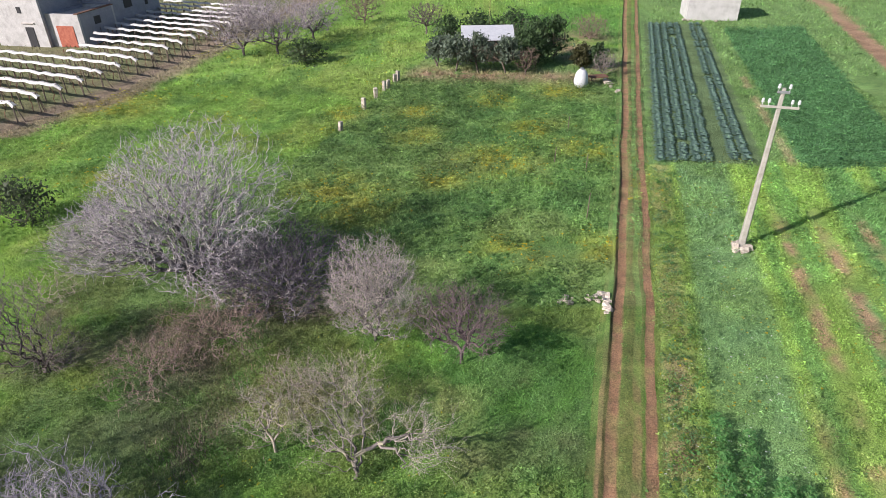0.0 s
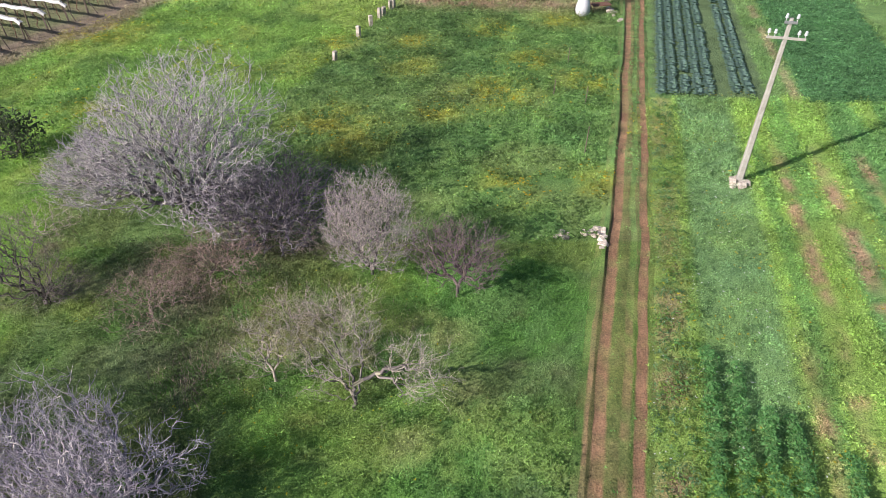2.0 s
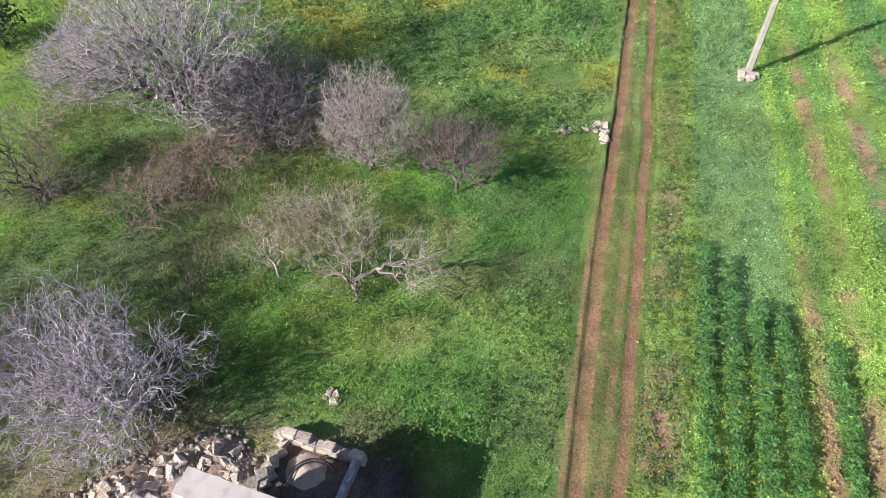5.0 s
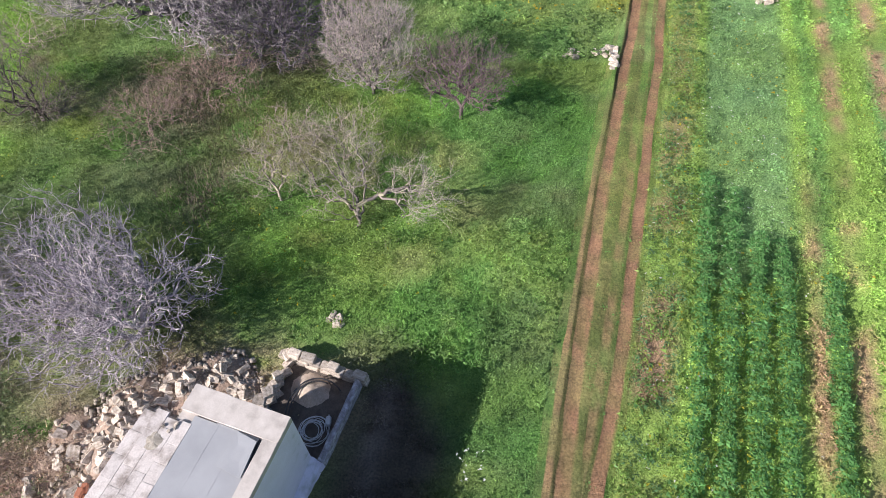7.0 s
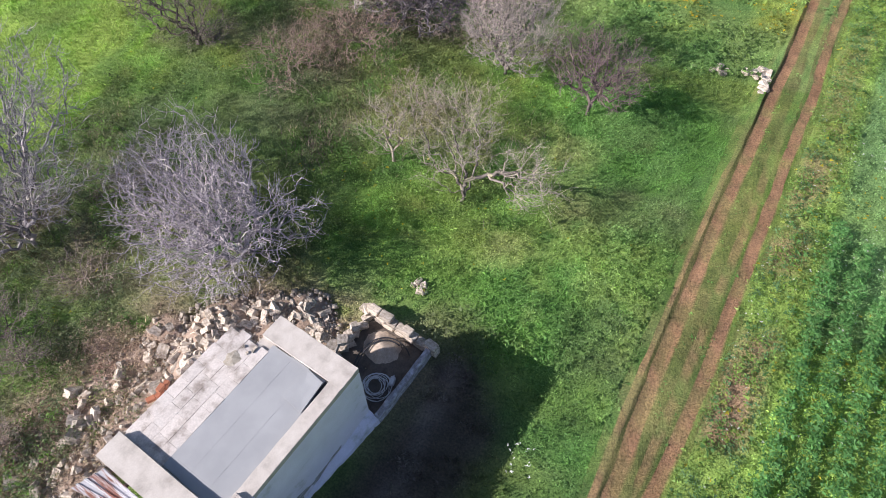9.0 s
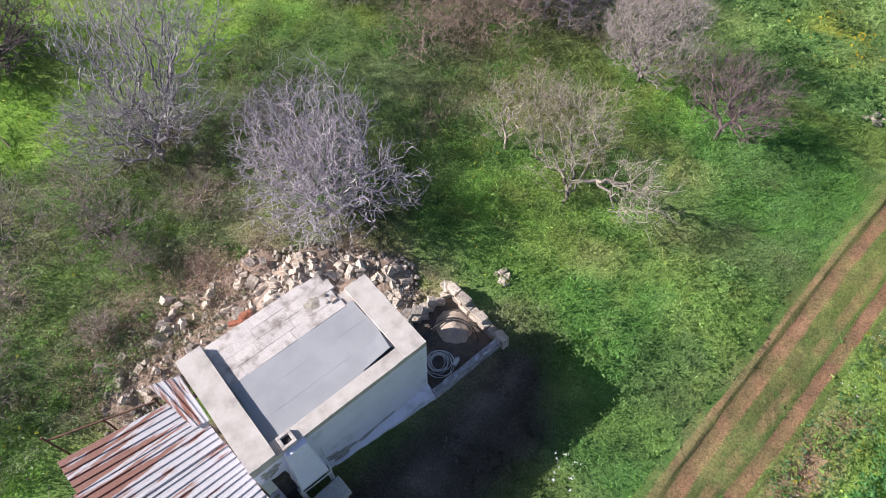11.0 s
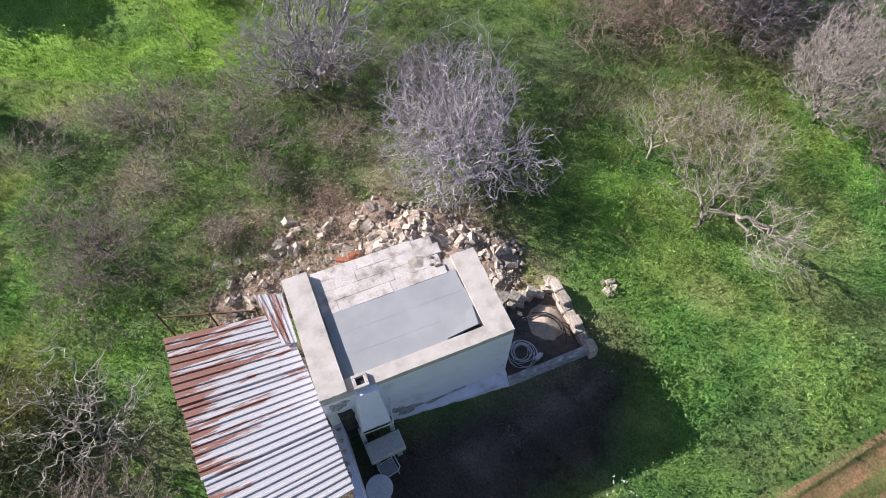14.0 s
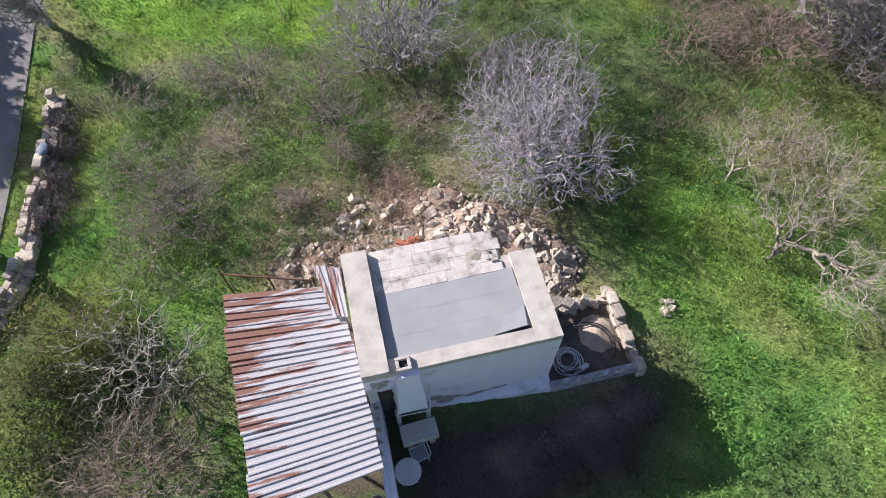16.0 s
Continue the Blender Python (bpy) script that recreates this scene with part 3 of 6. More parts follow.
def bare(x, y):
    """Where nothing grows: hut, annex, ruts, lane, soil."""
    a, b = hut_local(x, y)
    out = (a > -3.6) & (a < 5.3) & (b > -0.2) & (b < 3.7)
    out |= (a > -3.6) & (a < 0.4) & (b > -2.2) & (b < 3.9)
    out |= (a > 5) & (a < 7.9) & (b > -0.6) & (b < 2.2)
    out |= (a > -0.2) & (a < 6.4) & (b > -3.6) & (b < 0) & (vnoise(x, y, 0.8, 3) > 0.3 + 0.15 * np.maximum(0, -b - 1.6))
    for (x0, y0), (x1, y1) in zip(LANE, LANE[1:]):
        ln = math.hypot(x1 - x0, y1 - y0)
        along, off = ((x - x0) * (x1 - x0) + (y - y0) * (y1 - y0)) / ln, ((x - x0) * (y1 - y0) - (y - y0) * (x1 - x0)) / ln
        out |= (along > -0.3) & (along < ln + 0.3) & (off > 0.05) & (off < 4.3)
    rag = 0.22 * (fbm(x, y, 0.5, 71) - 0.5)
    d1, d2 = x - track_l(y) + rag, x - track_r(y) + rag
    out |= (d1 > np.where(y < 20, -0.25, -0.06)) & (d1 < 0.55)
    out |= (d2 > -0.42) & (d2 < 0.06)
    out |= np.abs((x - 46.6) * 0.96 - (y - 68.1) * 0.285 + 3 * rag) < np.where(y > 55, 0.9, 0)
    out |= (d2 > -0.88) & (d2 < -0.6) & (y < 22)
    return out


def blades(n, x0, x1, y0, y1, size, width, keep):
    """Single leaning blades over a stretch of the plan."""
    x, y = RNG.uniform(x0, x1, n), RNG.uniform(y0, y1, n)
    ok = keep(x, y) & ~bare(x, y)
    x, y = x[ok], y[ok]
    n = len(x)
    a = RNG.uniform(0, 2 * np.pi, n)
    lush = fbm(x, y, 1.4, 77)
    h = size * (0.4 + 1.9 * lush**1.5) * RNG.uniform(0.6, 1.3, n)
    lean = RNG.uniform(0.15, 1.0, n) * h
    median = (x > track_l(y)) & (x < track_r(y))
    h, lean = np.where(median, h * 0.35, h), np.where(median, lean * 0.4, lean)
    w = width * RNG.uniform(0.6, 1.4, n)
    z = height(x, y) + 0.0
    px, py = -np.sin(a) * w / 2, np.cos(a) * w / 2
    v = np.stack([np.c_[x - px, y - py, z], np.c_[x + px, y + py, z], np.c_[x + np.cos(a) * lean, y + np.sin(a) * lean, z + h]], 1).reshape(-1, 3)
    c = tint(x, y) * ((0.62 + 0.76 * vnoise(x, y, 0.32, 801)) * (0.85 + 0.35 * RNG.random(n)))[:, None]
    return v, np.repeat(c, 3, 0)


def fan_leaves(x, y, z, r, n, size, rng, flat=0.6, colours=None):
    """Clumps: n leaf triangles round each point, in a low dome of radius r."""
    m = len(x)
    a, u = rng.uniform(0, 2 * np.pi, (m, n)), rng.uniform(0, 1, (m, n)) ** 0.6
    h = np.sqrt(np.clip(1 - u * u, 0.02, 1)) * rng.uniform(0.5, 1.0, (m, n))
    cx, cy = x[:, None] + np.cos(a) * u * r[:, None], y[:, None] + np.sin(a) * u * r[:, None]
    cz = z[:, None] + h * r[:, None] * flat
    q = rng.normal(size=(m, n, 3, 3)) * np.array((1, 1, 0.55))
    s = (size * rng.uniform(0.6, 1.3, (m, n)))[..., None, None]
    v = np.stack([cx, cy, cz], -1)[:, :, None] + (q - q.mean(2, keepdims=True)) * s * 0.55
    v[..., 2] = np.maximum(v[..., 2], z[:, None, None] + 0.01)
    c = None if colours is None else np.repeat(colours[:, None] * rng.uniform(0.82, 1.2, (m, n, 1)), 3, 1).reshape(-1, 3)
    return v.reshape(-1, 3), c


def tufts(n, x0, x1, y0, y1, size, count, keep, seed):
    """Tussocks: long blades fanning out from one foot, each tussock with a tone of its own."""
    rng = np.random.default_rng(seed)
    x, y = rng.uniform(x0, x1, n), rng.uniform(y0, y1, n)
    ok = keep(x, y) & ~bare(x, y) & (rng.random(n) < 0.25 + 1.1 * step(fbm(x, y, 1.8, 701), 0.4, 0.65))
    x, y = x[ok], y[ok]
    m = len(x)
    big = size * rng.uniform(0.55, 1.3, m) * (0.6 + 0.8 * fbm(x, y, 2.6, 703))
    tone = rng.uniform(0.72, 1.28, (m, 1)) * (1 + rng.uniform(-1, 1, (m, 1)) * np.array((0.14, 0.0, 0.1)))
    a = rng.uniform(0, 2 * np.pi, (m, count))
    r0, out = rng.uniform(0, 0.3, (m, count)) * big[:, None], rng.uniform(0.1, 0.6, (m, count)) * big[:, None]
    h, w = big[:, None] * rng.uniform(0.5, 1.0, (m, count)), size * rng.uniform(0.05, 0.1, (m, count))
    fx, fy = x[:, None] + np.cos(a) * r0, y[:, None] + np.sin(a) * r0
    z = (height(x, y) - 0.01)[:, None] + 0 * a
    px, py = -np.sin(a) * w, np.cos(a) * w
    v = np.stack([np.stack([fx - px, fy - py, z], -1), np.stack([fx + px, fy + py, z], -1), np.stack([fx + np.cos(a) * out, fy + np.sin(a) * out, z + h], -1)], 2)
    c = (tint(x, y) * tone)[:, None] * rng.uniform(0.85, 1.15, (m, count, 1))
    return v.reshape(-1, 3), np.repeat(c.reshape(-1, 3), 3, 0)


def tri_object(name, pieces, mat, label, category):
    v, c = np.concatenate([p[0] for p in pieces]), np.concatenate([p[1] for p in pieces])
    return tagged(link_mesh(name, raw_mesh(name, v, np.arange(len(v)).reshape(-1, 3), c), mat), label, category, kind="stuff")


def weed_patch(n, x0, x1, y0, y1, radius, leaves, size, keep, shade=1.0, seed=5, colour=None):
    rng = np.random.default_rng(seed)
    x, y = rng.uniform(x0, x1, n), rng.uniform(y0, y1, n)
    ok = keep(x, y) & ~bare(x, y)
    x, y = x[ok], y[ok]
    return fan_leaves(x, y, height(x, y), radius * rng.uniform(0.5, 1.4, len(x)), leaves, size, rng, 1.5, (tint(x, y) if colour is None else np.tile(colour, (len(x), 1))) * rng.uniform(0.7, 1.3, (len(x), 1)) * shade)


soil_line = lambda x, y: (np.min([np.abs(x - track_r(y) - q) for q in (7.6, 9.9, 12.3, 15.0, 18.0)], axis=0) < 0.45) & (y < 34)  # noqa: E731
strip_soil = lambda x, y: (x > track_r(y) + 0.15) & (x < track_r(y) + 1.8) & (vnoise(x, y, 0.5, 23) > 0.25)  # noqa: E731
not_crop = lambda x, y: ~inside(x, y, CABBAGES) & ~strip_soil(x, y) & ~(soil_line(x, y) & (vnoise(x, y, 0.7, 4) > 0.3))  # noqa: E731
tri_object("meadow_grass", [
    blades(190000, -26, 18, -9, 30, 0.085, 0.03, lambda x, y: not_crop(x, y) & ~((x > track_l(y)) & (x < track_r(y)) & (RNG.random(len(x)) < 0.5))),
    blades(34000, -50, -26, -4, 34, 0.13, 0.055, not_crop),
    blades(90000, -40, 38, 30, 62, 0.13, 0.065, lambda x, y: not_crop(x, y) & (~inside(x, y, VINES) | (RNG.random(len(x)) < 0.3))),
    blades(46000, -60, 66, 62, 112, 0.22, 0.15, lambda x, y: not_crop(x, y) & (~inside(x, y, VINES) | (RNG.random(len(x)) < 0.3))),
    tufts(30000, -26, 5, -9, 30, 0.15, 9, lambda x, y: x < track_l(y) - 0.5, 61),
    tufts(9000, -50, -26, -4, 34, 0.22, 8, lambda x, y: x < 0, 62),
    tufts(15000, -40, 17, 30, 64, 0.22, 8, lambda x, y: (x < track_l(y) - 0.6) & ~inside(x, y, VINES), 63),
    tufts(6000, 4, 40, -6, 40, 0.15, 9, lambda x, y: (x > track_r(y) + 5.8) & ~soil_line(x, y), 64),
    weed_patch(11000, -26, 18, -9, 30, 0.13, 11, 0.055, lambda x, y: not_crop(x, y), 1.0, 51),
    weed_patch(5000, -50, -26, -4, 34, 0.2, 8, 0.09, lambda x, y: x < 0, 1.0, 53),
    weed_patch(15000, -40, 38, 30, 62, 0.2, 9, 0.1, lambda x, y: not_crop(x, y) & ~inside(x, y, VINES), 1.0, 52),
], GRASS, "lush winter grass over the fields", "grass")


lumpy = lambda x, y: fbm(x, y, 2.4, 91) > 0.5  # noqa: E731
tri_object("broadleaf_weeds", [
    weed_patch(2600, -26, 5, -6, 27, 0.34, 40, 0.05, lambda x, y: (x < track_l(y) - 0.7) & (fbm(x, y, 1.6, 921) > 0.47), 1.0, 67),
    weed_patch(900, -14, 14, 27, 60, 0.42, 30, 0.09, lambda x, y: (x < track_l(y) - 0.7) & (fbm(x, y, 2.0, 923) > 0.5) & ~inside(x, y, VINES), 1.0, 68),
    weed_patch(1700, 7, 30, -6, 40, 0.3, 34, 0.07, lambda x, y: (x > track_r(y) + 5.8) & (x < track_r(y) + 20) & (fbm(x, y, 1.2, 925) > 0.45), 0.95, 69),
    weed_patch(2600, 4, 15, -6, 41, 0.2, 34, 0.058, lambda x, y: (x > track_r(y) + 0.3) & (x < track_r(y) + 1.7), 1.0, 70, (0.12, 0.225, 0.1)),
    weed_patch(1200, 4, 15, -6, 41, 0.19, 34, 0.055, lambda x, y: (x > track_r(y) + 0.3) & (x < track_r(y) + 1.8), 1.0, 71, (0.24, 0.3, 0.07)),
    weed_patch(6000, -26, 5, -9, 26, 0.2, 18, 0.05, lambda x, y: lumpy(x, y) & (x < track_l(y) - 0.5), 1.05, 5),
    weed_patch(9000, -20, 4, 3, 24, 0.28, 30, 0.046, lambda x, y: (blobs(x, y, LUSH) > 0.3) & (fbm(x, y, 1.2, 97) > 0.42) & (x < track_l(y) - 0.6), 1.02, 16),
    weed_patch(3000, -14, 17, 24, 62, 0.4, 18, 0.12, lambda x, y: (fbm(x, y, 2.6, 603) > 0.5) & (x < track_l(y) - 0.6) & ~inside(x, y, VINES) & ~inside(x, y, MEADOW), 0.62, 41),
    weed_patch(1600, -10, 5, 8, 25, 0.34, 20, 0.085, lambda x, y: (fbm(x, y, 2.0, 607) > 0.54) & (x < track_l(y) - 0.7), 0.8, 42),
    weed_patch(1800, 6, 30, 0, 41, 0.32, 20, 0.085, lambda x, y: (x > track_r(y) + 1.8) & (x < track_r(y) + 22) & (fbm(x, y * 0.4, 1.6, 609) > 0.56), 0.55, 43),
    weed_patch(8000, 4, 24, -6, 42, 0.18, 14, 0.055, lambda x, y: (x > track_r(y) + 1.8) & (x < track_r(y) + 19) & ~soil_line(x, y), 1.1, 6),
    weed_patch(5600, -12, 16, 24, 62, 0.26, 9, 0.12, lambda x, y: lumpy(x, y) & (x < track_l(y) - 0.6) & ~inside(x, y, VINES), 0.95, 7),
    weed_patch(2600, -36, -4, 34, 90, 0.35, 10, 0.11, lambda x, y: inside(x, y, MEADOW) & lumpy(x, y), 1.05, 8),
    weed_patch(9000, 24, 46, 38, 84.5, 0.3, 8, 0.12, lambda x, y: inside(x, y, CLOVER), 0.95, 9),
    weed_patch(900, 4, 16, -6, 41, 0.3, 34, 0.085, lambda x, y: (x > track_r(y) + 0.5) & (x < track_r(y) + 1.9) & (fbm(x, y, 1.3, 55) > 0.42), 1.0, 10, (0.1, 0.22, 0.065)),
    weed_patch(420, 4, 16, 2, 41, 0.42, 60, 0.085, lambda x, y: (np.abs(x - track_r(y) - 1.7) < 0.16) & (fbm(x, y, 1.5, 911) > 0.4), 1.0, 66, (0.125, 0.24, 0.06)),
    # dark green weeds, darkened further for the shade beside this row
    weed_patch(1600, 4, 16, 10, 41, 0.32, 26, 0.085, lambda x, y: np.abs(x - track_r(y) - 1.75) < 0.22, 0.5, 12),
    weed_patch(2600, 4, 30, -6, 41, 0.36, 30, 0.08, lambda x, y: (x > track_r(y) + 5.7) & (x < track_r(y) + 22) & ~soil_line(x, y) & (vnoise(x - track_r(y) + 40, y / 14, 0.75, 63) < 0.5) & (fbm(x, y, 1.4, 58) > 0.45), 0.72, 14),
    weed_patch(2600, 4, 14, -6, 41, 0.26, 30, 0.062, lambda x, y: (x > track_r(y) + 0.25) & (x < track_r(y) + 1.8) & (fbm(x, y, 0.9, 59) > 0.46), 1.0, 15, (0.2, 0.33, 0.07)),
    weed_patch(16000, 4, 14, -6, 41, 0.13, 12, 0.05, lambda x, y: (x > track_r(y) + 0.1) & (x < track_r(y) + 1.9) & (vnoise(x, y, 0.45, 933) < 0.68), 1.0, 17, (0.19, 0.31, 0.088)),
    weed_patch(4200, 4, 24, 8, 41, 0.18, 18, 0.05, lambda x, y: (x > track_r(y) + 1.9) & (x < track_r(y) + 5.8) & (fbm(x, y, 1.1, 61) > 0.42), 1.0, 18, (0.1, 0.18, 0.066)),
    weed_patch(1500, 8, 30, -6, 38, 0.2, 18, 0.06, soil_line, 1.0, 19, (0.15, 0.25, 0.06)),
    weed_patch(3000, 8, 26, -6, 40, 0.22, 20, 0.085, lambda x, y: (x > track_r(y) + 5.7) & (x < track_r(y) + 18) & ~soil_line(x, y) & (fbm(x, y, 1.8, 57) > 0.48), 1.15, 13),
    # weeds darkened to stand in for the shade round the big fig
    weed_patch(800, -20, -5, 16, 26, 0.4, 30, 0.065, lambda x, y: fbm(x, y, 1.8, 951) > 0.52, 0.62, 77),
    weed_patch(2600, -23, -11, -5, 14, 0.3, 44, 0.05, lambda x, y: inside(x, y, SCRUB) & (fbm(x, y, 1.5, 941) > 0.5), 1.0, 72, (0.2, 0.26, 0.13)),
    weed_patch(900, -23, -11, -5, 14, 0.26, 40, 0.05, lambda x, y: inside(x, y, SCRUB) & (fbm(x, y, 1.3, 943) > 0.55), 1.0, 73, (0.22, 0.2, 0.135)),
    weed_patch(1800, -23, -11, -5, 14, 0.3, 44, 0.055, lambda x, y: inside(x, y, SCRUB) & (fbm(x, y, 1.7, 945) > 0.54), 1.0, 74, (0.17, 0.3, 0.07)),
    weed_patch(380, -13.8, -10.2, 0, 6.4, 0.26, 40, 0.045, lambda x, y: fbm(x, y, 0.8, 947) > 0.45, 1.0, 75, (0.42, 0.32, 0.245)),
    weed_patch(300, -13.8, -9.8, 0, 6.4, 0.28, 40, 0.045, lambda x, y: fbm(x, y, 0.9, 949) > 0.48, 1.0, 76, (0.15, 0.19, 0.085)),
], LEAVES, "low leafy weeds and clover in the grass", "weeds")


def flower_patch(n, x0, x1, y0, y1, size, colour, keep, seed, up=0.25):
    rng = np.random.default_rng(seed)
    x, y = rng.uniform(x0, x1, n), rng.uniform(y0, y1, n)
    ok = keep(x, y, rng) & ~bare(x, y)
    x, y = x[ok], y[ok]
    c = np.tile(np.array(colour), (len(x), 1))
    return fan_leaves(x, y, height(x, y) + up * rng.uniform(0.5, 1.2, len(x)), np.full(len(x), size * 0.7), 3, size, rng, 0.3, c)


yellow_here = lambda x, y, rng: (blobs(x, y, YELLOW) * step(fbm(x, y, 1.6, 13), 0.3, 0.6) > rng.random(len(x)))  # noqa: E731
tri_object("yellow_flowers", [
    flower_patch(26000, -34, 18, 26, 62, 0.1, (0.42, 0.33, 0.02), yellow_here, 21),
    flower_patch(2600, -26, 5, -6, 26, 0.06, (0.4, 0.38, 0.03), lambda x, y, rng: (blobs(x, y, LUSH) * 0.7 > rng.random(len(x))) & (x < track_l(y)), 22),
    flower_patch(2400, 4, 22, -4, 42, 0.07, (0.42, 0.36, 0.03), lambda x, y, rng: (x > track_r(y)) & (fbm(x, y, 2, 15) > 0.55), 23),
    flower_patch(1600, -36, -6, 36, 80, 0.16, (0.42, 0.42, 0.03), lambda x, y, rng: inside(x, y, MEADOW) & (fbm(x, y, 3, 17) > 0.58), 24),
], FLOWERS, "small yellow wildflowers scattered in the grass", "flowers")
tri_object("white_flowers", [
    flower_patch(2600, 5, 22, 4, 40, 0.045, (0.7, 0.72, 0.68), lambda x, y, rng: (x > track_r(y) + 1.9) & (x < track_r(y) + 6) & (fbm(x, y, 1.5, 19) > 0.45), 25),
    flower_patch(1100, 3, 12, -5, 24, 0.042, (0.7, 0.72, 0.68), lambda x, y, rng: (x > track_r(y) + 0.2) & (x < track_r(y) + 2) & (fbm(x, y, 1.0, 29) > 0.5), 26),
    flower_patch(18, 0.3, 1.1, 5.2, 6.1, 0.045, (0.75, 0.77, 0.75), lambda x, y, rng: rng.random(len(x)) < 2, 27),
], FLOWERS, "small white wildflowers among the weeds", "flowers")


def stems(n, spots, size, colour, seed):
    """Dry upright stems and brambles over spots of the plan."""
    rng = np.random.default_rng(seed)
    k = rng.integers(0, len(spots), n)
    sp = np.array(spots)[k]
    x, y = sp[:, 0] + rng.normal(size=n) * sp[:, 2] * 0.65, sp[:, 1] + rng.normal(size=n) * sp[:, 2] * 0.65
    ok = ~bare(x, y) & (x < track_l(y) - 0.8)
    x, y = x[ok], y[ok]
    n = len(x)
    a, h = rng.uniform(0, 2 * np.pi, n), size * rng.uniform(0.4, 1.2, n)
    lean, w = rng.uniform(0.1, 0.9, n) * h, rng.uniform(0.006, 0.014, n)
    z = height(x, y)
    px, py = -np.sin(a) * w, np.cos(a) * w
    v = np.stack([np.c_[x - px, y - py, z], np.c_[x + px, y + py, z], np.c_[x + np.cos(a) * lean, y + np.sin(a) * lean, z + h]], 1).reshape(-1, 3)
    c = np.array(colour) * rng.uniform(0.6, 1.4, n)[:, None]
    return v, np.repeat(c, 3, 0)


tri_object("dry_brush", [
    stems(7000, BROWN, 0.3, (0.27, 0.215, 0.175), 31),
    stems(2800, [(-10.5, 22.6, 2.4), (-12.5, 21.5, 2.0), (-8, 19, 1.6)], 0.22, (0.26, 0.175, 0.14), 32),
    stems(800, [(-4, 16.2, 2.2), (-5.6, 16.6, 1.6), (-2.5, 18.5, 1.4), (-6.2, 18, 1.6)], 0.3, (0.36, 0.29, 0.23), 33),
    stems(2000, [(-12.6, 1.6, 1.2), (-12.6, 3.6, 1.2), (-12.6, 5.6, 1.2), (-11.4, 2.2, 0.9), (-11.8, 0.4, 1.0), (-10.2, 4.4, 0.7), (-10.6, 3.1, 0.7), (-11.1, 1.8, 0.7), (-11.3, 0.7, 0.6)], 0.26, (0.5, 0.42, 0.32), 34),
    stems(1300, [(-21.8, -3.3, 0.7), (-20.2, -4.0, 0.7), (-18.4, -4.8, 0.7), (-17, -5.3, 0.7)], 0.4, (0.22, 0.18, 0.18), 35),
    stems(900, [(-9.6, 15.4, 1.2), (-14.6, 10.6, 1.6)], 0.3, (0.2, 0.155, 0.135), 36),
], STEMS, "dry brown brambles and dead stems", "brush")

# ---- crops ----
def bean_row(s, y0, y1):
    """A row of broad beans at a fixed distance from the track."""
    rng = np.random.default_rng(int(s * 100))
    y = np.arange(y0, y1, 0.3) + rng.uniform(-0.08, 0.08, len(np.arange(y0, y1, 0.3)))
    x = track_r(y) + s + rng.uniform(-0.1, 0.1, len(y))
    c = np.tile((0.105, 0.25, 0.078), (len(y), 1)) * rng.uniform(0.85, 1.2, (len(y), 1))
    v, c = fan_leaves(x, y, height(x, y) + 0.06, 0.34 * rng.uniform(0.7, 1.2, len(y)), 160, 0.078, rng, 1.9, c)
    me = raw_mesh("bean_row", v, np.arange(len(v)).reshape(-1, 3), c)
    return tagged(link_mesh("bean_row", me, LEAVES), "dense row of green broad bean plants beside the track", "crop row", "rows of beans", "stuff")


for s, end in ((2.3, 17.0), (3.2, 16.0), (4.1, 13.9), (5.0, 13.6), (6.6, 12.2)):
    bean_row(s, -6, end)


def cabbage_mesh(seed):
    rng = np.random.default_rng(seed)
    v, f = [], []
    for ring, (count, tilt, length, wide) in enumerate(((7, 0.35, 0.3, 0.2), (6, 0.8, 0.25, 0.18), (4, 1.2, 0.17, 0.14))):
        for i in range(count):
            a = 2 * np.pi * (i + ring * 0.5) / count + rng.uniform(-0.2, 0.2)
            t = tilt + rng.uniform(-0.15, 0.15)
            d, s = np.array((np.cos(a) * np.cos(t), np.sin(a) * np.cos(t), np.sin(t))), np.array((-np.sin(a), np.cos(a), 0))
            k = len(v)
            o = np.array((0, 0, 0.06))
            v += [o, o + d * length * 0.55 + s * wide / 2, o + d * length * 0.55 - s * wide / 2, o + d * length + np.array((0, 0, -0.05))]
            f += [(k, k + 1, k + 2), (k + 1, k + 3, k + 2)]
    c = np.tile((0.15, 0.238, 0.195), (len(v), 1))
    return raw_mesh("cabbage", v, f, c), np.array(v), np.array(f)


cab_kinds = [cabbage_mesh(s) for s in range(4)]
for me, _, _ in cab_kinds:
    me.materials.append(LEAVES)
made, rest_v, rest_f, rest_n = 0, [], [], 0
crng = np.random.default_rng(3)
for off in (0.45, 1.25, 2.1, 2.95, 3.75, 5.55, 6.4):
    for y in np.arange(41.6, 87, 0.46):
        x = 14.45 + (y - 41.6) * 0.2575 + off + crng.uniform(-0.07, 0.07)
        yy = y + crng.uniform(-0.08, 0.08) - 0.1 * off
        if vnoise(x, yy, 1.6, 8) < 0.16 or (off > 5 and y < 41.9):
            continue
        size = crng.uniform(1.4, 1.72)
        me, cv, cf = cab_kinds[int(crng.integers(4))]
        turn = crng.uniform(0, 6.28)
        if made < 300 and y < 63:
            ob = new("cabbage", me)
            ob.matrix_world = Matrix.LocRotScale((x, yy, 0.0), Euler((0, 0, turn)), (size,) * 3)
            tagged(ob, "blue-green cabbage plant in a planted row", "cabbage", "cabbages in rows")
            made += 1
        else:
            rot = np.array([[math.cos(turn), -math.sin(turn), 0], [math.sin(turn), math.cos(turn), 0], [0, 0, 1]])
            rest_v.append(cv @ rot.T * size + (x, yy, 0))
            rest_f.append(cf + rest_n)
            rest_n += len(cv)
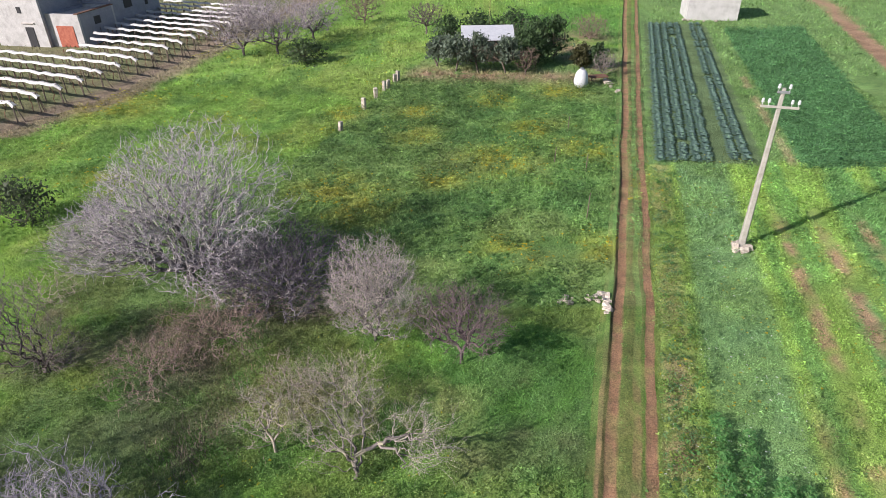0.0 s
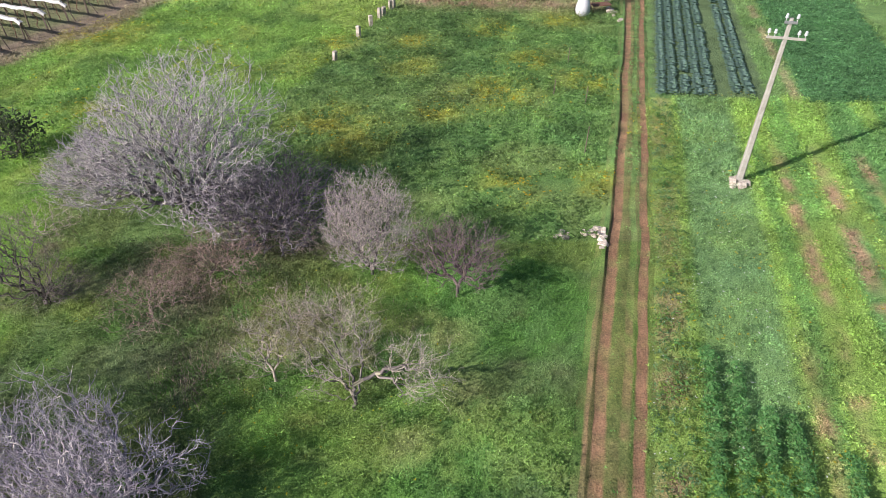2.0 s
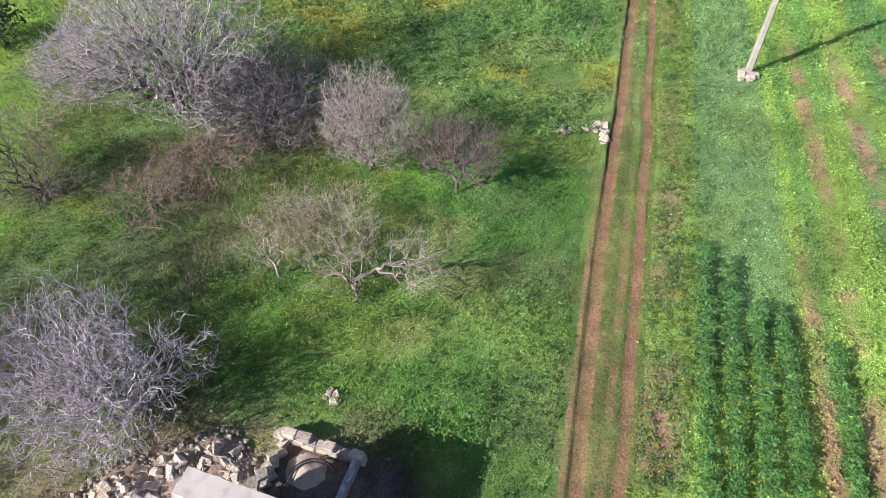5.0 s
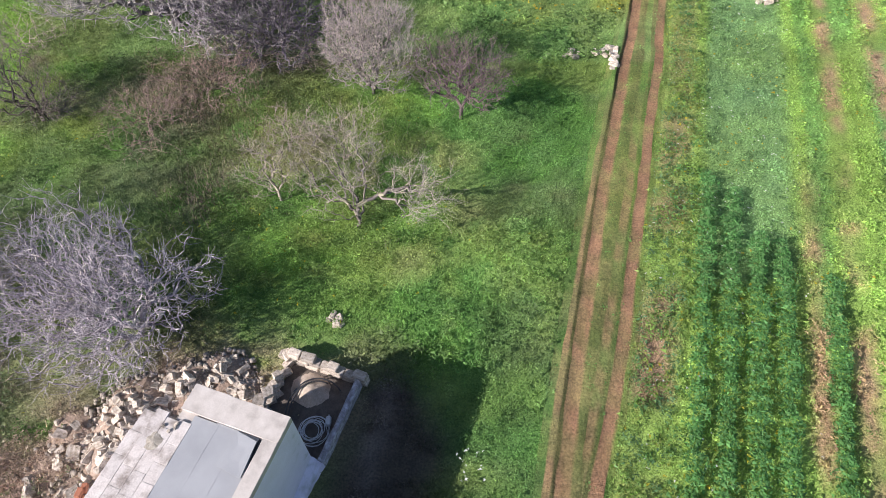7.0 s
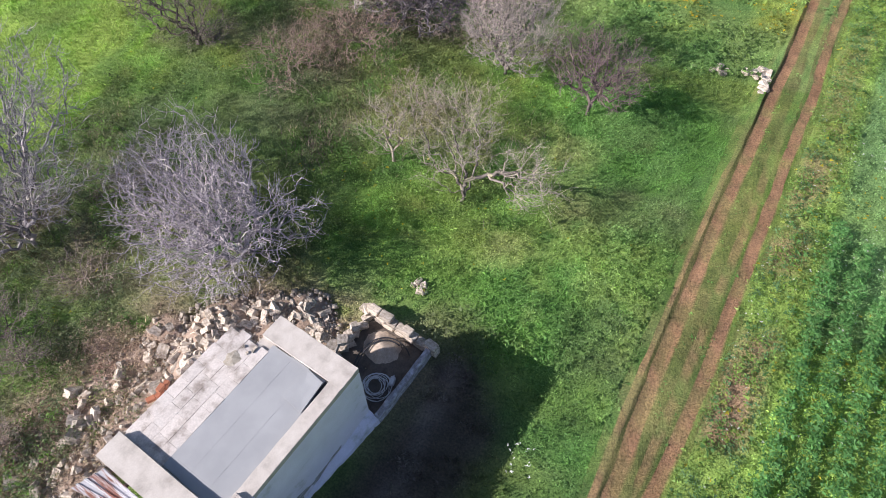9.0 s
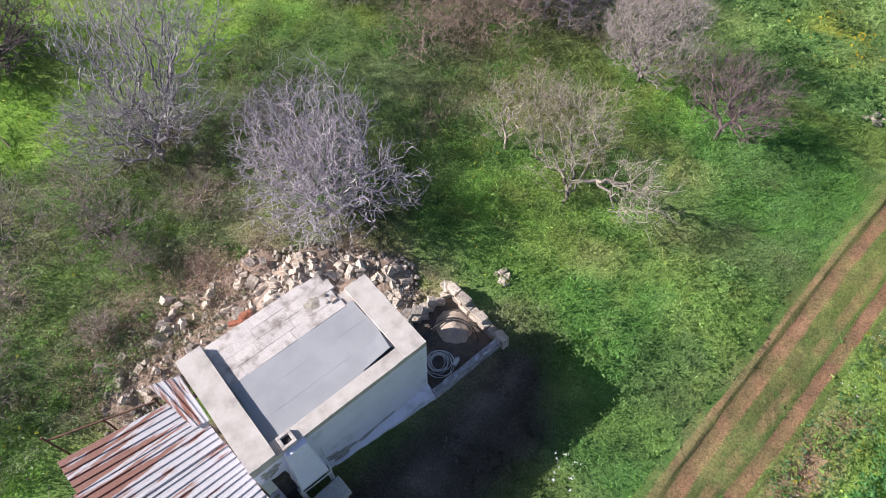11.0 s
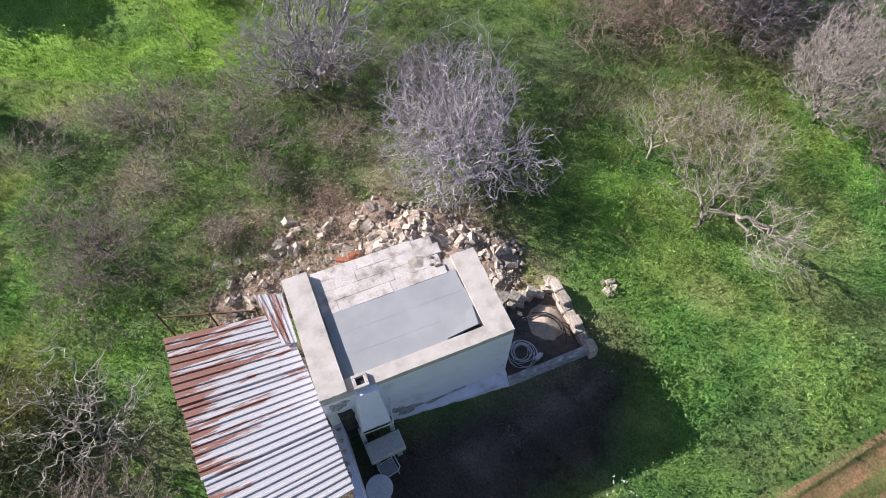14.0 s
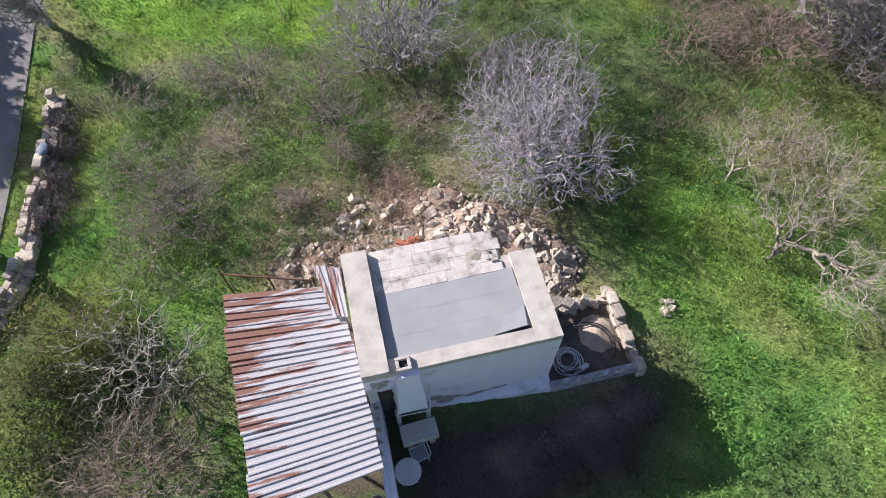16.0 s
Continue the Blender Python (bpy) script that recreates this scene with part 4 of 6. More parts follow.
rest_v, rest_f = np.concatenate(rest_v), np.concatenate(rest_f)
far_cab = link_mesh("far_cabbages", raw_mesh("far_cabbages", rest_v, rest_f, np.tile((0.15, 0.238, 0.195), (len(rest_v), 1))), LEAVES)
tagged(far_cab, "distant rows of blue-green cabbages", "cabbages", kind="stuff")

# ---- trees ----
def unit(v):
    return v / np.maximum(np.linalg.norm(v, axis=-1, keepdims=True), 1e-9)


def crown_points(rng, n, lobes):
    """Points that fill rounded lobes (x, y, z, radius, half height, weight), denser towards an uneven outside."""
    share = np.array([b[5] for b in lobes], float)
    k = rng.choice(len(lobes), n * 2, p=share / share.sum())
    b = np.array([v[:5] for v in lobes])[k]
    d = unit(rng.normal(size=(n * 2, 3)))
    lump = 0.8 + 0.45 * vnoise(d[:, 0] * 2.2 + d[:, 2] * 1.7 + 9 * k, d[:, 1] * 2.2 - d[:, 2] * 1.3 + 5, 1.0, int(rng.integers(99)))
    r = rng.random(n * 2) ** 0.45 * lump
    pts = b[:, :3] + d * r[:, None] * b[:, [3, 3, 4]]
    return pts[pts[:, 2] > 0.12][:n]


def grow(pts, root, balance=0.45):
    """Joins points to one branching skeleton: each to the node that makes a short and direct way to the root."""
    pts = pts[np.argsort(np.linalg.norm(pts - root, axis=1))]
    n = len(pts) + 1
    nodes, parent, way = np.zeros((n, 3)), np.zeros(n, int), np.zeros(n)
    nodes[0] = root
    for i, q in enumerate(pts, 1):
        d = np.linalg.norm(nodes[:i] - q, axis=1)
        low = np.maximum(0, nodes[:i, 2] - q[2] - 0.1)
        k = int(np.argmin(d + balance * way[:i] + 0.8 * low))
        nodes[i], parent[i], way[i] = q, k, way[k] + d[k]
    load = np.ones(n)
    for i in range(n - 1, 0, -1):
        load[parent[i]] += load[i]
    return nodes, parent, load


def tubes(p, q, r0, r1):
    d = q - p
    d = d / np.maximum(np.linalg.norm(d, axis=1, keepdims=True), 1e-9)
    ref = np.where(np.abs(d[:, 2:3]) < 0.9, np.array([[0, 0, 1.0]]), np.array([[1.0, 0, 0]]))
    s = np.cross(d, ref)
    s /= np.linalg.norm(s, axis=1, keepdims=True)
    t = np.cross(d, s)
    ring = [math.cos(2 * math.pi * k / 3) * s + math.sin(2 * math.pi * k / 3) * t for k in range(3)]
    v = np.stack([p + c * r0[:, None] for c in ring] + [q + c * r1[:, None] for c in ring], 1).reshape(-1, 3)
    b = (np.arange(len(p)) * 6)[:, None]
    f = np.concatenate([b + np.array((k, (k + 1) % 3, (k + 1) % 3 + 3, k + 3)) for k in range(3)])
    return v, f


def bare_tree(name, x, y, tall, wide, label, colour, seed, n=500, trunk=0.12, twig=0.007, base=0.12, twigs=3, reach=0.4, shift=(0, 0), lobes=None, lift=0.15, rise=0.5, stout=0.46, category="tree", twig_colour=None):
    """Leafless tree: a skeleton through its crown, and short upturned twigs along the thin branches."""
    rng = np.random.default_rng(seed)
    low = tall * base
    lobes = lobes or [(shift[0], shift[1], (tall + low) / 2, wide, (tall - low) / 2, 1)]
    nodes, parent, load = grow(crown_points(rng, n, lobes), np.array((0.0, 0.0, lift)))
    thick = np.maximum(twig * 1.15, np.minimum(trunk, twig * load**stout))
    kid = np.arange(1, len(nodes))
    a, b = nodes[parent[kid]], nodes[kid]
    span = np.linalg.norm(b - a, axis=1, keepdims=True)
    bend1, bend2 = (rng.normal(size=a.shape) * 0.1 * span + (0, 0, sag) * span for sag in (-0.03, -0.05))
    m1, m2 = a + (b - a) * 0.35 + bend1, a + (b - a) * 0.7 + bend2
    r0, r3 = np.minimum(thick[parent[kid]], thick[kid] * 1.35), thick[kid]
    r1, r2 = r0 + (r3 - r0) * 0.35, r0 + (r3 - r0) * 0.7
    seg = [(np.zeros((1, 3)) - (0, 0, 0.05), np.array([[0, 0, lift]]), np.array([trunk * 1.2]), np.array([trunk]), np.array([0.0]))]
    fine = 1 - np.clip(np.log(load[kid]) / math.log(len(nodes)), 0, 1)
    seg += [(a, m1, r0, r1, fine), (m1, m2, r1, r2, fine), (m2, b, r2, r3, fine)]
    # twigs
    ends = np.repeat(kid[load[kid] <= 6], twigs)
    D = unit(unit(nodes[ends] - nodes[parent[ends]]) + 0.75 * rng.normal(size=(len(ends), 3)))
    P = nodes[ends] + (nodes[parent[ends]] - nodes[ends]) * rng.uniform(0, 0.6, (len(ends), 1))
    L = reach * rng.uniform(0.45, 1.3, len(ends))
    for k in range(3):
        Q = P + D * (L / 3)[:, None]
        seg.append((P, Q, np.full(len(P), twig * (1 - 0.18 * k)), np.full(len(P), twig * (0.82 - 0.18 * k)), np.ones(len(P))))
        P, D = Q, unit(D + 0.3 * rng.normal(size=D.shape) + (0, 0, rise * 0.55))
    p, q, ra, rb, fine = (np.concatenate([o[c] for o in seg]) for c in range(5))
    for e in (p, q):
        e[:, 2] = np.maximum(e[:, 2], -0.05)
    thing = empty(name, pose(x, y, float(height(x, y)) - 0.03), label, category)
    c = np.array(colour) + (np.array(twig_colour or colour) - np.array(colour)) * fine[:, None] ** 1.5
    main = fine < 0.42
    for title, keep in (("trunk", main), ("crown", ~main)):
        v, f = tubes(p[keep], q[keep], ra[keep], rb[keep])
        link_mesh(title, raw_mesh(title, v, f, np.repeat(c[keep], 6, 0)), STEMS, thing)
    return thing


def crown_leaves(rng, count, tall, wide, low, size):
    """Leaf triangles in clumps inside an uneven crown."""
    m = max(6, count // 45)
    a, u = rng.uniform(0, 2 * np.pi, m), rng.uniform(0, 1, m) ** 0.5
    zz = rng.uniform(0, 1, m)
    prof = np.sqrt(np.clip(1 - (2 * zz - 0.9) ** 2, 0.08, 1))
    c = np.c_[np.cos(a) * u * wide * prof, np.sin(a) * u * wide * prof, low + zz * (tall - low)]
    k = rng.integers(0, m, count)
    o = c[k] + rng.normal(size=(count, 3)) * wide * 0.17
    o[:, 2] = np.maximum(o[:, 2], 0.05)
    q = rng.normal(size=(count, 3, 3))
    return (o[:, None] + (q - q.mean(1, keepdims=True)) * size * 0.5 * rng.uniform(0.6, 1.4, (count, 1, 1))).reshape(-1, 3)


def leafy_tree(name, x, y, tall, wide, label, colour, seed, count=2600, size=0.16, low=None, trunk=0.12, category="tree", bark_colour=(0.16, 0.13, 0.1)):
    rng = np.random.default_rng(seed)
    thing = empty(name, pose(x, y, float(height(x, y)) - 0.03), label, category)
    low = tall * 0.3 if low is None else low
    nodes, parent, load = grow(crown_points(rng, 70, [(0, 0, (tall + low) / 2, wide * 0.8, (tall - low) * 0.42, 1)]), np.array((0, 0, 0.2)))
    thick = np.clip(trunk * (load / load[0]) ** 0.5, 0.012, trunk)
    v, f = tubes(np.r_[nodes[parent[1:]], [[0, 0, -0.05]]], np.r_[nodes[1:], [[0, 0, 0.2]]], np.r_[thick[parent[1:]] * 0.9, trunk], np.r_[thick[1:], trunk])
    link_mesh("trunk", raw_mesh("trunk", v, f), bark(name + "_bark", bark_colour), thing)
    v = crown_leaves(rng, count, tall, wide, low, size)
    c = np.repeat(np.array(colour) * rng.uniform(0.65, 1.35, (count, 1)), 3, 0)
    link_mesh("crown", raw_mesh("crown", v, np.arange(len(v)).reshape(-1, 3), c), LEAVES, thing)
    return thing


bare_tree("bare_fig_tree", -13.3, 26.6, 7.6, 5.6, "large spreading leafless tree with silvery grey twigs", (0.16, 0.14, 0.145), 11, 2700, 0.24, 0.0105, twigs=4, reach=0.6, lobes=[(0.6, 0.3, 4.4, 4.5, 3.4, 6), (-3.2, -0.6, 3.0, 2.9, 1.9, 3), (2.6, -1.2, 1.9, 2.8, 1.7, 2)], lift=0.9, twig_colour=(0.46, 0.415, 0.45))
# The dark twig colour stands in for the big fig's shade.
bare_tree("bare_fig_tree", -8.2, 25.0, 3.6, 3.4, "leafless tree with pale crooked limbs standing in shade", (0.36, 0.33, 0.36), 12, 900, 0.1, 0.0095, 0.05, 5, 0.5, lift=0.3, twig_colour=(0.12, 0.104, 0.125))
bare_tree("bare_fig_tree", -9.9, 9.9, 5.3, 3.4, "bare many-stemmed tree with pale lilac grey twigs", (0.5, 0.455, 0.49), 13, 1500, 0.1, 0.0084, twigs=4, reach=0.55, lobes=[(-2.3, 1.2, 1.85, 2.65, 1.5, 4.2), (-0.35, -0.8, 2.05, 2.2, 1.55, 4), (1.5, 1.1, 1.7, 1.2, 1.3, 0.5)], lift=0.1, stout=0.5, twig_colour=(0.44, 0.395, 0.45))
bare_tree("bare_plum_tree", -3.4, 21.7, 4.9, 2.1, "upright leafless tree with fine brownish twigs", (0.16, 0.14, 0.135), 14, 1300, 0.07, 0.0056, 0.12, 5, 0.42, lift=0.5, rise=0.9, twig_colour=(0.43, 0.37, 0.365))
bare_tree("bare_plum_tree", 0.4, 20.2, 3.4, 2.0, "small leafless tree with dark reddish twigs", (0.14, 0.11, 0.108), 15, 430, 0.08, 0.0068, 0.2, 5, 0.45, lobes=[(-0.3, 0.2, 2.35, 2.0, 1.1, 3), (0.9, -0.2, 1.9, 1.1, 0.8, 1)], lift=0.7, stout=0.55, twig_colour=(0.22, 0.165, 0.17))
bare_tree("bare_almond_tree", -17.1, 19.8, 4.2, 2.6, "leaning leafless tree with dark upright limbs", (0.11, 0.092, 0.088), 16, 620, 0.16, 0.0068, twigs=4, reach=0.5, lobes=[(-1.2, 0.2, 2.5, 1.9, 1.9, 2), (-2.8, 0.4, 2.7, 1.4, 1.2, 1), (0.5, 0.1, 1.0, 1.1, 0.9, 1)], lift=0.3, rise=0.8, twig_colour=(0.22, 0.185, 0.175))
bare_tree("bare_pomegranate_tree", -3.3, 14.2, 2.9, 3.0, "low dry tree with pale arching branches", (0.2, 0.175, 0.155), 23, 260, 0.075, 0.005, twigs=5, reach=0.62, lobes=[(-1.0, 1.8, 2.0, 2.0, 0.9, 2), (2.3, 0.4, 1.8, 1.4, 0.8, 1.7), (-0.4, 0.6, 1.3, 1.4, 0.9, 1)], lift=0.12, rise=0.3, stout=0.66, twig_colour=(0.43, 0.38, 0.33))
bare_tree("bare_pomegranate_tree", -6.4, 15.5, 2.8, 1.2, "small dry tree with pale upright branches", (0.36, 0.31, 0.26), 71, 110, 0.06, 0.0055, 0.3, 4, 0.5, (-0.2, 0.2), lift=0.6, rise=0.8, stout=0.62, twig_colour=(0.43, 0.37, 0.32))
bare_tree("bare_pomegranate_tree", -4.2, 17.6, 2.4, 1.9, "thin dry shrub with pale upright shoots", (0.36, 0.31, 0.26), 72, 170, 0.03, 0.0052, 0.1, 4, 0.55, rise=0.9, twig_colour=(0.42, 0.36, 0.3))
bare_tree("bare_fig_tree", -17.0, 8.1, 6.3, 3.5, "leafless tree with crooked silvery grey twigs", (0.3, 0.27, 0.285), 18, 1350, 0.085, 0.0085, twigs=4, reach=0.55, lobes=[(-1.6, 2.3, 4.1, 2.9, 2.2, 6), (-0.6, 0.2, 2.5, 2.1, 1.3, 2), (1.1, 1.0, 2.7, 1.5, 1.2, 1), (-1.6, -0.4, 1.5, 2.1, 1.2, 2.0)], lift=0.4, stout=0.43, twig_colour=(0.36, 0.33, 0.368))
bare_tree("bare_blackthorn", -27.2, 8.6, 2.6, 2.9, "dense dark thicket of purplish leafless twigs", (0.13, 0.105, 0.11), 81, 700, 0.05, 0.011, 0.03, 4, 0.5, category="bush")
bare_tree("bare_sapling", -19.0, 2.6, 2.8, 2.2, "thin leafless thicket of grey saplings", (0.14, 0.12, 0.11), 19, 200, 0.028, 0.0052, 0.05, 4, 0.5, rise=0.8, twig_colour=(0.32, 0.27, 0.255))
bare_tree("bare_sapling", -15.0, -1.4, 2.4, 1.8, "thin leafless thicket with purplish twigs", (0.14, 0.11, 0.11), 20, 210, 0.028, 0.0052, 0.05, 4, 0.5, rise=0.8, twig_colour=(0.28, 0.215, 0.23))
bare_tree("bare_sapling", -15.8, 4.6, 2.2, 1.7, "low leafless thicket with purplish twigs", (0.14, 0.11, 0.105), 26, 170, 0.028, 0.0052, 0.05, 4, 0.5, rise=0.8, twig_colour=(0.3, 0.24, 0.235))
bare_tree("bare_sapling", -12.4, 19.2, 1.8, 2.2, "low tangle of reddish leafless brambles", (0.2, 0.15, 0.14), 27, 260, 0.02, 0.0052, 0.03, 4, 0.45, twig_colour=(0.34, 0.25, 0.225))
bare_tree("bare_sapling", -10.6, 21.8, 1.9, 2.6, "low tangle of reddish leafless brambles", (0.2, 0.15, 0.14), 28, 330, 0.02, 0.0052, 0.03, 4, 0.45, twig_colour=(0.33, 0.24, 0.22))
for x0, y0, x1, y1, seed in ((-24.9, 5.75, -22.4, 5.5, 5), (-23.2, 2.85, -20.35, 3.1, 6)):
    brng = random.Random(seed)
    fallen = empty("dead_branch", pose(x1, y1, 0.04), "dark dead branch lying over the low scrub", "branch")
    bm = bmesh.new()
    pts = [Vector(((x0 - x1) * k / 6 + brng.uniform(-0.07, 0.07), (y0 - y1) * k / 6 + brng.uniform(-0.07, 0.07), 0.05 + 0.12 * k)) for k in range(7)]
    for k in range(6):
        cyl(bm, pts[k], pts[k + 1], 0.036 - 0.004 * k, 0.032 - 0.004 * k, 7)
    for k in (2, 4):
        cyl(bm, pts[k], pts[k] + Vector((-0.35, brng.uniform(-0.5, 0.5), 0.3)), 0.02, 0.008, 5)
    part("limb", bm, WOOD, fallen)
trng = random.Random(77)
for x, y, tall, wide in ((-14.6, 7.4, 0.9, 1.3), (-15.6, 11.6, 1.2, 1.6), (-16.9, 1.2, 1.9, 1.0), (-18.2, 5.2, 2.2, 1.2), (-20.6, -1.2, 1.9, 1.3), (-14.2, -3.0, 1.6, 1.3), (-6.4, 18.8, 1.5, 1.5), (-5.2, 23.6, 1.6, 1.6), (-9.6, 24.2, 1.3, 1.8), (-7.2, 23.9, 1.2, 1.6), (-19.6, 24.6, 2.0, 2.0), (-21.0, 29.0, 1.8, 2.0), (-15.4, -2.1, 1.5, 1.4), (-17.6, -2.4, 1.6, 1.3), (-20.6, 1.4, 1.4, 1.0), (-14.4, 4.2, 1.1, 0.8), (-17.9, 9.0, 1.3, 1.2), (-13.5, 1.9, 0.9, 0.7)):
    tone = trng.uniform(0.85, 1.2)
    bare_tree("bramble_thicket", x, y, tall, wide, "low leafless thicket of brownish purple stems", (0.36 * tone, 0.29 * tone, 0.265 * tone), trng.randrange(999), 120, 0.02, 0.005, 0.03, 4, 0.4, rise=0.7, category="bush")
bare_tree("bare_fig_tree", -9.9, -4.2, 3.2, 1.9, "leafless shrubby tree with pale crooked branches", (0.42, 0.385, 0.35), 21, 130, 0.06, 0.0085, 0.1, 4, 0.5, lift=0.3)
for x, y, tall, wide in ((-21.3, -4.1, 0.8, 0.7), (-20.1, -4.45, 0.7, 0.6), (-18.8, -4.95, 0.8, 0.7), (-17.4, -5.6, 1.1, 0.9)):
    bare_tree("bramble_thicket", x, y, tall, wide, "dark purplish brambles growing against the stone wall", (0.17, 0.13, 0.15), trng.randrange(999), 130, 0.02, 0.006, 0.03, 4, 0.35, rise=0.6, category="bush")
bare_tree("bare_almond_tree", -27.6, -3.1, 4.4, 1.3, "leafless tree leaning over the lane", (0.3, 0.28, 0.29), 22, 520, 0.13, 0.01, 0.1, 4, 0.4, lobes=[(1.2, -0.6, 2.7, 0.7, 1.7, 3), (0.4, -0.2, 1.2, 0.4, 0.8, 1)], lift=0.5, stout=0.52, twig_colour=(0.42, 0.4, 0.43))
for x, y, h, w, seed in ((-12.8, -6.2, 1.7, 1.9, 23), (-11.4, -7.2, 1.5, 1.6, 29), (-11.6, -5.2, 1.2, 1.2, 30)):
    leafy_tree("broom_bush", x, y, h, w, "dense olive-yellow broom bush beside the wall", (0.2, 0.2, 0.075), seed, 4200, 0.055, 0.1, 0.04, "bush", (0.24, 0.2, 0.16))
# Leaf colour is very dark to stand in for the shaded hollow here.
for x, y, h, w, seed in ((-10.6, -4.6, 1.2, 1.3, 91), (-9.6, -5.6, 1.1, 1.2, 92), (-10.8, -6.6, 1.3, 1.3, 93), (-9.0, -7.4, 1.2, 1.2, 94)):
    leafy_tree("scrub_bush", x, y, h, w, "dark green scrub bush beneath dead branches", (0.055, 0.08, 0.032), seed, 3000, 0.06, 0.08, 0.03, "bush", (0.16, 0.13, 0.11))
bare_tree("dry_bush", -7.0, -5.2, 2.2, 2.2, "dense dry bush of brown stems", (0.24, 0.19, 0.165), 24, 420, 0.025, 0.006, 0.03, 4, 0.5, rise=0.9, category="bush", twig_colour=(0.36, 0.285, 0.25))
# Unseen trees, placed so their shadows fall on the lane and clearing.
for x, y, h, w, seed in ((-35.0, -1.1, 4.9, 2.3, 61), (-33.5, -9.8, 4.6, 2.2, 62), (-30.0, -11.0, 6.0, 2.4, 63)):
    leafy_tree("evergreen_tree", x, y, h, w, "dark evergreen tree across the lane", (0.06, 0.09, 0.04), seed, 5200, 0.3, h * 0.2, 0.16)
leafy_tree("dark_bush", -25.6, 32.8, 2.6, 1.7, "dark green thinning bush in the meadow", (0.075, 0.095, 0.055), 25, 1500, 0.16, 0.2, 0.08, "bush")
for x, y, h, w, seed in ((-23.5, 72.3, 6.2, 4.6, 31), (-19.8, 73.0, 6.0, 4.6, 32), (-25.5, 84, 5.5, 4.0, 33), (-17.0, 80, 5.2, 3.6, 34)):
    bare_tree("blossoming_almond_tree", x, y, h, w, "almond tree with pinkish grey bare twigs", (0.14, 0.115, 0.115), seed, 460, 0.16, 0.014, 0.2, 4, 0.6, lift=0.9, twig_colour=(0.37, 0.315, 0.355))
bare_tree("bare_almond_tree", -3.0, 82.4, 3.9, 2.6, "small leafless tree in the meadow", (0.16, 0.13, 0.12), 35, 260, 0.13, 0.015, 0.3, lift=1.0)
bare_tree("bare_almond_tree", -11.7, 89.2, 4.4, 2.6, "leafless brownish tree in the meadow", (0.2, 0.15, 0.13), 36, 240, 0.1, 0.018, 0.15, lift=0.6)
bare_tree("bare_almond_tree", 17.0, 78.8, 3.2, 2.4, "low leafless brown tree near the track", (0.24, 0.18, 0.15), 37, 260, 0.08, 0.012, 0.1)
leafy_tree("green_bush", -15.9, 69.2, 2.0, 2.2, "green bush under the almond trees", (0.085, 0.125, 0.06), 38, 1500, 0.22, 0.2, 0.08, "bush")
OLIVE = (0.13, 0.165, 0.12)
DEEP = (0.07, 0.115, 0.05)
for x, y, h, w, col, seed in ((0.6, 65.0, 3.4, 1.7, OLIVE, 41), (2.8, 64.4, 3.6, 1.6, OLIVE, 42), (5.6, 64.2, 3.3, 1.4, OLIVE, 43), (-1.4, 67.0, 3.0, 1.5, OLIVE, 44), (9.4, 68.0, 4.4, 2.1, DEEP, 45), (11.2, 69.5, 4.2, 1.9, DEEP, 46), (8.0, 66.6, 3.5, 1.8, DEEP, 47), (3.5, 76.0, 3.4, 2.4, DEEP, 48), (7.5, 76.5, 3.8, 2.2, DEEP, 49), (0.0, 75.0, 3.2, 1.9, DEEP, 50), (13.6, 65.6, 2.3, 1.0, (0.09, 0.09, 0.04), 51), (15.2, 65.4, 2.4, 0.9, DEEP, 52)):
    leafy_tree("olive_tree" if col is OLIVE else "evergreen_tree", x, y, h, w, "grey-green olive tree in the garden plot" if col is OLIVE else "dark evergreen tree in the garden hedge", col, seed, 1700, 0.24, h * (0.42 if col is OLIVE else 0.22))
bare_tree("bare_plum_tree", 7.6, 63.6, 2.8, 1.5, "small leafless fruit tree before the hedge", (0.2, 0.15, 0.12), 53, 130, 0.08, 0.014, 0.2, lift=0.4)
bare_tree("bare_plum_tree", 15.2, 62.6, 2.6, 1.3, "small leafless fruit tree beside the tank", (0.22, 0.19, 0.18), 54, 130, 0.06, 0.014, 0.2, lift=0.4)

# ---- stones ----
def stone_mesh(seed):
    """A rough angular block within a unit cube."""
    rng = random.Random(seed)
    bm = bmesh.new()
    vs = box(bm, -0.5, 0.5, -0.5, 0.5, -0.42, 0.42)
    for v in vs:
        v.co = Vector((v.co.x * rng.uniform(0.6, 1.1), v.co.y * rng.uniform(0.6, 1.1), v.co.z * rng.uniform(0.6, 1.1)))
    corner = rng.sample(vs, 3)
    bmesh.ops.bevel(bm, geom=corner, offset=rng.uniform(0.18, 0.32), segments=1, affect="VERTICES")
    bmesh.ops.triangulate(bm, faces=bm.faces[:])
    for v in bm.verts:
        v.co += Vector((rng.uniform(-1, 1), rng.uniform(-1, 1), rng.uniform(-1, 1))) * 0.03
    me = bpy.data.meshes.new("stone")
    bm.to_mesh(me)
    bm.free()
    me.materials.append(STONE)
    return me


STONES = [stone_mesh(s) for s in range(12)]


def stone(parent, x, y, z, size, rng, name="stone", tilt=0.5, long=1.0):
    ob = new(name, STONES[rng.randrange(len(STONES))])
    ob.parent = parent
    ob.matrix_local = Matrix.LocRotScale((x, y, z), Euler((rng.uniform(-tilt, tilt), rng.uniform(-tilt, tilt), rng.uniform(0, 6.28))), (size * long * rng.uniform(0.9, 1.3), size * rng.uniform(0.7, 1.0), size * rng.uniform(0.6, 0.95)))
    return ob


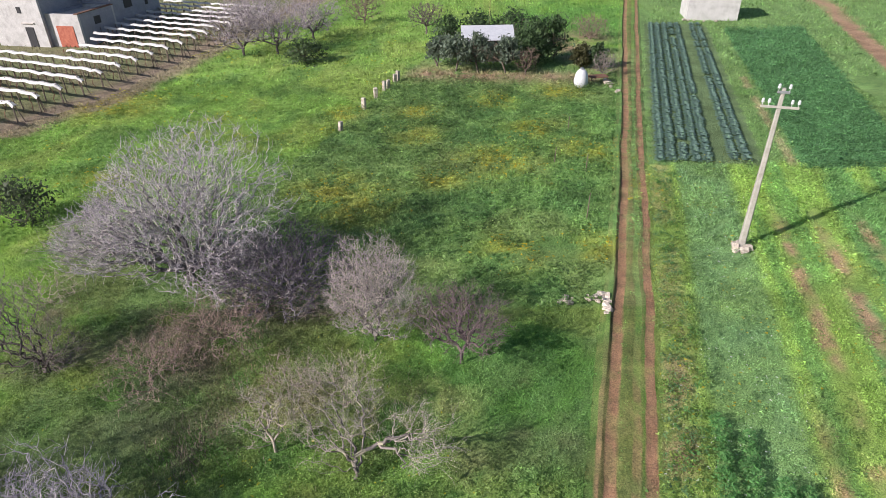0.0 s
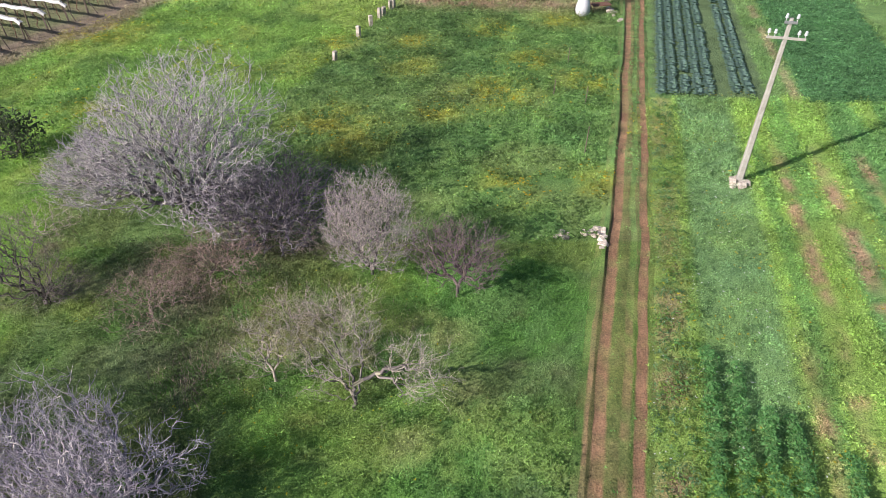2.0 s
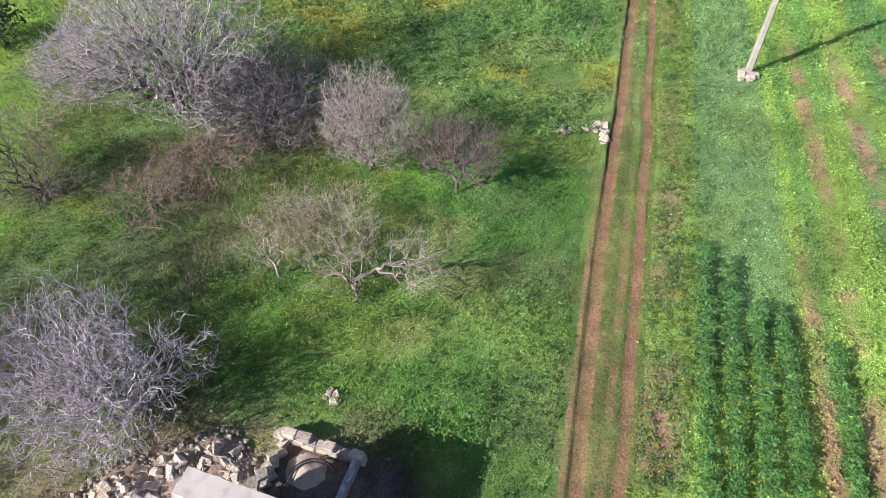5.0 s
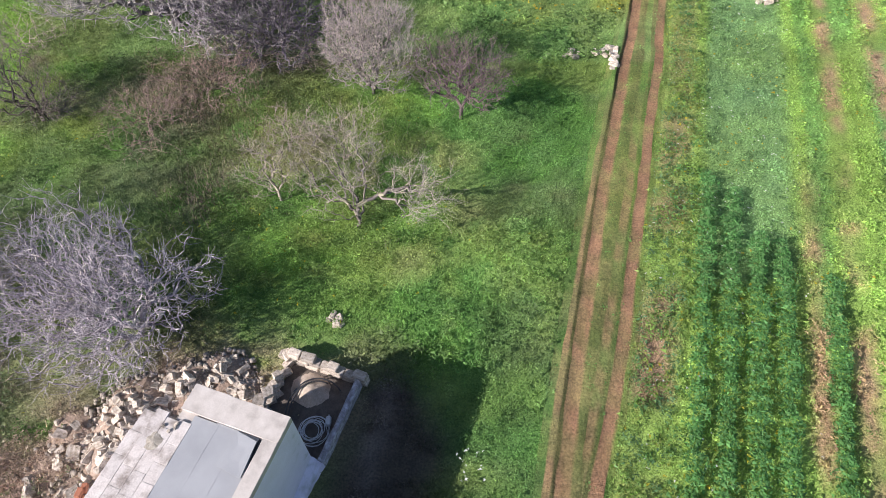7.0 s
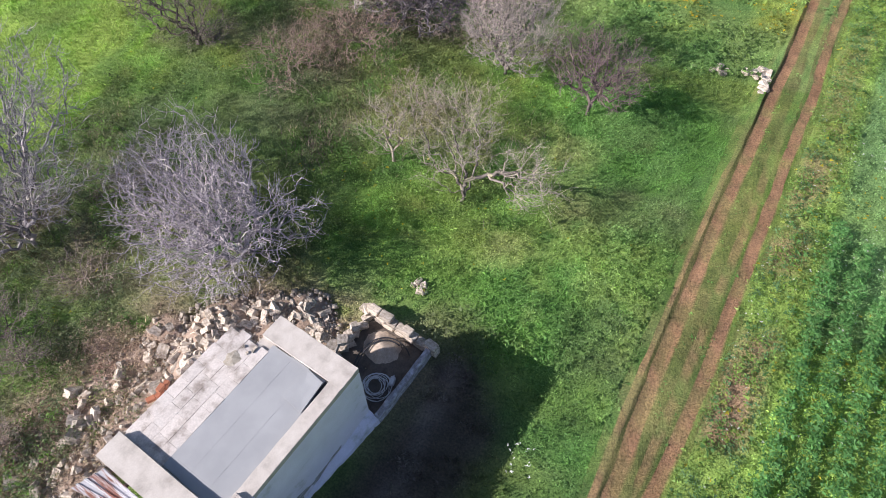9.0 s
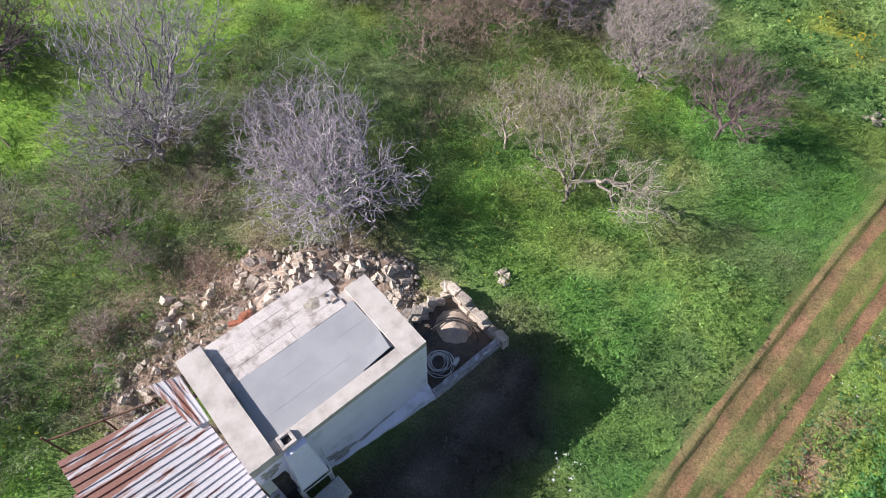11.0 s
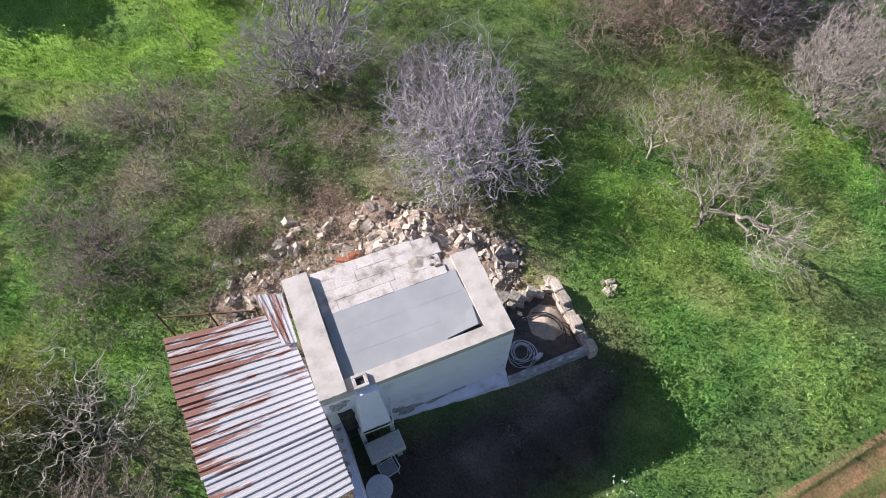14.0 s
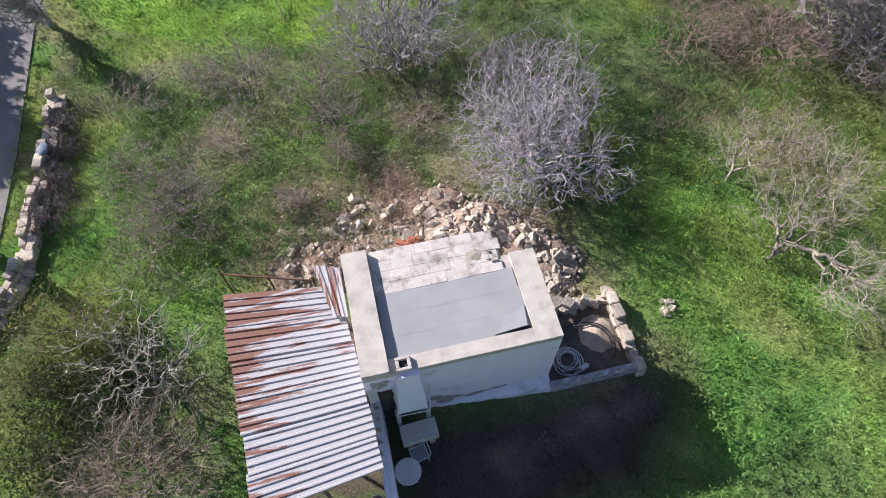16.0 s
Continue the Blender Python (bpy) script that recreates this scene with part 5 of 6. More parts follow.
def block_mesh(seed):
    """A worn squared block, one metre on each side."""
    rng = random.Random(seed)
    bm = bmesh.new()
    box(bm, -0.5, 0.5, -0.5, 0.5, -0.5, 0.5, 0.07, 0.05, seed)
    for v in bm.verts:
        v.co += Vector((rng.uniform(-1, 1), rng.uniform(-1, 1), rng.uniform(-1, 1))) * 0.03
    me = bpy.data.meshes.new("block")
    bm.to_mesh(me)
    bm.free()
    me.materials.append(STONE)
    return me


BLOCKS = [block_mesh(s + 50) for s in range(6)]


def block(parent, x, y, z, sx, sy, sz, rng, turn=0.0, tilt=0.035):
    ob = new("block", BLOCKS[rng.randrange(6)])
    ob.parent = parent
    ob.matrix_local = Matrix.LocRotScale((x, y, z), Euler((rng.uniform(-tilt, tilt), rng.uniform(-tilt, tilt), turn + rng.uniform(-2, 2) * tilt)), (sx, sy, sz))
    return ob


# ---- the hut ----
# Local plan: x along the front wall towards the yard, y from the front wall to the back.
LONG, DEEP_HUT, DECK, TOP = 5.1, 3.5, 3.35, 3.46
hut = empty("stone_hut", HUT, "small flat-roofed whitewashed hut with raised parapets", "building")
W = 0.36
LOW = 0.8
for x0, x1, y0, y1, z1 in ((0, LONG, 0, W, DECK - 0.12), (0, 4.15, DEEP_HUT - W, DEEP_HUT, DECK - 0.12), (4.15, LONG, DEEP_HUT - W, DEEP_HUT, LOW), (0, W, W, DEEP_HUT - W, DECK - 0.12), (LONG - W, LONG, W, 2.62, DECK - 0.12), (LONG - W, LONG, 2.62, DEEP_HUT - W, LOW), (4.0, 4.15, 2.62, DEEP_HUT - W, DECK - 0.12), (4.15, LONG - W, 2.5, 2.62, DECK - 0.12)):
    bm = bmesh.new()
    box(bm, x0, x1, y0, y1, -0.05, z1)
    part("wall", bm, PLASTER, hut)
for x0, x1, y0, y1 in ((0, 4.15, 0, DEEP_HUT), (4.15, LONG, 0, 2.62)):
    bm = bmesh.new()
    box(bm, x0, x1, y0, y1, DECK - 0.12, DECK)
    part("roof_deck", bm, COPING, hut)
# the broken corner, filled with fallen blocks
bm = bmesh.new()
box(bm, 4.15, LONG - W, 2.62, DEEP_HUT - W, 0.0, LOW - 0.1)
part("rubble_fill", bm, SAND, hut)
rr = random.Random(61)
for i in range(20):
    stone(hut, rr.uniform(4.25, 5.0), rr.uniform(2.7, 3.4), LOW + rr.uniform(0, 0.2), rr.uniform(0.14, 0.28), rr, "fallen_stone", 0.6)
for x0, x1, y0, y1, z1, sd in ((0.0, 0.68, 0.0, DEEP_HUT, TOP + 0.16, 1), (4.42, LONG, 0.0, 2.62, TOP + 0.006, 2), (0.68, 4.42, 0.0, 0.37, TOP, 3)):
    bm = bmesh.new()
    box(bm, x0, x1, y0, y1, DECK, z1)
    bmesh.ops.subdivide_edges(bm, edges=bm.edges[:], cuts=9, use_grid_fill=True)
    rr = random.Random(sd)
    for v in bm.verts:
        if v.co.z > DECK + 0.05:
            v.co += Vector((rr.uniform(-1, 1) * 0.008, rr.uniform(-1, 1) * 0.008, rr.uniform(-1, 1) * 0.0008))
    part("parapet", bm, COPING, hut, "thick cement-coped parapet")
bm = bmesh.new()
box(bm, 0.69, 4.13, 2.19, DEEP_HUT - 0.02, DECK, DECK + 0.05)
part("mortar_bed", bm, SLAB, hut)
# felt strips, one lapped over the next, the last one lifting at its corner
for i, (y0, y1, x0, x1) in enumerate(((0.38, 1.0, 0.7, 4.4), (0.94, 1.62, 0.7, 4.41), (1.55, 2.22, 0.72, 4.38))):
    bm = bmesh.new()
    nx = 16
    rowsv = []
    rr = random.Random(i + 20)
    for yy in (y0, (y0 + y1) / 2, y1):
        rowsv.append([bm.verts.new((x0 + (x1 - x0) * k / nx, yy + rr.uniform(-0.006, 0.006), DECK + 0.048 + 0.0025 * i + rr.uniform(0, 0.0015))) for k in range(nx + 1)])
    for a, b in zip(rowsv, rowsv[1:]):
        for k in range(nx):
            bm.faces.new((a[k], a[k + 1], b[k + 1], b[k]))
    geo = bmesh.ops.extrude_face_region(bm, geom=bm.faces[:])
    for v in [g for g in geo["geom"] if isinstance(g, bmesh.types.BMVert)]:
        v.co.z -= 0.03
    part("felt_strip", bm, FELT, hut, "grey bitumen felt strip")
bm = bmesh.new()
flap = [(3.42, 0.42, 0.07), (4.3, 0.47, 0.12), (4.38, 1.05, 0.075), (3.5, 1.1, 0.06)]
vs = [bm.verts.new((x, y, DECK + z)) for x, y, z in flap] + [bm.verts.new((x, y, DECK + z + 0.012)) for x, y, z in flap]
for q in ((3, 2, 1, 0), (4, 5, 6, 7), (0, 1, 5, 4), (1, 2, 6, 5), (2, 3, 7, 6), (3, 0, 4, 7)):
    bm.faces.new([vs[i] for i in q])
part("felt_flap", bm, FELT, hut, "lifting felt patch")
# Dark sliver drawn as the shade under the lifted felt.
bm = bmesh.new()
shade_rim = [(3.5, 0.39), (4.36, 0.39), (4.4, 0.47), (4.15, 0.47), (3.8, 0.42)]
low_ring, high_ring = [[bm.verts.new((x, y, DECK + z)) for x, y in shade_rim] for z in (0.052, 0.062)]
bm.faces.new(high_ring)
for i in range(5):
    bm.faces.new((low_ring[i], low_ring[(i + 1) % 5], high_ring[(i + 1) % 5], high_ring[i]))
part("flap_shade", bm, DARK, hut, "dark sliver drawn for the shade under the lifted felt")
for cx, cy, sp, seed in ((3.5, 2.8, 0.3, 1),):
    bm = bmesh.new()
    hub = bm.verts.new((cx, cy, DECK + 0.1))
    rim = []
    for k in range(18):
        a = 6.2832 * k / 18
        r = sp * (0.8 + 0.35 * noise.noise((math.cos(a) * 1.7, math.sin(a) * 1.7, seed * 3.1)))
        rim.append(bm.verts.new((cx + math.cos(a) * r, cy + math.sin(a) * r * 0.8, DECK + 0.06)))
    for k in range(18):
        bm.faces.new((hub, rim[k], rim[(k + 1) % 18]))
    part("roof_moss", bm, MOSS, hut, "patch of dry moss and dust")
# roof slabs along the back
rr = random.Random(4)
for r in range(4):
    y0 = 2.18 + r * 0.335
    x = 0.78 + rr.uniform(-0.1, 0.1)
    while x < (4.35 if r < 1 else 4.1 if r < 3 else 3.75) - 0.3:
        w = rr.uniform(0.42, 0.62)
        bm = bmesh.new()
        box(bm, x, x + w - 0.006, y0, y0 + 0.33, DECK - 0.02, DECK + 0.056 + rr.uniform(0, 0.008), 0.004, 0.004, rr.randrange(999))
        part("slab", bm, SLAB, hut)
        x += w
for i in range(4):
    stone(hut, rr.uniform(3.7, 4.05), rr.uniform(2.35, 2.9), DECK + 0.08, rr.uniform(0.06, 0.12), rr, "loose_stone", 0.2)
# flue mouth on the parapet
bm = bmesh.new()
for x0, x1, y0, y1 in ((0.86, 1.24, -0.03, 0.05), (0.86, 1.24, 0.25, 0.33), (0.86, 0.95, 0.05, 0.25), (1.15, 1.24, 0.05, 0.25)):
    box(bm, x0, x1, y0, y1, TOP - 0.02, TOP + 0.12, 0.01)
flue = part("chimney", bm, COPING, hut, "small square chimney mouth")
bm = bmesh.new()
box(bm, 0.95, 1.15, 0.05, 0.25, TOP - 0.02, TOP + 0.03)
part("flue_opening", bm, DARK, flue)
# sloping hood under the flue
bm = bmesh.new()
hood = [(0.84, 0.0, 3.42), (1.4, 0.0, 3.42), (1.36, -0.16, 3.42), (0.86, -0.16, 3.42), (0.68, 0.0, 1.95), (1.48, 0.0, 1.95), (1.46, -0.56, 1.95), (0.68, -0.56, 1.95)]
vs = [bm.verts.new(p) for p in hood]
for q in ((0, 1, 2, 3), (7, 6, 5, 4), (0, 4, 5, 1), (1, 5, 6, 2), (2, 6, 7, 3), (3, 7, 4, 0)):
    bm.faces.new([vs[i] for i in q])
part("oven_hood", bm, PLASTER, hut, "sloping plastered oven hood")
bm = bmesh.new()
pipe(bm, [(0.86, -0.1, 3.4), (0.72, -0.45, 2.3), (0.66, -0.6, 1.88), (1.5, -0.62, 1.9), (1.6, -0.1, 2.35)], 0.018)
part("drain_pipe", bm, WHITE, hut)
# Unseen posts; their darker plaster stands in for shade under the hood.
for x in (0.66, 1.46):
    bm = bmesh.new()
    box(bm, x - 0.06, x + 0.06, -0.54, -0.42, -0.02, 1.95, 0.01)
    part("hood_post", bm, OLDPLASTER, hut)

# whitewashed footing that widens towards the yard, and plaster fallen off above it
bm = bmesh.new()
rr = random.Random(17)
prev = None
for k in range(19):
    x = 1.75 + (LONG + 0.02 - 1.75) * k / 18
    d, h = 0.02 + 0.33 * k / 18 + rr.uniform(-0.02, 0.02), 0.12 + 0.4 * k / 18 + rr.uniform(-0.03, 0.03)
    now = [bm.verts.new(q) for q in ((x, -0.003, -0.05), (x, -d, -0.05), (x, -d * 0.9, h * 0.55), (x, -0.003, h))]
    if prev:
        for q in range(3):
            bm.faces.new((prev[q], prev[q + 1], now[q + 1], now[q]))
    else:
        bm.faces.new(now)
    prev = now
bm.faces.new(list(reversed(prev)))
bmesh.ops.recalc_face_normals(bm, faces=bm.faces[:])
part("footing", bm, PLASTER, hut, "uneven whitewashed footing")
for cx, cz, sx, sz, seed in ((2.15, 0.5, 0.55, 0.34, 1), (2.9, 0.42, 0.42, 0.2, 2), (3.6, 0.52, 0.34, 0.13, 3), (1.75, 0.85, 0.25, 0.2, 4), (0.34, 2.85, 0.28, 0.34, 6)):
    bm = bmesh.new()
    rim = []
    for k in range(26):
        a = 6.2832 * k / 26
        r = 0.8 + 0.7 * noise.noise((math.cos(a) * 1.6, math.sin(a) * 1.6, seed * 5.3)) + 0.3 * noise.noise((math.cos(a) * 5, math.sin(a) * 5, seed * 2.1))
        rim.append((cx + math.cos(a) * r * sx, max(0.02, cz + math.sin(a) * r * sz)))
    low_ring, high_ring = [[bm.verts.new((x, yy, z)) for x, z in rim] for yy in (0.01, -0.004)]
    bm.faces.new(high_ring)
    for k in range(26):
        bm.faces.new((low_ring[k], low_ring[(k + 1) % 26], high_ring[(k + 1) % 26], high_ring[k]))
    bmesh.ops.recalc_face_normals(bm, faces=bm.faces[:])
    part("bared_plaster", bm, OLDPLASTER, hut, "grey-brown patch where whitewash has fallen off")

# dark brown panel on the wall between the annex and the hood
bm = bmesh.new()
rows_v = []
for k in range(15):
    z = 0.02 + 2.3 * k / 14
    edge = 0.64 + 0.05 * noise.noise((z * 2.3, 1.0, 4.0))
    crest = 0.14 * noise.noise((3.0, z, 2.0)) if k == 14 else 0.0
    rows_v.append([bm.verts.new((x, -0.006, z + crest + (0.1 * noise.noise((x * 6, 5.0, 1.0)) if k == 14 else 0.0))) for x in (0.26, 0.26 + (edge - 0.26) * 0.35, 0.26 + (edge - 0.26) * 0.7, edge)])
for a, b in zip(rows_v, rows_v[1:]):
    for k in range(3):
        bm.faces.new((a[k], a[k + 1], b[k + 1], b[k]))
geo = bmesh.ops.extrude_face_region(bm, geom=bm.faces[:])
for v in [g for g in geo["geom"] if isinstance(g, bmesh.types.BMVert)]:
    v.co.y += 0.012
bmesh.ops.recalc_face_normals(bm, faces=bm.faces[:])
part("dark_wall_panel", bm, BROWNWALL, hut, "dark brown panel on the wall beside the oven")

# low wall beside the annex, running out from the front corner
front_wall = empty("low_wall", HUT, "plastered low wall along the tin-roofed annex", "wall")
bm = bmesh.new()
box(bm, -0.02, 0.24, -4.6, -0.004, -0.05, 1.55)
bmesh.ops.subdivide_edges(bm, edges=bm.edges[:], cuts=8, use_grid_fill=True)
rr = random.Random(9)
for v in bm.verts:
    v.co += Vector((rr.uniform(-1, 1), rr.uniform(-1, 1), rr.uniform(-1, 1))) * 0.014
part("wall", bm, PLASTER, front_wall)
for i in range(5):
    stone(front_wall, 0.1 + rr.uniform(-0.06, 0.06), -0.15 - i * 0.3, 1.56, rr.uniform(0.1, 0.18), rr, "stone", 0.2)

# ---- annex with a tin roof ----
annex = empty("tin_roof_shelter", HUT, "lean-to shelter under rusty corrugated tin", "shelter")


def fan_sheet(left, right, ribs, z, mat, over=0.0):
    """A ribbed sheet between two edges, its ribs running from the left edge to the right one."""
    bm = bmesh.new()
    prof = []
    for k in range(ribs):
        prof += [(k, 0.0), (k + 0.55, 0.0), (k + 0.66, 0.036), (k + 0.9, 0.036)]
    prof.append((ribs, 0.0))
    rows_v = []
    for k in range(9):
        u = k / 8
        row = []
        for t, h in prof:
            a, b = (e[0].lerp(e[1], t / ribs) for e in (left, right))
            o = a.lerp(b, u)
            row.append(bm.verts.new((o.x, o.y, z + 0.03 * u * 3 + h - 0.02 * math.sin(u * math.pi) + over * t / ribs)))
        rows_v.append(row)
    for a, b in zip(rows_v, rows_v[1:]):
        for k in range(len(prof) - 1):
            bm.faces.new((a[k], a[k + 1], b[k + 1], b[k]))
    geo = bmesh.ops.extrude_face_region(bm, geom=bm.faces[:])
    for v in [g for g in geo["geom"] if isinstance(g, bmesh.types.BMVert)]:
        v.co.z -= 0.006
    bmesh.ops.recalc_face_normals(bm, faces=bm.faces[:])
    return part("tin_sheet", bm, mat, annex, "ribbed tin sheet streaked with rust")


roof_l, roof_r = (Vector((-3.5, 3.68)), Vector((-3.05, -2.32))), (Vector((-0.25, 3.2)), Vector((0.11, -1.94)))
rr = random.Random(52)
for k in range(6):
    u0, u1 = k / 6, (k + 1.06) / 6 if k < 5 else 1.0
    slip = Vector((rr.uniform(-0.05, 0.05), 0))
    fan_sheet([roof_l[0].lerp(roof_l[1], u) + slip for u in (u0, u1)], [roof_r[0].lerp(roof_r[1], u) + slip * 0.4 for u in (u0, u1)], 5, 2.47 + 0.009 * (k % 2), TIN, 0.004)
fan_sheet((Vector((-0.89, 3.97)), Vector((-0.14, 3.7))), (Vector((-0.52, 2.2)), Vector((-0.12, 2.1))), 4, 2.6, TIN_SIDE)
for x, yy in ((-3.3, 3.4), (-3.15, 0.8), (-2.95, -2.0), (-0.35, 3.0), (-1.5, -1.9)):
    bm = bmesh.new()
    cyl(bm, (x, yy, -0.05), (x, yy, 2.46), 0.05, 0.05, 8)
    part("post", bm, WOOD, annex)
for yy in (-1.8, 0.8, 3.05):
    bm = bmesh.new()
    box(bm, -3.1, -0.04, yy - 0.04, yy + 0.04, 2.36, 2.46, 0.008)
    part("beam", bm, WOOD, annex)
# rusted rails behind the annex
rail = empty("rusty_rail_frame", HUT, "rusted iron pipe frame behind the shelter", "frame")
for a, b in (((-3.5, 4.46, 0), (-3.5, 4.46, 2.55)), ((-3.55, 4.47, 2.3), (-0.9, 3.63, 2.3)), ((-2.2, 4.06, 0), (-2.2, 4.06, 2.34)), ((-0.95, 3.66, 0), (-0.95, 3.66, 2.5))):
    bm = bmesh.new()
    cyl(bm, a, b, 0.028, 0.028, 8)
    part("pipe", bm, RUST, rail)

# ---- things before the hut ----
def at_hut(x, y, z=0.0, turn=0.0):
    return HUT @ pose(x, y, z, 0, 0, turn)


table = empty("round_table", at_hut(0.62, -1.75), "round white plastic garden table", "table")
bm = bmesh.new()
ring_stack(bm, [(0.33, 0.68), (0.36, 0.69), (0.36, 0.715), (0.34, 0.725)], 28)
part("tabletop", bm, WHITE, table)
for k in range(4):
    a = math.pi / 4 + k * math.pi / 2
    bm = bmesh.new()
    cyl(bm, (math.cos(a) * 0.27, math.sin(a) * 0.27, 0), (math.cos(a) * 0.2, math.sin(a) * 0.2, 0.685), 0.02, 0.02, 8)
    part("leg", bm, WHITE, table)

sink = empty("stone_sink", at_hut(1.12, -0.84, 0, 3), "pale stone wash sink under the oven hood", "sink")
bm = bmesh.new()
box(bm, -0.5, 0.5, -0.27, 0.27, 0.72, 1.0, 0.025)
part("basin", bm, WHITEWALL, sink)
for x in (-0.32, 0.32):
    bm = bmesh.new()
    box(bm, x - 0.08, x + 0.08, -0.18, 0.18, 0, 0.72, 0.01)
    part("foot", bm, CONCRETE, sink)

chair = empty("garden_chair", at_hut(1.0, -1.3, 0, 10), "white metal garden chair with a grey seat", "chair")
bm = bmesh.new()
box(bm, -0.2, 0.2, -0.18, 0.18, 0.43, 0.455, 0.008)
part("seat", bm, SHADE_AND_SEAT_GREY, chair, "grey seat")
bm = bmesh.new()
pipe(bm, [(-0.22, -0.2, 0.46), (0.22, -0.2, 0.46), (0.22, 0.2, 0.46), (-0.22, 0.2, 0.46), (-0.22, -0.2, 0.46)], 0.016)
part("seat_frame", bm, WHITE, chair)
bm = bmesh.new()
pipe(bm, [(0.22, -0.2, 0.46), (0.28, -0.2, 0.85), (0.28, 0.2, 0.85), (0.22, 0.2, 0.46)], 0.016)
part("backrest", bm, WHITE, chair)
for x in (-0.2, 0.2):
    for yy in (-0.19, 0.19):
        bm = bmesh.new()
        cyl(bm, (x * 1.1, yy, 0), (x, yy, 0.45), 0.014, 0.014, 8)
        part("leg", bm, WHITE, chair)

# ---- walled yard at the end of the hut ----
yard_wall = empty("yard_wall", HUT, "low broken limestone wall round a small yard", "wall")
bm = bmesh.new()
box(bm, LONG + 0.004, 7.72, -0.36, -0.18, -0.05, 0.48)
bmesh.ops.subdivide_edges(bm, edges=bm.edges[:], cuts=7, use_grid_fill=True)
rr = random.Random(12)
for v in bm.verts:
    v.co += Vector((rr.uniform(-1, 1), rr.uniform(-1, 1), rr.uniform(-1, 1))) * 0.018
part("side_wall", bm, OLDPLASTER, yard_wall, "dark mottled plaster side wall")
for course in range(3):
    yy = -0.5
    while yy < 2.1:
        w = rr.uniform(0.3, 0.5)
        if course < 2 or rr.random() < 0.75:
            block(yard_wall, 7.82 + rr.uniform(-0.025, 0.025), yy + w / 2, 0.1 + course * 0.2, 0.27, w - 0.015, 0.195, rr)
        yy += w
    xx = 5.5
    while xx < 7.7:
        w = rr.uniform(0.3, 0.5)
        if course < 1 or rr.random() < 0.35:
            stone(yard_wall, xx + w / 2, 2.1 + rr.uniform(-0.07, 0.07), 0.14 + course * 0.23, 0.36, rr, "stone", 0.25)
        xx += w * 0.8
# Floor earth carries the hut's shade in its colour; sand marks the sunlit corner.
bm = bmesh.new()
nx, ny = 14, 12
pv = [[bm.verts.new((LONG + 0.02 + 2.6 * i / nx, -0.2 + 2.2 * j / ny, 0.03 + 0.03 * noise.noise((i * 0.9, j * 0.9, 3)))) for j in range(ny + 1)] for i in range(nx + 1)]
for i in range(nx):
    for j in range(ny):
        bm.faces.new((pv[i][j], pv[i + 1][j], pv[i + 1][j + 1], pv[i][j + 1]))
tagged(part("yard_floor", bm, YARDSOIL), "earth floor of the walled yard, darkened for the hut's shade", "ground", kind="structure").matrix_world = HUT
bm = bmesh.new()
pv = [[bm.verts.new((6.35 + 1.3 * i / nx, 0.35 + 1.5 * j / ny, -0.02 + 0.34 * max(0.0, 1 - 1.1 * math.hypot(2 * i / nx - 1.1, 2 * j / ny - 1.0)) ** 0.8 + 0.045 * noise.noise((i * 0.5, j * 0.5, 9)))) for j in range(ny + 1)] for i in range(nx + 1)]
for i in range(nx):
    for j in range(ny):
        bm.faces.new((pv[i][j], pv[i + 1][j], pv[i + 1][j + 1], pv[i][j + 1]))
sand_mound = part("sand_mound", bm, SAND, None, "", True)
sand_mound.matrix_world = HUT
tagged(sand_mound, "low heap of pale pinkish sand in the yard", "sand")


def coil(name, m, turns, r, tube, mat, label, category, spread, seed):
    rng = random.Random(seed)
    thing = empty(name, m, label, category)
    bm = bmesh.new()
    pts = []
    for i in range(turns * 18 + 1):
        a = i * 2 * math.pi / 18
        rr_ = r + spread * math.sin(a * 0.37 + seed) + rng.uniform(-0.01, 0.01)
        pts.append((math.cos(a) * rr_ + 0.06 * math.sin(a * 0.21), math.sin(a) * rr_ + 0.05 * math.cos(a * 0.33), tube + tube * 1.6 * (i / 18) * 0.5))
    pipe(bm, pts, tube, 5)
    part("hose", bm, mat, thing)
    return thing


coil("hose_coil", at_hut(5.9, 0.42, 0.1), 9, 0.34, 0.011, HOSE, "loosely coiled pale grey garden hose", "hose", 0.1, 3)
loop = empty("black_hose", at_hut(6.5, 0.75, 0.0), "long black irrigation hose curled on the sand", "hose")
bm = bmesh.new()
pts = []
for i in range(30):
    a = -0.6 + i * 0.13
    x, yy = math.cos(a) * 0.95, math.sin(a) * 0.85
    pts.append((x, yy - 0.1, 0.08 + 0.3 * math.exp(-((x - 0.5) ** 2 + (yy - 0.3) ** 2) / 0.5)))
pipe(bm, pts, 0.025, 6)
part("hose", bm, BLACK, loop)
bm = bmesh.new()
pipe(bm, [(x * 0.9, y * 0.88, z) for x, y, z in pts[4:26]], 0.025, 6)
part("hose", bm, BLACK, loop)
bucket = empty("white_canister", at_hut(6.3, 0.1, 0.1, 20), "white plastic canister lying in the yard", "canister")
bm = bmesh.new()
box(bm, -0.14, 0.14, -0.08, 0.08, 0, 0.16, 0.03)
part("body", bm, WHITE, bucket)
bm = bmesh.new()
cyl(bm, (0.14, 0, 0.1), (0.19, 0, 0.1), 0.03, 0.03, 8)
part("cap", bm, STEEL, bucket)

# ---- rubble behind the hut ----
heap = empty("rubble_heap", HUT, "heap of fallen limestone blocks behind the hut", "rubble")
rr = random.Random(21)
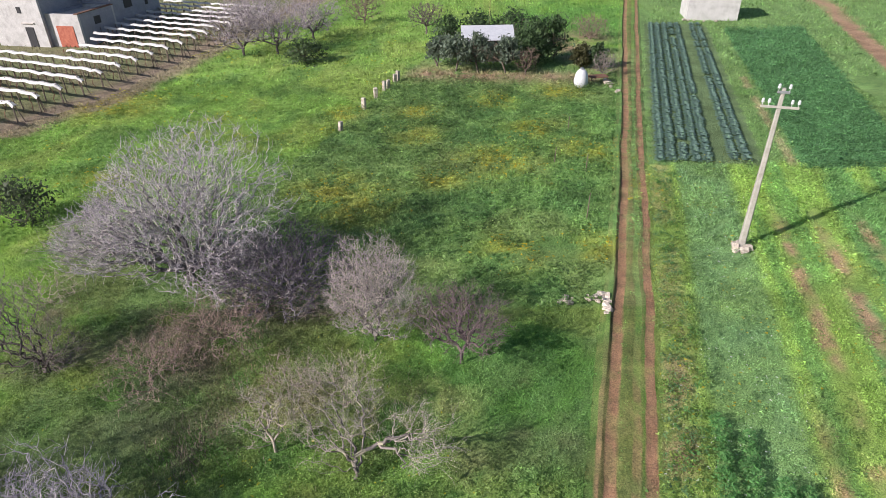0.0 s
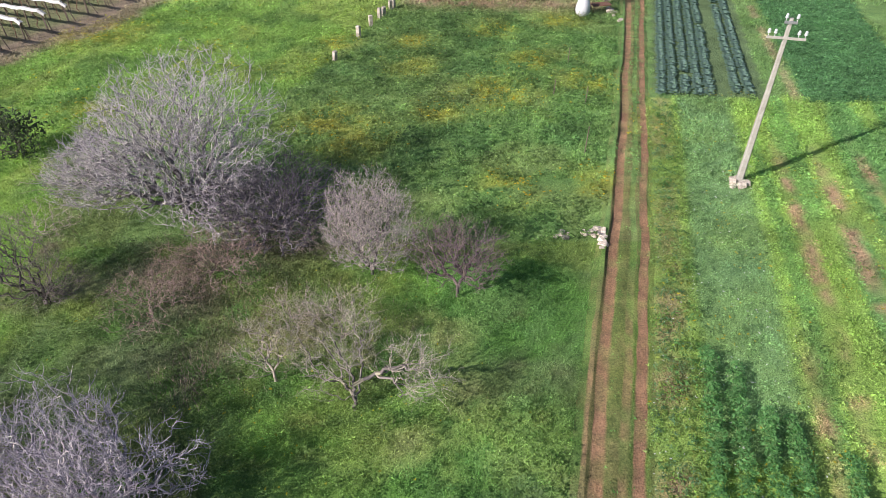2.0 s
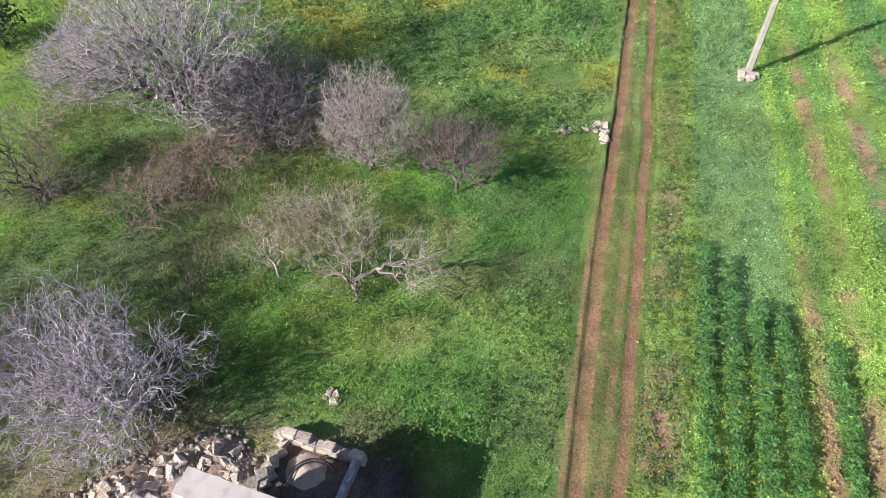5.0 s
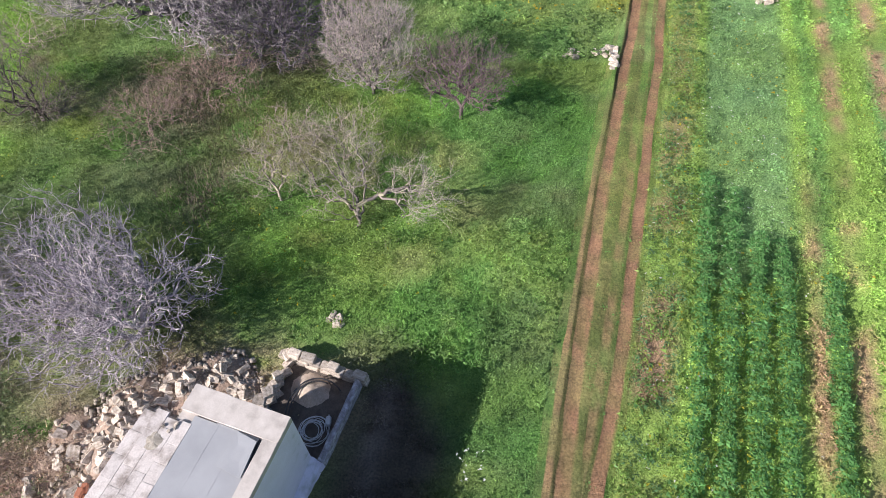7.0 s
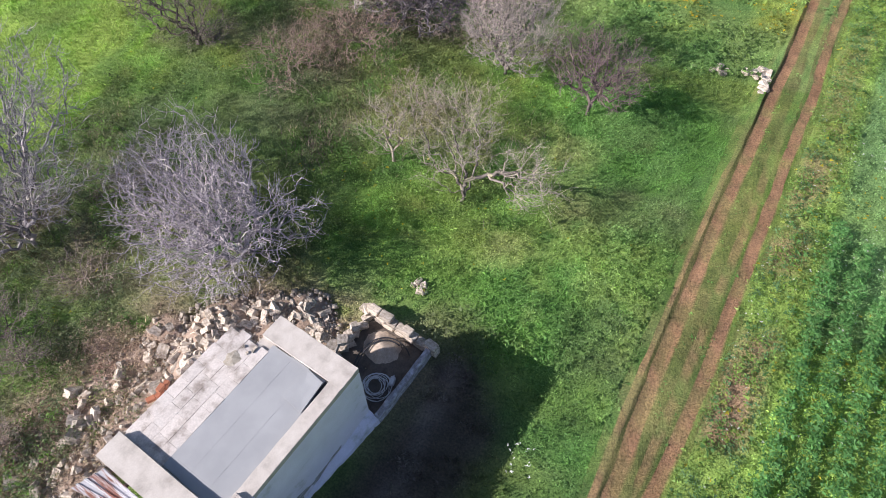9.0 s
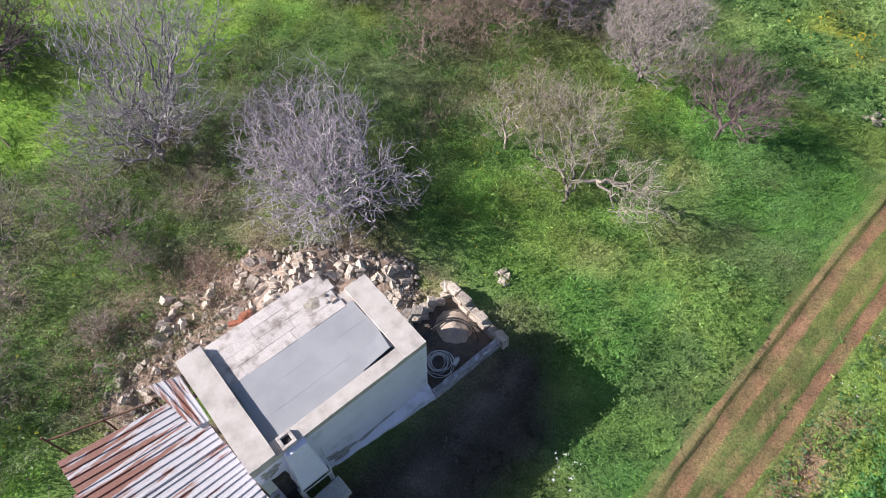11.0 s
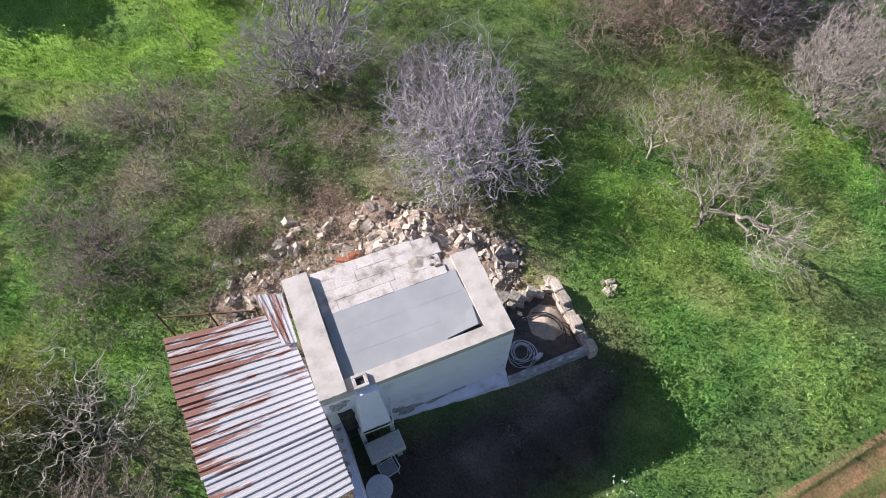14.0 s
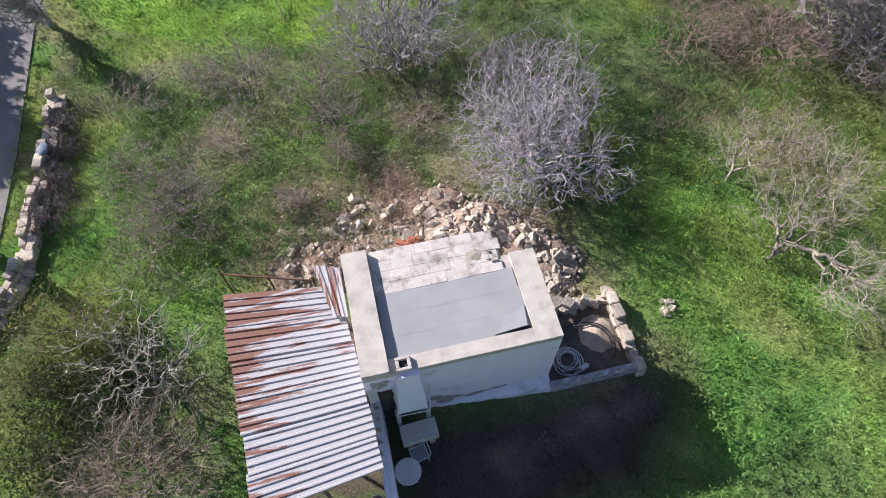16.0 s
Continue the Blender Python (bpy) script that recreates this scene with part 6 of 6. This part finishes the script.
SPOTS = [(4.5, 5.5, 1.15, 0.7, 120), (3.3, 5.5, 0.8, 0.55, 48), (5.7, 4.6, 0.85, 0.5, 56), (6.5, 3.8, 0.8, 0.4, 46), (6.2, 2.9, 0.55, 0.3, 22), (3.6, 7.0, 0.7, 0.3, 10), (1.9, 5.5, 0.9, 0.35, 26), (0.6, 5.4, 0.9, 0.35, 28), (-0.8, 5.5, 0.8, 0.25, 18), (-2.0, 5.4, 0.7, 0.2, 8), (2.4, 6.9, 0.8, 0.09, 6), (1.0, 7.0, 0.9, 0.09, 8), (-0.5, 6.9, 0.8, 0.08, 7), (-1.7, 6.6, 0.7, 0.07, 4)]
for cx, cy, sp, tall, n in SPOTS:
    for _ in range(n):
        a, u = rr.uniform(0, 6.283), rr.random() ** 0.6
        x, yy = cx + math.cos(a) * u * sp, cy + math.sin(a) * u * sp
        if -0.1 < x < 5.2 and yy < 3.7:
            continue
        stone(heap, x, yy, 0.08 + tall * (1 - u) * rr.uniform(0.5, 1.3), rr.choice((0.13, 0.17, 0.21, 0.26, 0.33) if tall > 0.1 else (0.24, 0.3, 0.38)), rr, "stone", 0.9, 1.1)
for cx, cy, sp, tall, n in SPOTS:
    bm = bmesh.new()
    rings = [[bm.verts.new((cx, cy, tall * 0.75))]]
    for k in range(1, 6):
        u = k / 5
        rings.append([bm.verts.new((cx + math.cos(a) * sp * 1.25 * u * (1 + 0.25 * noise.noise((cx + math.cos(a), cy + math.sin(a), 1))), cy + math.sin(a) * sp * 1.25 * u * (1 + 0.25 * noise.noise((cx + math.cos(a), cy + math.sin(a), 7))), tall * 0.75 * (1 - u * u) - 0.03 * u + 0.05 * noise.noise((cx + math.cos(a) * u * 3, cy + math.sin(a) * u * 3, 2)))) for a in [6.283 * q / 16 for q in range(16)]])
    for q in range(16):
        bm.faces.new((rings[0][0], rings[1][q], rings[1][(q + 1) % 16]))
        for k in range(1, 5):
            bm.faces.new((rings[k][q], rings[k + 1][q], rings[k + 1][(q + 1) % 16], rings[k][(q + 1) % 16]))
    part("soil_mound", bm, SOILHEAP, heap, "brown soil between the stones")
small_v, small_f, cnt = [], [], 0
srng = np.random.default_rng(5)
for cx, cy, sp, tall, n in SPOTS:
    for _ in range(n * (4 if tall > 0.1 else 2)):
        a, u = srng.uniform(0, 6.283), srng.random() ** 0.5
        x, yy = cx + math.cos(a) * u * sp * 1.35, cy + math.sin(a) * u * sp * 1.35
        if -0.1 < x < 5.2 and yy < 3.62:
            continue
        s = srng.uniform(0.04, 0.15)
        o = np.array((x, yy, s * 0.4 + tall * 0.4 * (1 - u)))
        oc = np.array([(1, 0, 0), (-1, 0, 0), (0, 1, 0), (0, -1, 0), (0, 0, 1), (0, 0, -1)]) * s * srng.uniform(0.6, 1.2, (6, 1))
        small_v.append(o + oc)
        small_f.append(np.array([(0, 2, 4), (2, 1, 4), (1, 3, 4), (3, 0, 4), (2, 0, 5), (1, 2, 5), (3, 1, 5), (0, 3, 5)]) + cnt)
        cnt += 6
part_ob = link_mesh("gravel", raw_mesh("gravel", np.concatenate(small_v), np.concatenate(small_f)), STONE, heap)
part_ob["kind"] = "stuff"
bricks = empty("brick_pile", at_hut(2.0, 5.2, 0.75), "a few red hollow bricks on the rubble", "bricks")
for k, (x, yy, z, turn) in enumerate(((0, 0, 0, 10), (0.28, 0.06, 0.02, 25), (0.12, 0.02, 0.17, 14), (-0.25, 0.1, -0.03, -20))):
    bm = bmesh.new()
    box(bm, -0.125, 0.125, -0.07, 0.07, -0.08, 0.08, 0.008)
    part("brick", bm, TILE, bricks).matrix_local = pose(x, yy, z, 8, 5, turn)

# ---- stones by the track and in the grass ----
def stone_pile(name, x, y, layout, label, seed):
    thing = empty(name, pose(x, y, float(height(x, y))), label, "stones")
    rng = random.Random(seed)
    for dx, dy, size in layout:
        stone(thing, dx, dy, size * 0.32, size, rng, "stone", 0.3)
    return thing


stone_pile("stone_pile", 7.25, 24.4, [(-0.62, 0.35, 0.34), (-0.35, 0.42, 0.38), (-0.1, 0.55, 0.42), (0.14, 0.62, 0.4), (0.32, 0.4, 0.38), (0.1, 0.25, 0.36), (0.22, 0.0, 0.38), (0.15, -0.3, 0.4), (0.1, -0.6, 0.36), (0.0, -0.85, 0.3), (-0.2, 0.15, 0.26)], "pile of pale limestone rocks beside the track", 3)
stone_pile("stone_pile", 5.5, 24.5, [(-0.3, 0.0, 0.26), (-0.05, 0.2, 0.34), (0.15, -0.1, 0.32), (0.1, 0.4, 0.24), (0.35, 0.2, 0.2)], "small scatter of grey rocks in the grass", 4)
stone_pile("stone_pile", -3.7, 10.35, [(-0.12, 0.12, 0.26), (0.1, 0.02, 0.3), (0.02, -0.2, 0.26), (0.2, -0.22, 0.18), (-0.24, -0.04, 0.16)], "little heap of weathered rocks in the grass", 5)

# ---- dry stone wall along the lane ----
dry = empty("dry_stone_wall", Matrix(), "crumbling dry stone wall beside the lane", "wall")
rr = random.Random(31)
wall_line = [(-22.9, -3.85), (-20.4, -4.72), (-18.3, -5.6), (-15.6, -6.75), (-13.6, -8.4)]
for (x0, y0), (x1, y1) in zip(wall_line, wall_line[1:]):
    length = math.hypot(x1 - x0, y1 - y0)
    for course in range(3):
        d = 0.0
        while d < length:
            k = d / length
            for side in (-0.15, 0.13):
                if rr.random() < (0.93 - 0.2 * course if side < 0 else 0.8 - 0.4 * course):
                    px, py = x0 + (x1 - x0) * k, y0 + (y1 - y0) * k
                    nxx, nyy = -(y1 - y0) / length, (x1 - x0) / length
                    block(dry, px + nxx * side, py + nyy * side, 0.1 + 0.2 * course, rr.uniform(0.24, 0.4), rr.uniform(0.24, 0.34), rr.uniform(0.18, 0.24), rr, math.atan2(y1 - y0, x1 - x0), 0.1)
            d += 0.3

# ---- concrete utility pole ----
utility = empty("utility_pole", pose(15.93, 29.63, 0, 0, 0, -16), "pale concrete utility pole with a crossarm and glass insulators", "utility pole")
bm = bmesh.new()
vs = []
for z, a, b in ((-0.1, 0.17, 0.2), (8.85, 0.085, 0.1)):
    vs.append([bm.verts.new((sx * a, sy * b, z)) for sx, sy in ((-1, -0.7), (-0.7, -1), (0.7, -1), (1, -0.7), (1, 0.7), (0.7, 1), (-0.7, 1), (-1, 0.7))])
for i in range(8):
    bm.faces.new((vs[0][i], vs[0][(i + 1) % 8], vs[1][(i + 1) % 8], vs[1][i]))
bm.faces.new(vs[1])
part("shaft", bm, CONCRETE, utility)


def insulator(parent, x, y, z):
    bm = bmesh.new()
    ring_stack(bm, [(0.014, -0.14), (0.016, 0.0), (0.07, 0.0), (0.08, 0.05), (0.05, 0.07), (0.07, 0.1), (0.058, 0.17), (0.03, 0.2)], 10)
    part("insulator", bm, WHITE, parent, "pale glass insulator").location = (x, y, z)


for z, half in ((7.95, 0.86), (8.68, 0.28)):
    bm = bmesh.new()
    box(bm, -half, half, -0.16, -0.1, z - 0.06, z + 0.06, 0.008)
    arm = part("crossarm", bm, STEEL if half < 0.5 else CONCRETE, utility)
    for x in ((-0.8, -0.52, 0.5, 0.8) if half > 0.5 else (-0.24, 0.24)):
        insulator(arm, x, -0.13, z + 0.2)
stone_pile("stone_pile", 15.85, 29.5, [(-0.35, -0.1, 0.45), (0.3, -0.15, 0.5), (0.0, -0.4, 0.45), (0.05, 0.35, 0.4), (-0.25, 0.3, 0.35), (-0.45, -0.45, 0.3)], "rough stones heaped round the foot of the pole", 8)

# ---- boundary posts ----
for x, y, tall, tilt in ((-8.91, 48.1, 0.75, 6), (-7.6, 53.3, 1.0, -3), (-6.88, 56.4, 0.95, 2), (-6.3, 58.7, 0.9, -4), (-6.0, 59.3, 0.85, 5), (-5.5, 61.4, 0.8, 3), (-5.25, 61.9, 0.95, -5)):
    bm = bmesh.new()
    box(bm, -0.17, 0.17, -0.15, 0.15, -0.05, tall, 0.03)
    p = part("boundary_stone", bm, STONE)
    p.matrix_world = pose(x, y, 0, tilt, tilt * 0.5, tilt * 9)
    tagged(p, "upright pale boundary stone in the grass", "boundary stone", "boundary stones in a line")
for x, y, h in ((9.3, 39.8, 1.3), (7.4, 41.5, 1.1), (8.1, 33.0, 1.7), (9.3, 47.5, 1.2)):
    bm = bmesh.new()
    cyl(bm, (0, 0, -0.05), (0.05, 0.02, h), 0.035, 0.028, 7)
    p = part("wooden_stake", bm, WOOD)
    p.matrix_world = pose(x, y, 0)
    tagged(p, "thin grey wooden stake in the field", "stake", "stakes in the field")

# ---- garden plot: shed roof, tank, bits ----
shed = empty("garden_shed", pose(4.1, 70.9, 0, 0, 0, 2), "low shed with a white sheet roof among trees", "shed")
bm = bmesh.new()
vs = [bm.verts.new(p) for p in ((-3.0, -2.6, 2.3), (2.7, -2.6, 2.3), (3.1, 2.6, 2.75), (-2.8, 2.6, 2.75), (-3.0, -2.6, 2.38), (2.7, -2.6, 2.38), (3.1, 2.6, 2.83), (-2.8, 2.6, 2.83))]
for q in ((3, 2, 1, 0), (4, 5, 6, 7), (0, 1, 5, 4), (1, 2, 6, 5), (2, 3, 7, 6), (3, 0, 4, 7)):
    bm.faces.new([vs[i] for i in q])
part("roof", bm, WHITE, shed)
for x0, x1, y0, y1 in ((-2.6, 2.5, -2.3, -2.2), (-2.6, 2.5, 2.2, 2.3), (-2.6, -2.5, -2.2, 2.2), (2.4, 2.5, -2.2, 2.2)):
    bm = bmesh.new()
    box(bm, x0, x1, y0, y1, 0, 2.3)
    part("wall", bm, WOOD, shed)
tank = empty("water_tank", pose(12.4, 59.2, 0), "rounded white plastic water tank on the grass", "tank")
bm = bmesh.new()
ring_stack(bm, [(0.45, 0.0), (0.6, 0.15), (0.68, 0.55), (0.62, 1.05), (0.48, 1.45), (0.3, 1.66), (0.2, 1.7)], 22)
part("shell", bm, WHITE, tank, smooth=True)
bm = bmesh.new()
ring_stack(bm, [(0.2, 1.7), (0.2, 1.8), (0.12, 1.83)], 14)
part("lid", bm, STEEL, tank)
cart = empty("metal_trestle", pose(14.2, 60.2, 0, 0, 0, 12), "dark metal trestle beside the tank", "trestle")
bm = bmesh.new()
box(bm, -0.9, 0.9, -0.5, 0.5, 0.7, 0.78, 0.01)
part("top", bm, RUST, cart)
for x in (-0.8, 0.8):
    for yy in (-0.4, 0.4):
        bm = bmesh.new()
        cyl(bm, (x, yy, 0), (x, yy, 0.72), 0.03, 0.03, 6)
        part("leg", bm, RUST, cart)
stone_pile("stone_pile", 15.0, 60.0, [(0, 0, 0.5), (0.4, 0.3, 0.45), (0.1, 0.7, 0.5), (0.5, -0.3, 0.4), (0.2, -1.2, 0.4), (0.5, -2.6, 0.4)], "white rocks at the corner of the plot", 11)
bm = bmesh.new()
cyl(bm, (0, 0, -0.05), (0, 0, 4.2), 0.06, 0.05, 8)
p = part("wooden_post", bm, plain("yellowed_wood", [(0.3, (0.3, 0.29, 0.1)), (0.7, (0.42, 0.4, 0.16))], 4, 30))
p.matrix_world = pose(5.2, 86, 0)
tagged(p, "tall yellowish post standing in the meadow", "post")

# ---- white shed beyond the cabbages ----
barn = empty("field_shed", pose(35.3, 88.6, 0, 0, 0, -8), "plain whitewashed field shed with a flat roof", "building")
for x0, x1, y0, y1 in ((-3.3, 3.3, 0, 0.3), (-3.3, 3.3, 4.7, 5.0), (-3.3, -3.0, 0.3, 4.7), (3.0, 3.3, 0.3, 4.7)):
    bm = bmesh.new()
    box(bm, x0, x1, y0, y1, -0.1, 3.7)
    part("wall", bm, WHITEWALL, barn)
bm = bmesh.new()
box(bm, -3.4, 3.4, -0.1, 5.1, 3.7, 3.9)
part("roof", bm, COPING, barn)
stone_pile("stone_pile", 31.6, 88.6, [(0, 0, 0.5), (0.5, -0.2, 0.4), (1.2, -0.4, 0.35), (2.4, -0.7, 0.35), (4.0, -0.9, 0.35)], "rubble along the foot of the field shed", 14)

# ---- farmhouse and vineyard ----
farm = empty("farmhouse", pose(-43.9, 76.8, 0, 0, 0, 79), "white two-part farmhouse with a rusty red door", "house")


def farm_block(x0, x1, y0, y1, tall, south, east):
    t = 0.3
    for nm, a, b, c, d, mat in (("front_wall", x0, x0 + t, y0, y1, south), ("back_wall", x1 - t, x1, y0, y1, south), ("side_wall", x0 + t, x1 - t, y0, y0 + t, east), ("side_wall", x0 + t, x1 - t, y1 - t, y1, east)):
        bm = bmesh.new()
        box(bm, a, b, c, d, -0.1, tall)
        part(nm, bm, mat, farm)
    bm = bmesh.new()
    box(bm, x0 + t, x1 - t, y0 + t, y1 - t, tall - 0.5, tall - 0.3)
    part("roof", bm, COPING, farm)


# local x runs away from the vines, y to the west
# East walls take the grey, their shade put into the colour.
farm_block(0, 6.5, 0, 4.4, 3.8, WHITEWALL, SHADE_AND_SEAT_GREY)
farm_block(-0.6, 12, 4.42, 11.5, 7.4, WHITEWALL, SHADE_AND_SEAT_GREY)
farm_block(6.52, 16.5, 0.25, 4.4, 6.2, SHADE_AND_SEAT_GREY, SHADE_AND_SEAT_GREY)
for nm, x0, x1, y0, y1, z0, z1, mat, lab in (
    ("door", -0.06, 0.02, 1.0, 3.3, 0.0, 2.45, REDDOOR, "rusty red metal door"),
    ("door", -0.66, -0.58, 6.0, 7.1, 0.0, 2.3, DARK, "tall dark glazed door"),
    ("lintel", -0.72, -0.58, 5.7, 7.4, 2.7, 2.85, COPING, ""),
    ("window", -0.66, -0.58, 7.0, 7.5, 3.9, 4.6, DARK, ""),
    ("window", 2.6, 3.7, -0.05, 0.02, 2.2, 3.1, DARK, ""),
    ("window", 9.0, 10.6, 0.2, 0.27, 2.9, 4.3, DARK, ""),
    ("window", 13.4, 14.0, 0.2, 0.27, 2.6, 4.4, DARK, ""),
    ("coping", -0.1, 6.5, -0.1, 0.4, 3.8, 3.9, RUST, ""),
):
    bm = bmesh.new()
    box(bm, x0, x1, y0, y1, z0, z1)
    part(nm, bm, mat, farm, lab)


def vine_row(x, y, length, turn, seed):
    """A row of posts under a white sheet; local x runs along the row away from its open end."""
    rng = random.Random(seed)
    thing = empty("vine_row", pose(x, y, 0, 0, 0, turn), "trellised vine row under a narrow white cover sheet", "vine row", "covered vine rows")
    n = int(length / 2.2)
    for i in range(n + 1):
        bm = bmesh.new()
        cyl(bm, (i * 2.2 + 0.2, 0, -0.05), (i * 2.2 + 0.2 + rng.uniform(-0.1, 0.1), rng.uniform(-0.1, 0.1), 1.85), 0.06, 0.05, 6)
        part("post", bm, WOOD, thing)
        bm = bmesh.new()
        pts = [(i * 2.2 + 1.2, 0, 0)]
        for k in range(5):
            pts.append((pts[-1][0] + rng.uniform(-0.18, 0.18), rng.uniform(-0.15, 0.15), 0.35 * (k + 1)))
        pipe(bm, pts, 0.035, 5)
        part("vine", bm, RUST, thing)
    for dx in (-0.25, -0.05):
        bm = bmesh.new()
        cyl(bm, (dx - 0.1 + rng.uniform(-0.3, 0.2), dx + rng.uniform(-0.2, 0.3), -0.05), (0.15, dx * 0.5, 1.7), 0.045, 0.035, 6)
        part("end_strut", bm, WOOD, thing)
    bm = bmesh.new()
    m = n * 4
    rings = []
    for i in range(m + 1):
        u = i / m * (length + 0.4) - 0.2
        z = 1.75 + 0.06 * math.cos(u / 2.2 * 2 * math.pi) + rng.uniform(-0.04, 0.04)
        if i == 0:
            z -= 0.35
        dy = rng.uniform(-0.05, 0.05)
        w = 0.24 + rng.uniform(-0.07, 0.07)
        rings.append([bm.verts.new((u, dy + sy * w, z + h)) for sy, h in ((-1, -0.12), (-0.45, 0.06), (0.45, 0.06), (1, -0.12), (0.4, 0.02), (-0.4, 0.02))])
    for a, b in zip(rings, rings[1:]):
        for k in range(6):
            bm.faces.new((a[k], a[(k + 1) % 6], b[(k + 1) % 6], b[k]))
    part("cover_sheet", bm, SHEET, thing)
    return thing


for i in range(19):
    y0 = 48.2 + i * 2.42
    x0 = -36.6 + (y0 - 50.5) * 0.28
    length = 26.0
    if y0 > 64:
        length = (x0 + (42.3 if y0 > 70 else 41.2)) / 0.934
    if length > 4:
        vine_row(x0, y0, length, 159, 100 + i)

# ---- clutter under the edge of the tin roof ----
clutter = empty("brick_pile", at_hut(-0.9, -2.35, 0.08), "broken clay bricks and tiles heaped under the shelter", "bricks")
rr = random.Random(44)
for k in range(12):
    bm = bmesh.new()
    box(bm, -0.12, 0.12, -0.06, 0.06, -0.04, 0.04, 0.006)
    part("brick", bm, TILE if k % 3 else STONE, clutter).matrix_local = pose(rr.uniform(-0.7, 0.5), rr.uniform(-0.3, 0.35), 0.05 * (k % 3), rr.uniform(-15, 15), rr.uniform(-15, 15), rr.uniform(0, 180))
pot = empty("metal_pot", at_hut(-0.35, -2.25, 0.0), "dented grey metal pot by the wall", "pot")
bm = bmesh.new()
ring_stack(bm, [(0.14, 0.0), (0.17, 0.04), (0.18, 0.26), (0.2, 0.28), (0.17, 0.27), (0.15, 0.06)], 18)
part("body", bm, STEEL, pot)
bm = bmesh.new()
pipe(bm, [(-0.18, 0, 0.26), (-0.12, 0.02, 0.4), (0.12, 0.02, 0.4), (0.18, 0, 0.26)], 0.01)
part("handle", bm, STEEL, pot)

# ---- beside the lane ----
gatepost = empty("stone_gatepost", pose(-16.9, -7.6, 0, 0, 0, 20), "tall rough stone gatepost beside the lane", "gatepost")
for k in range(6):
    bm = bmesh.new()
    box(bm, -0.24, 0.24, -0.22, 0.22, 0.42 * k - 0.02, 0.42 * k + 0.4, 0.03, 0.025, k)
    part("block", bm, STONE, gatepost)
sack = empty("blue_sack", pose(-20.1, -4.85, 0.62, 0, 0, -22), "faded blue sack lying on the stone wall", "sack")
bm = bmesh.new()
bmesh.ops.create_uvsphere(bm, u_segments=12, v_segments=8, radius=0.5)
for v in bm.verts:
    v.co = Vector((v.co.x * 0.6, v.co.y * 0.38, v.co.z * 0.22 + 0.03 * noise.noise(v.co * 4)))
part("sack_body", bm, plain("blue_cloth", [(0.3, (0.14, 0.17, 0.25)), (0.7, (0.26, 0.3, 0.4))], 4, 30, 0.8), sack, smooth=True)
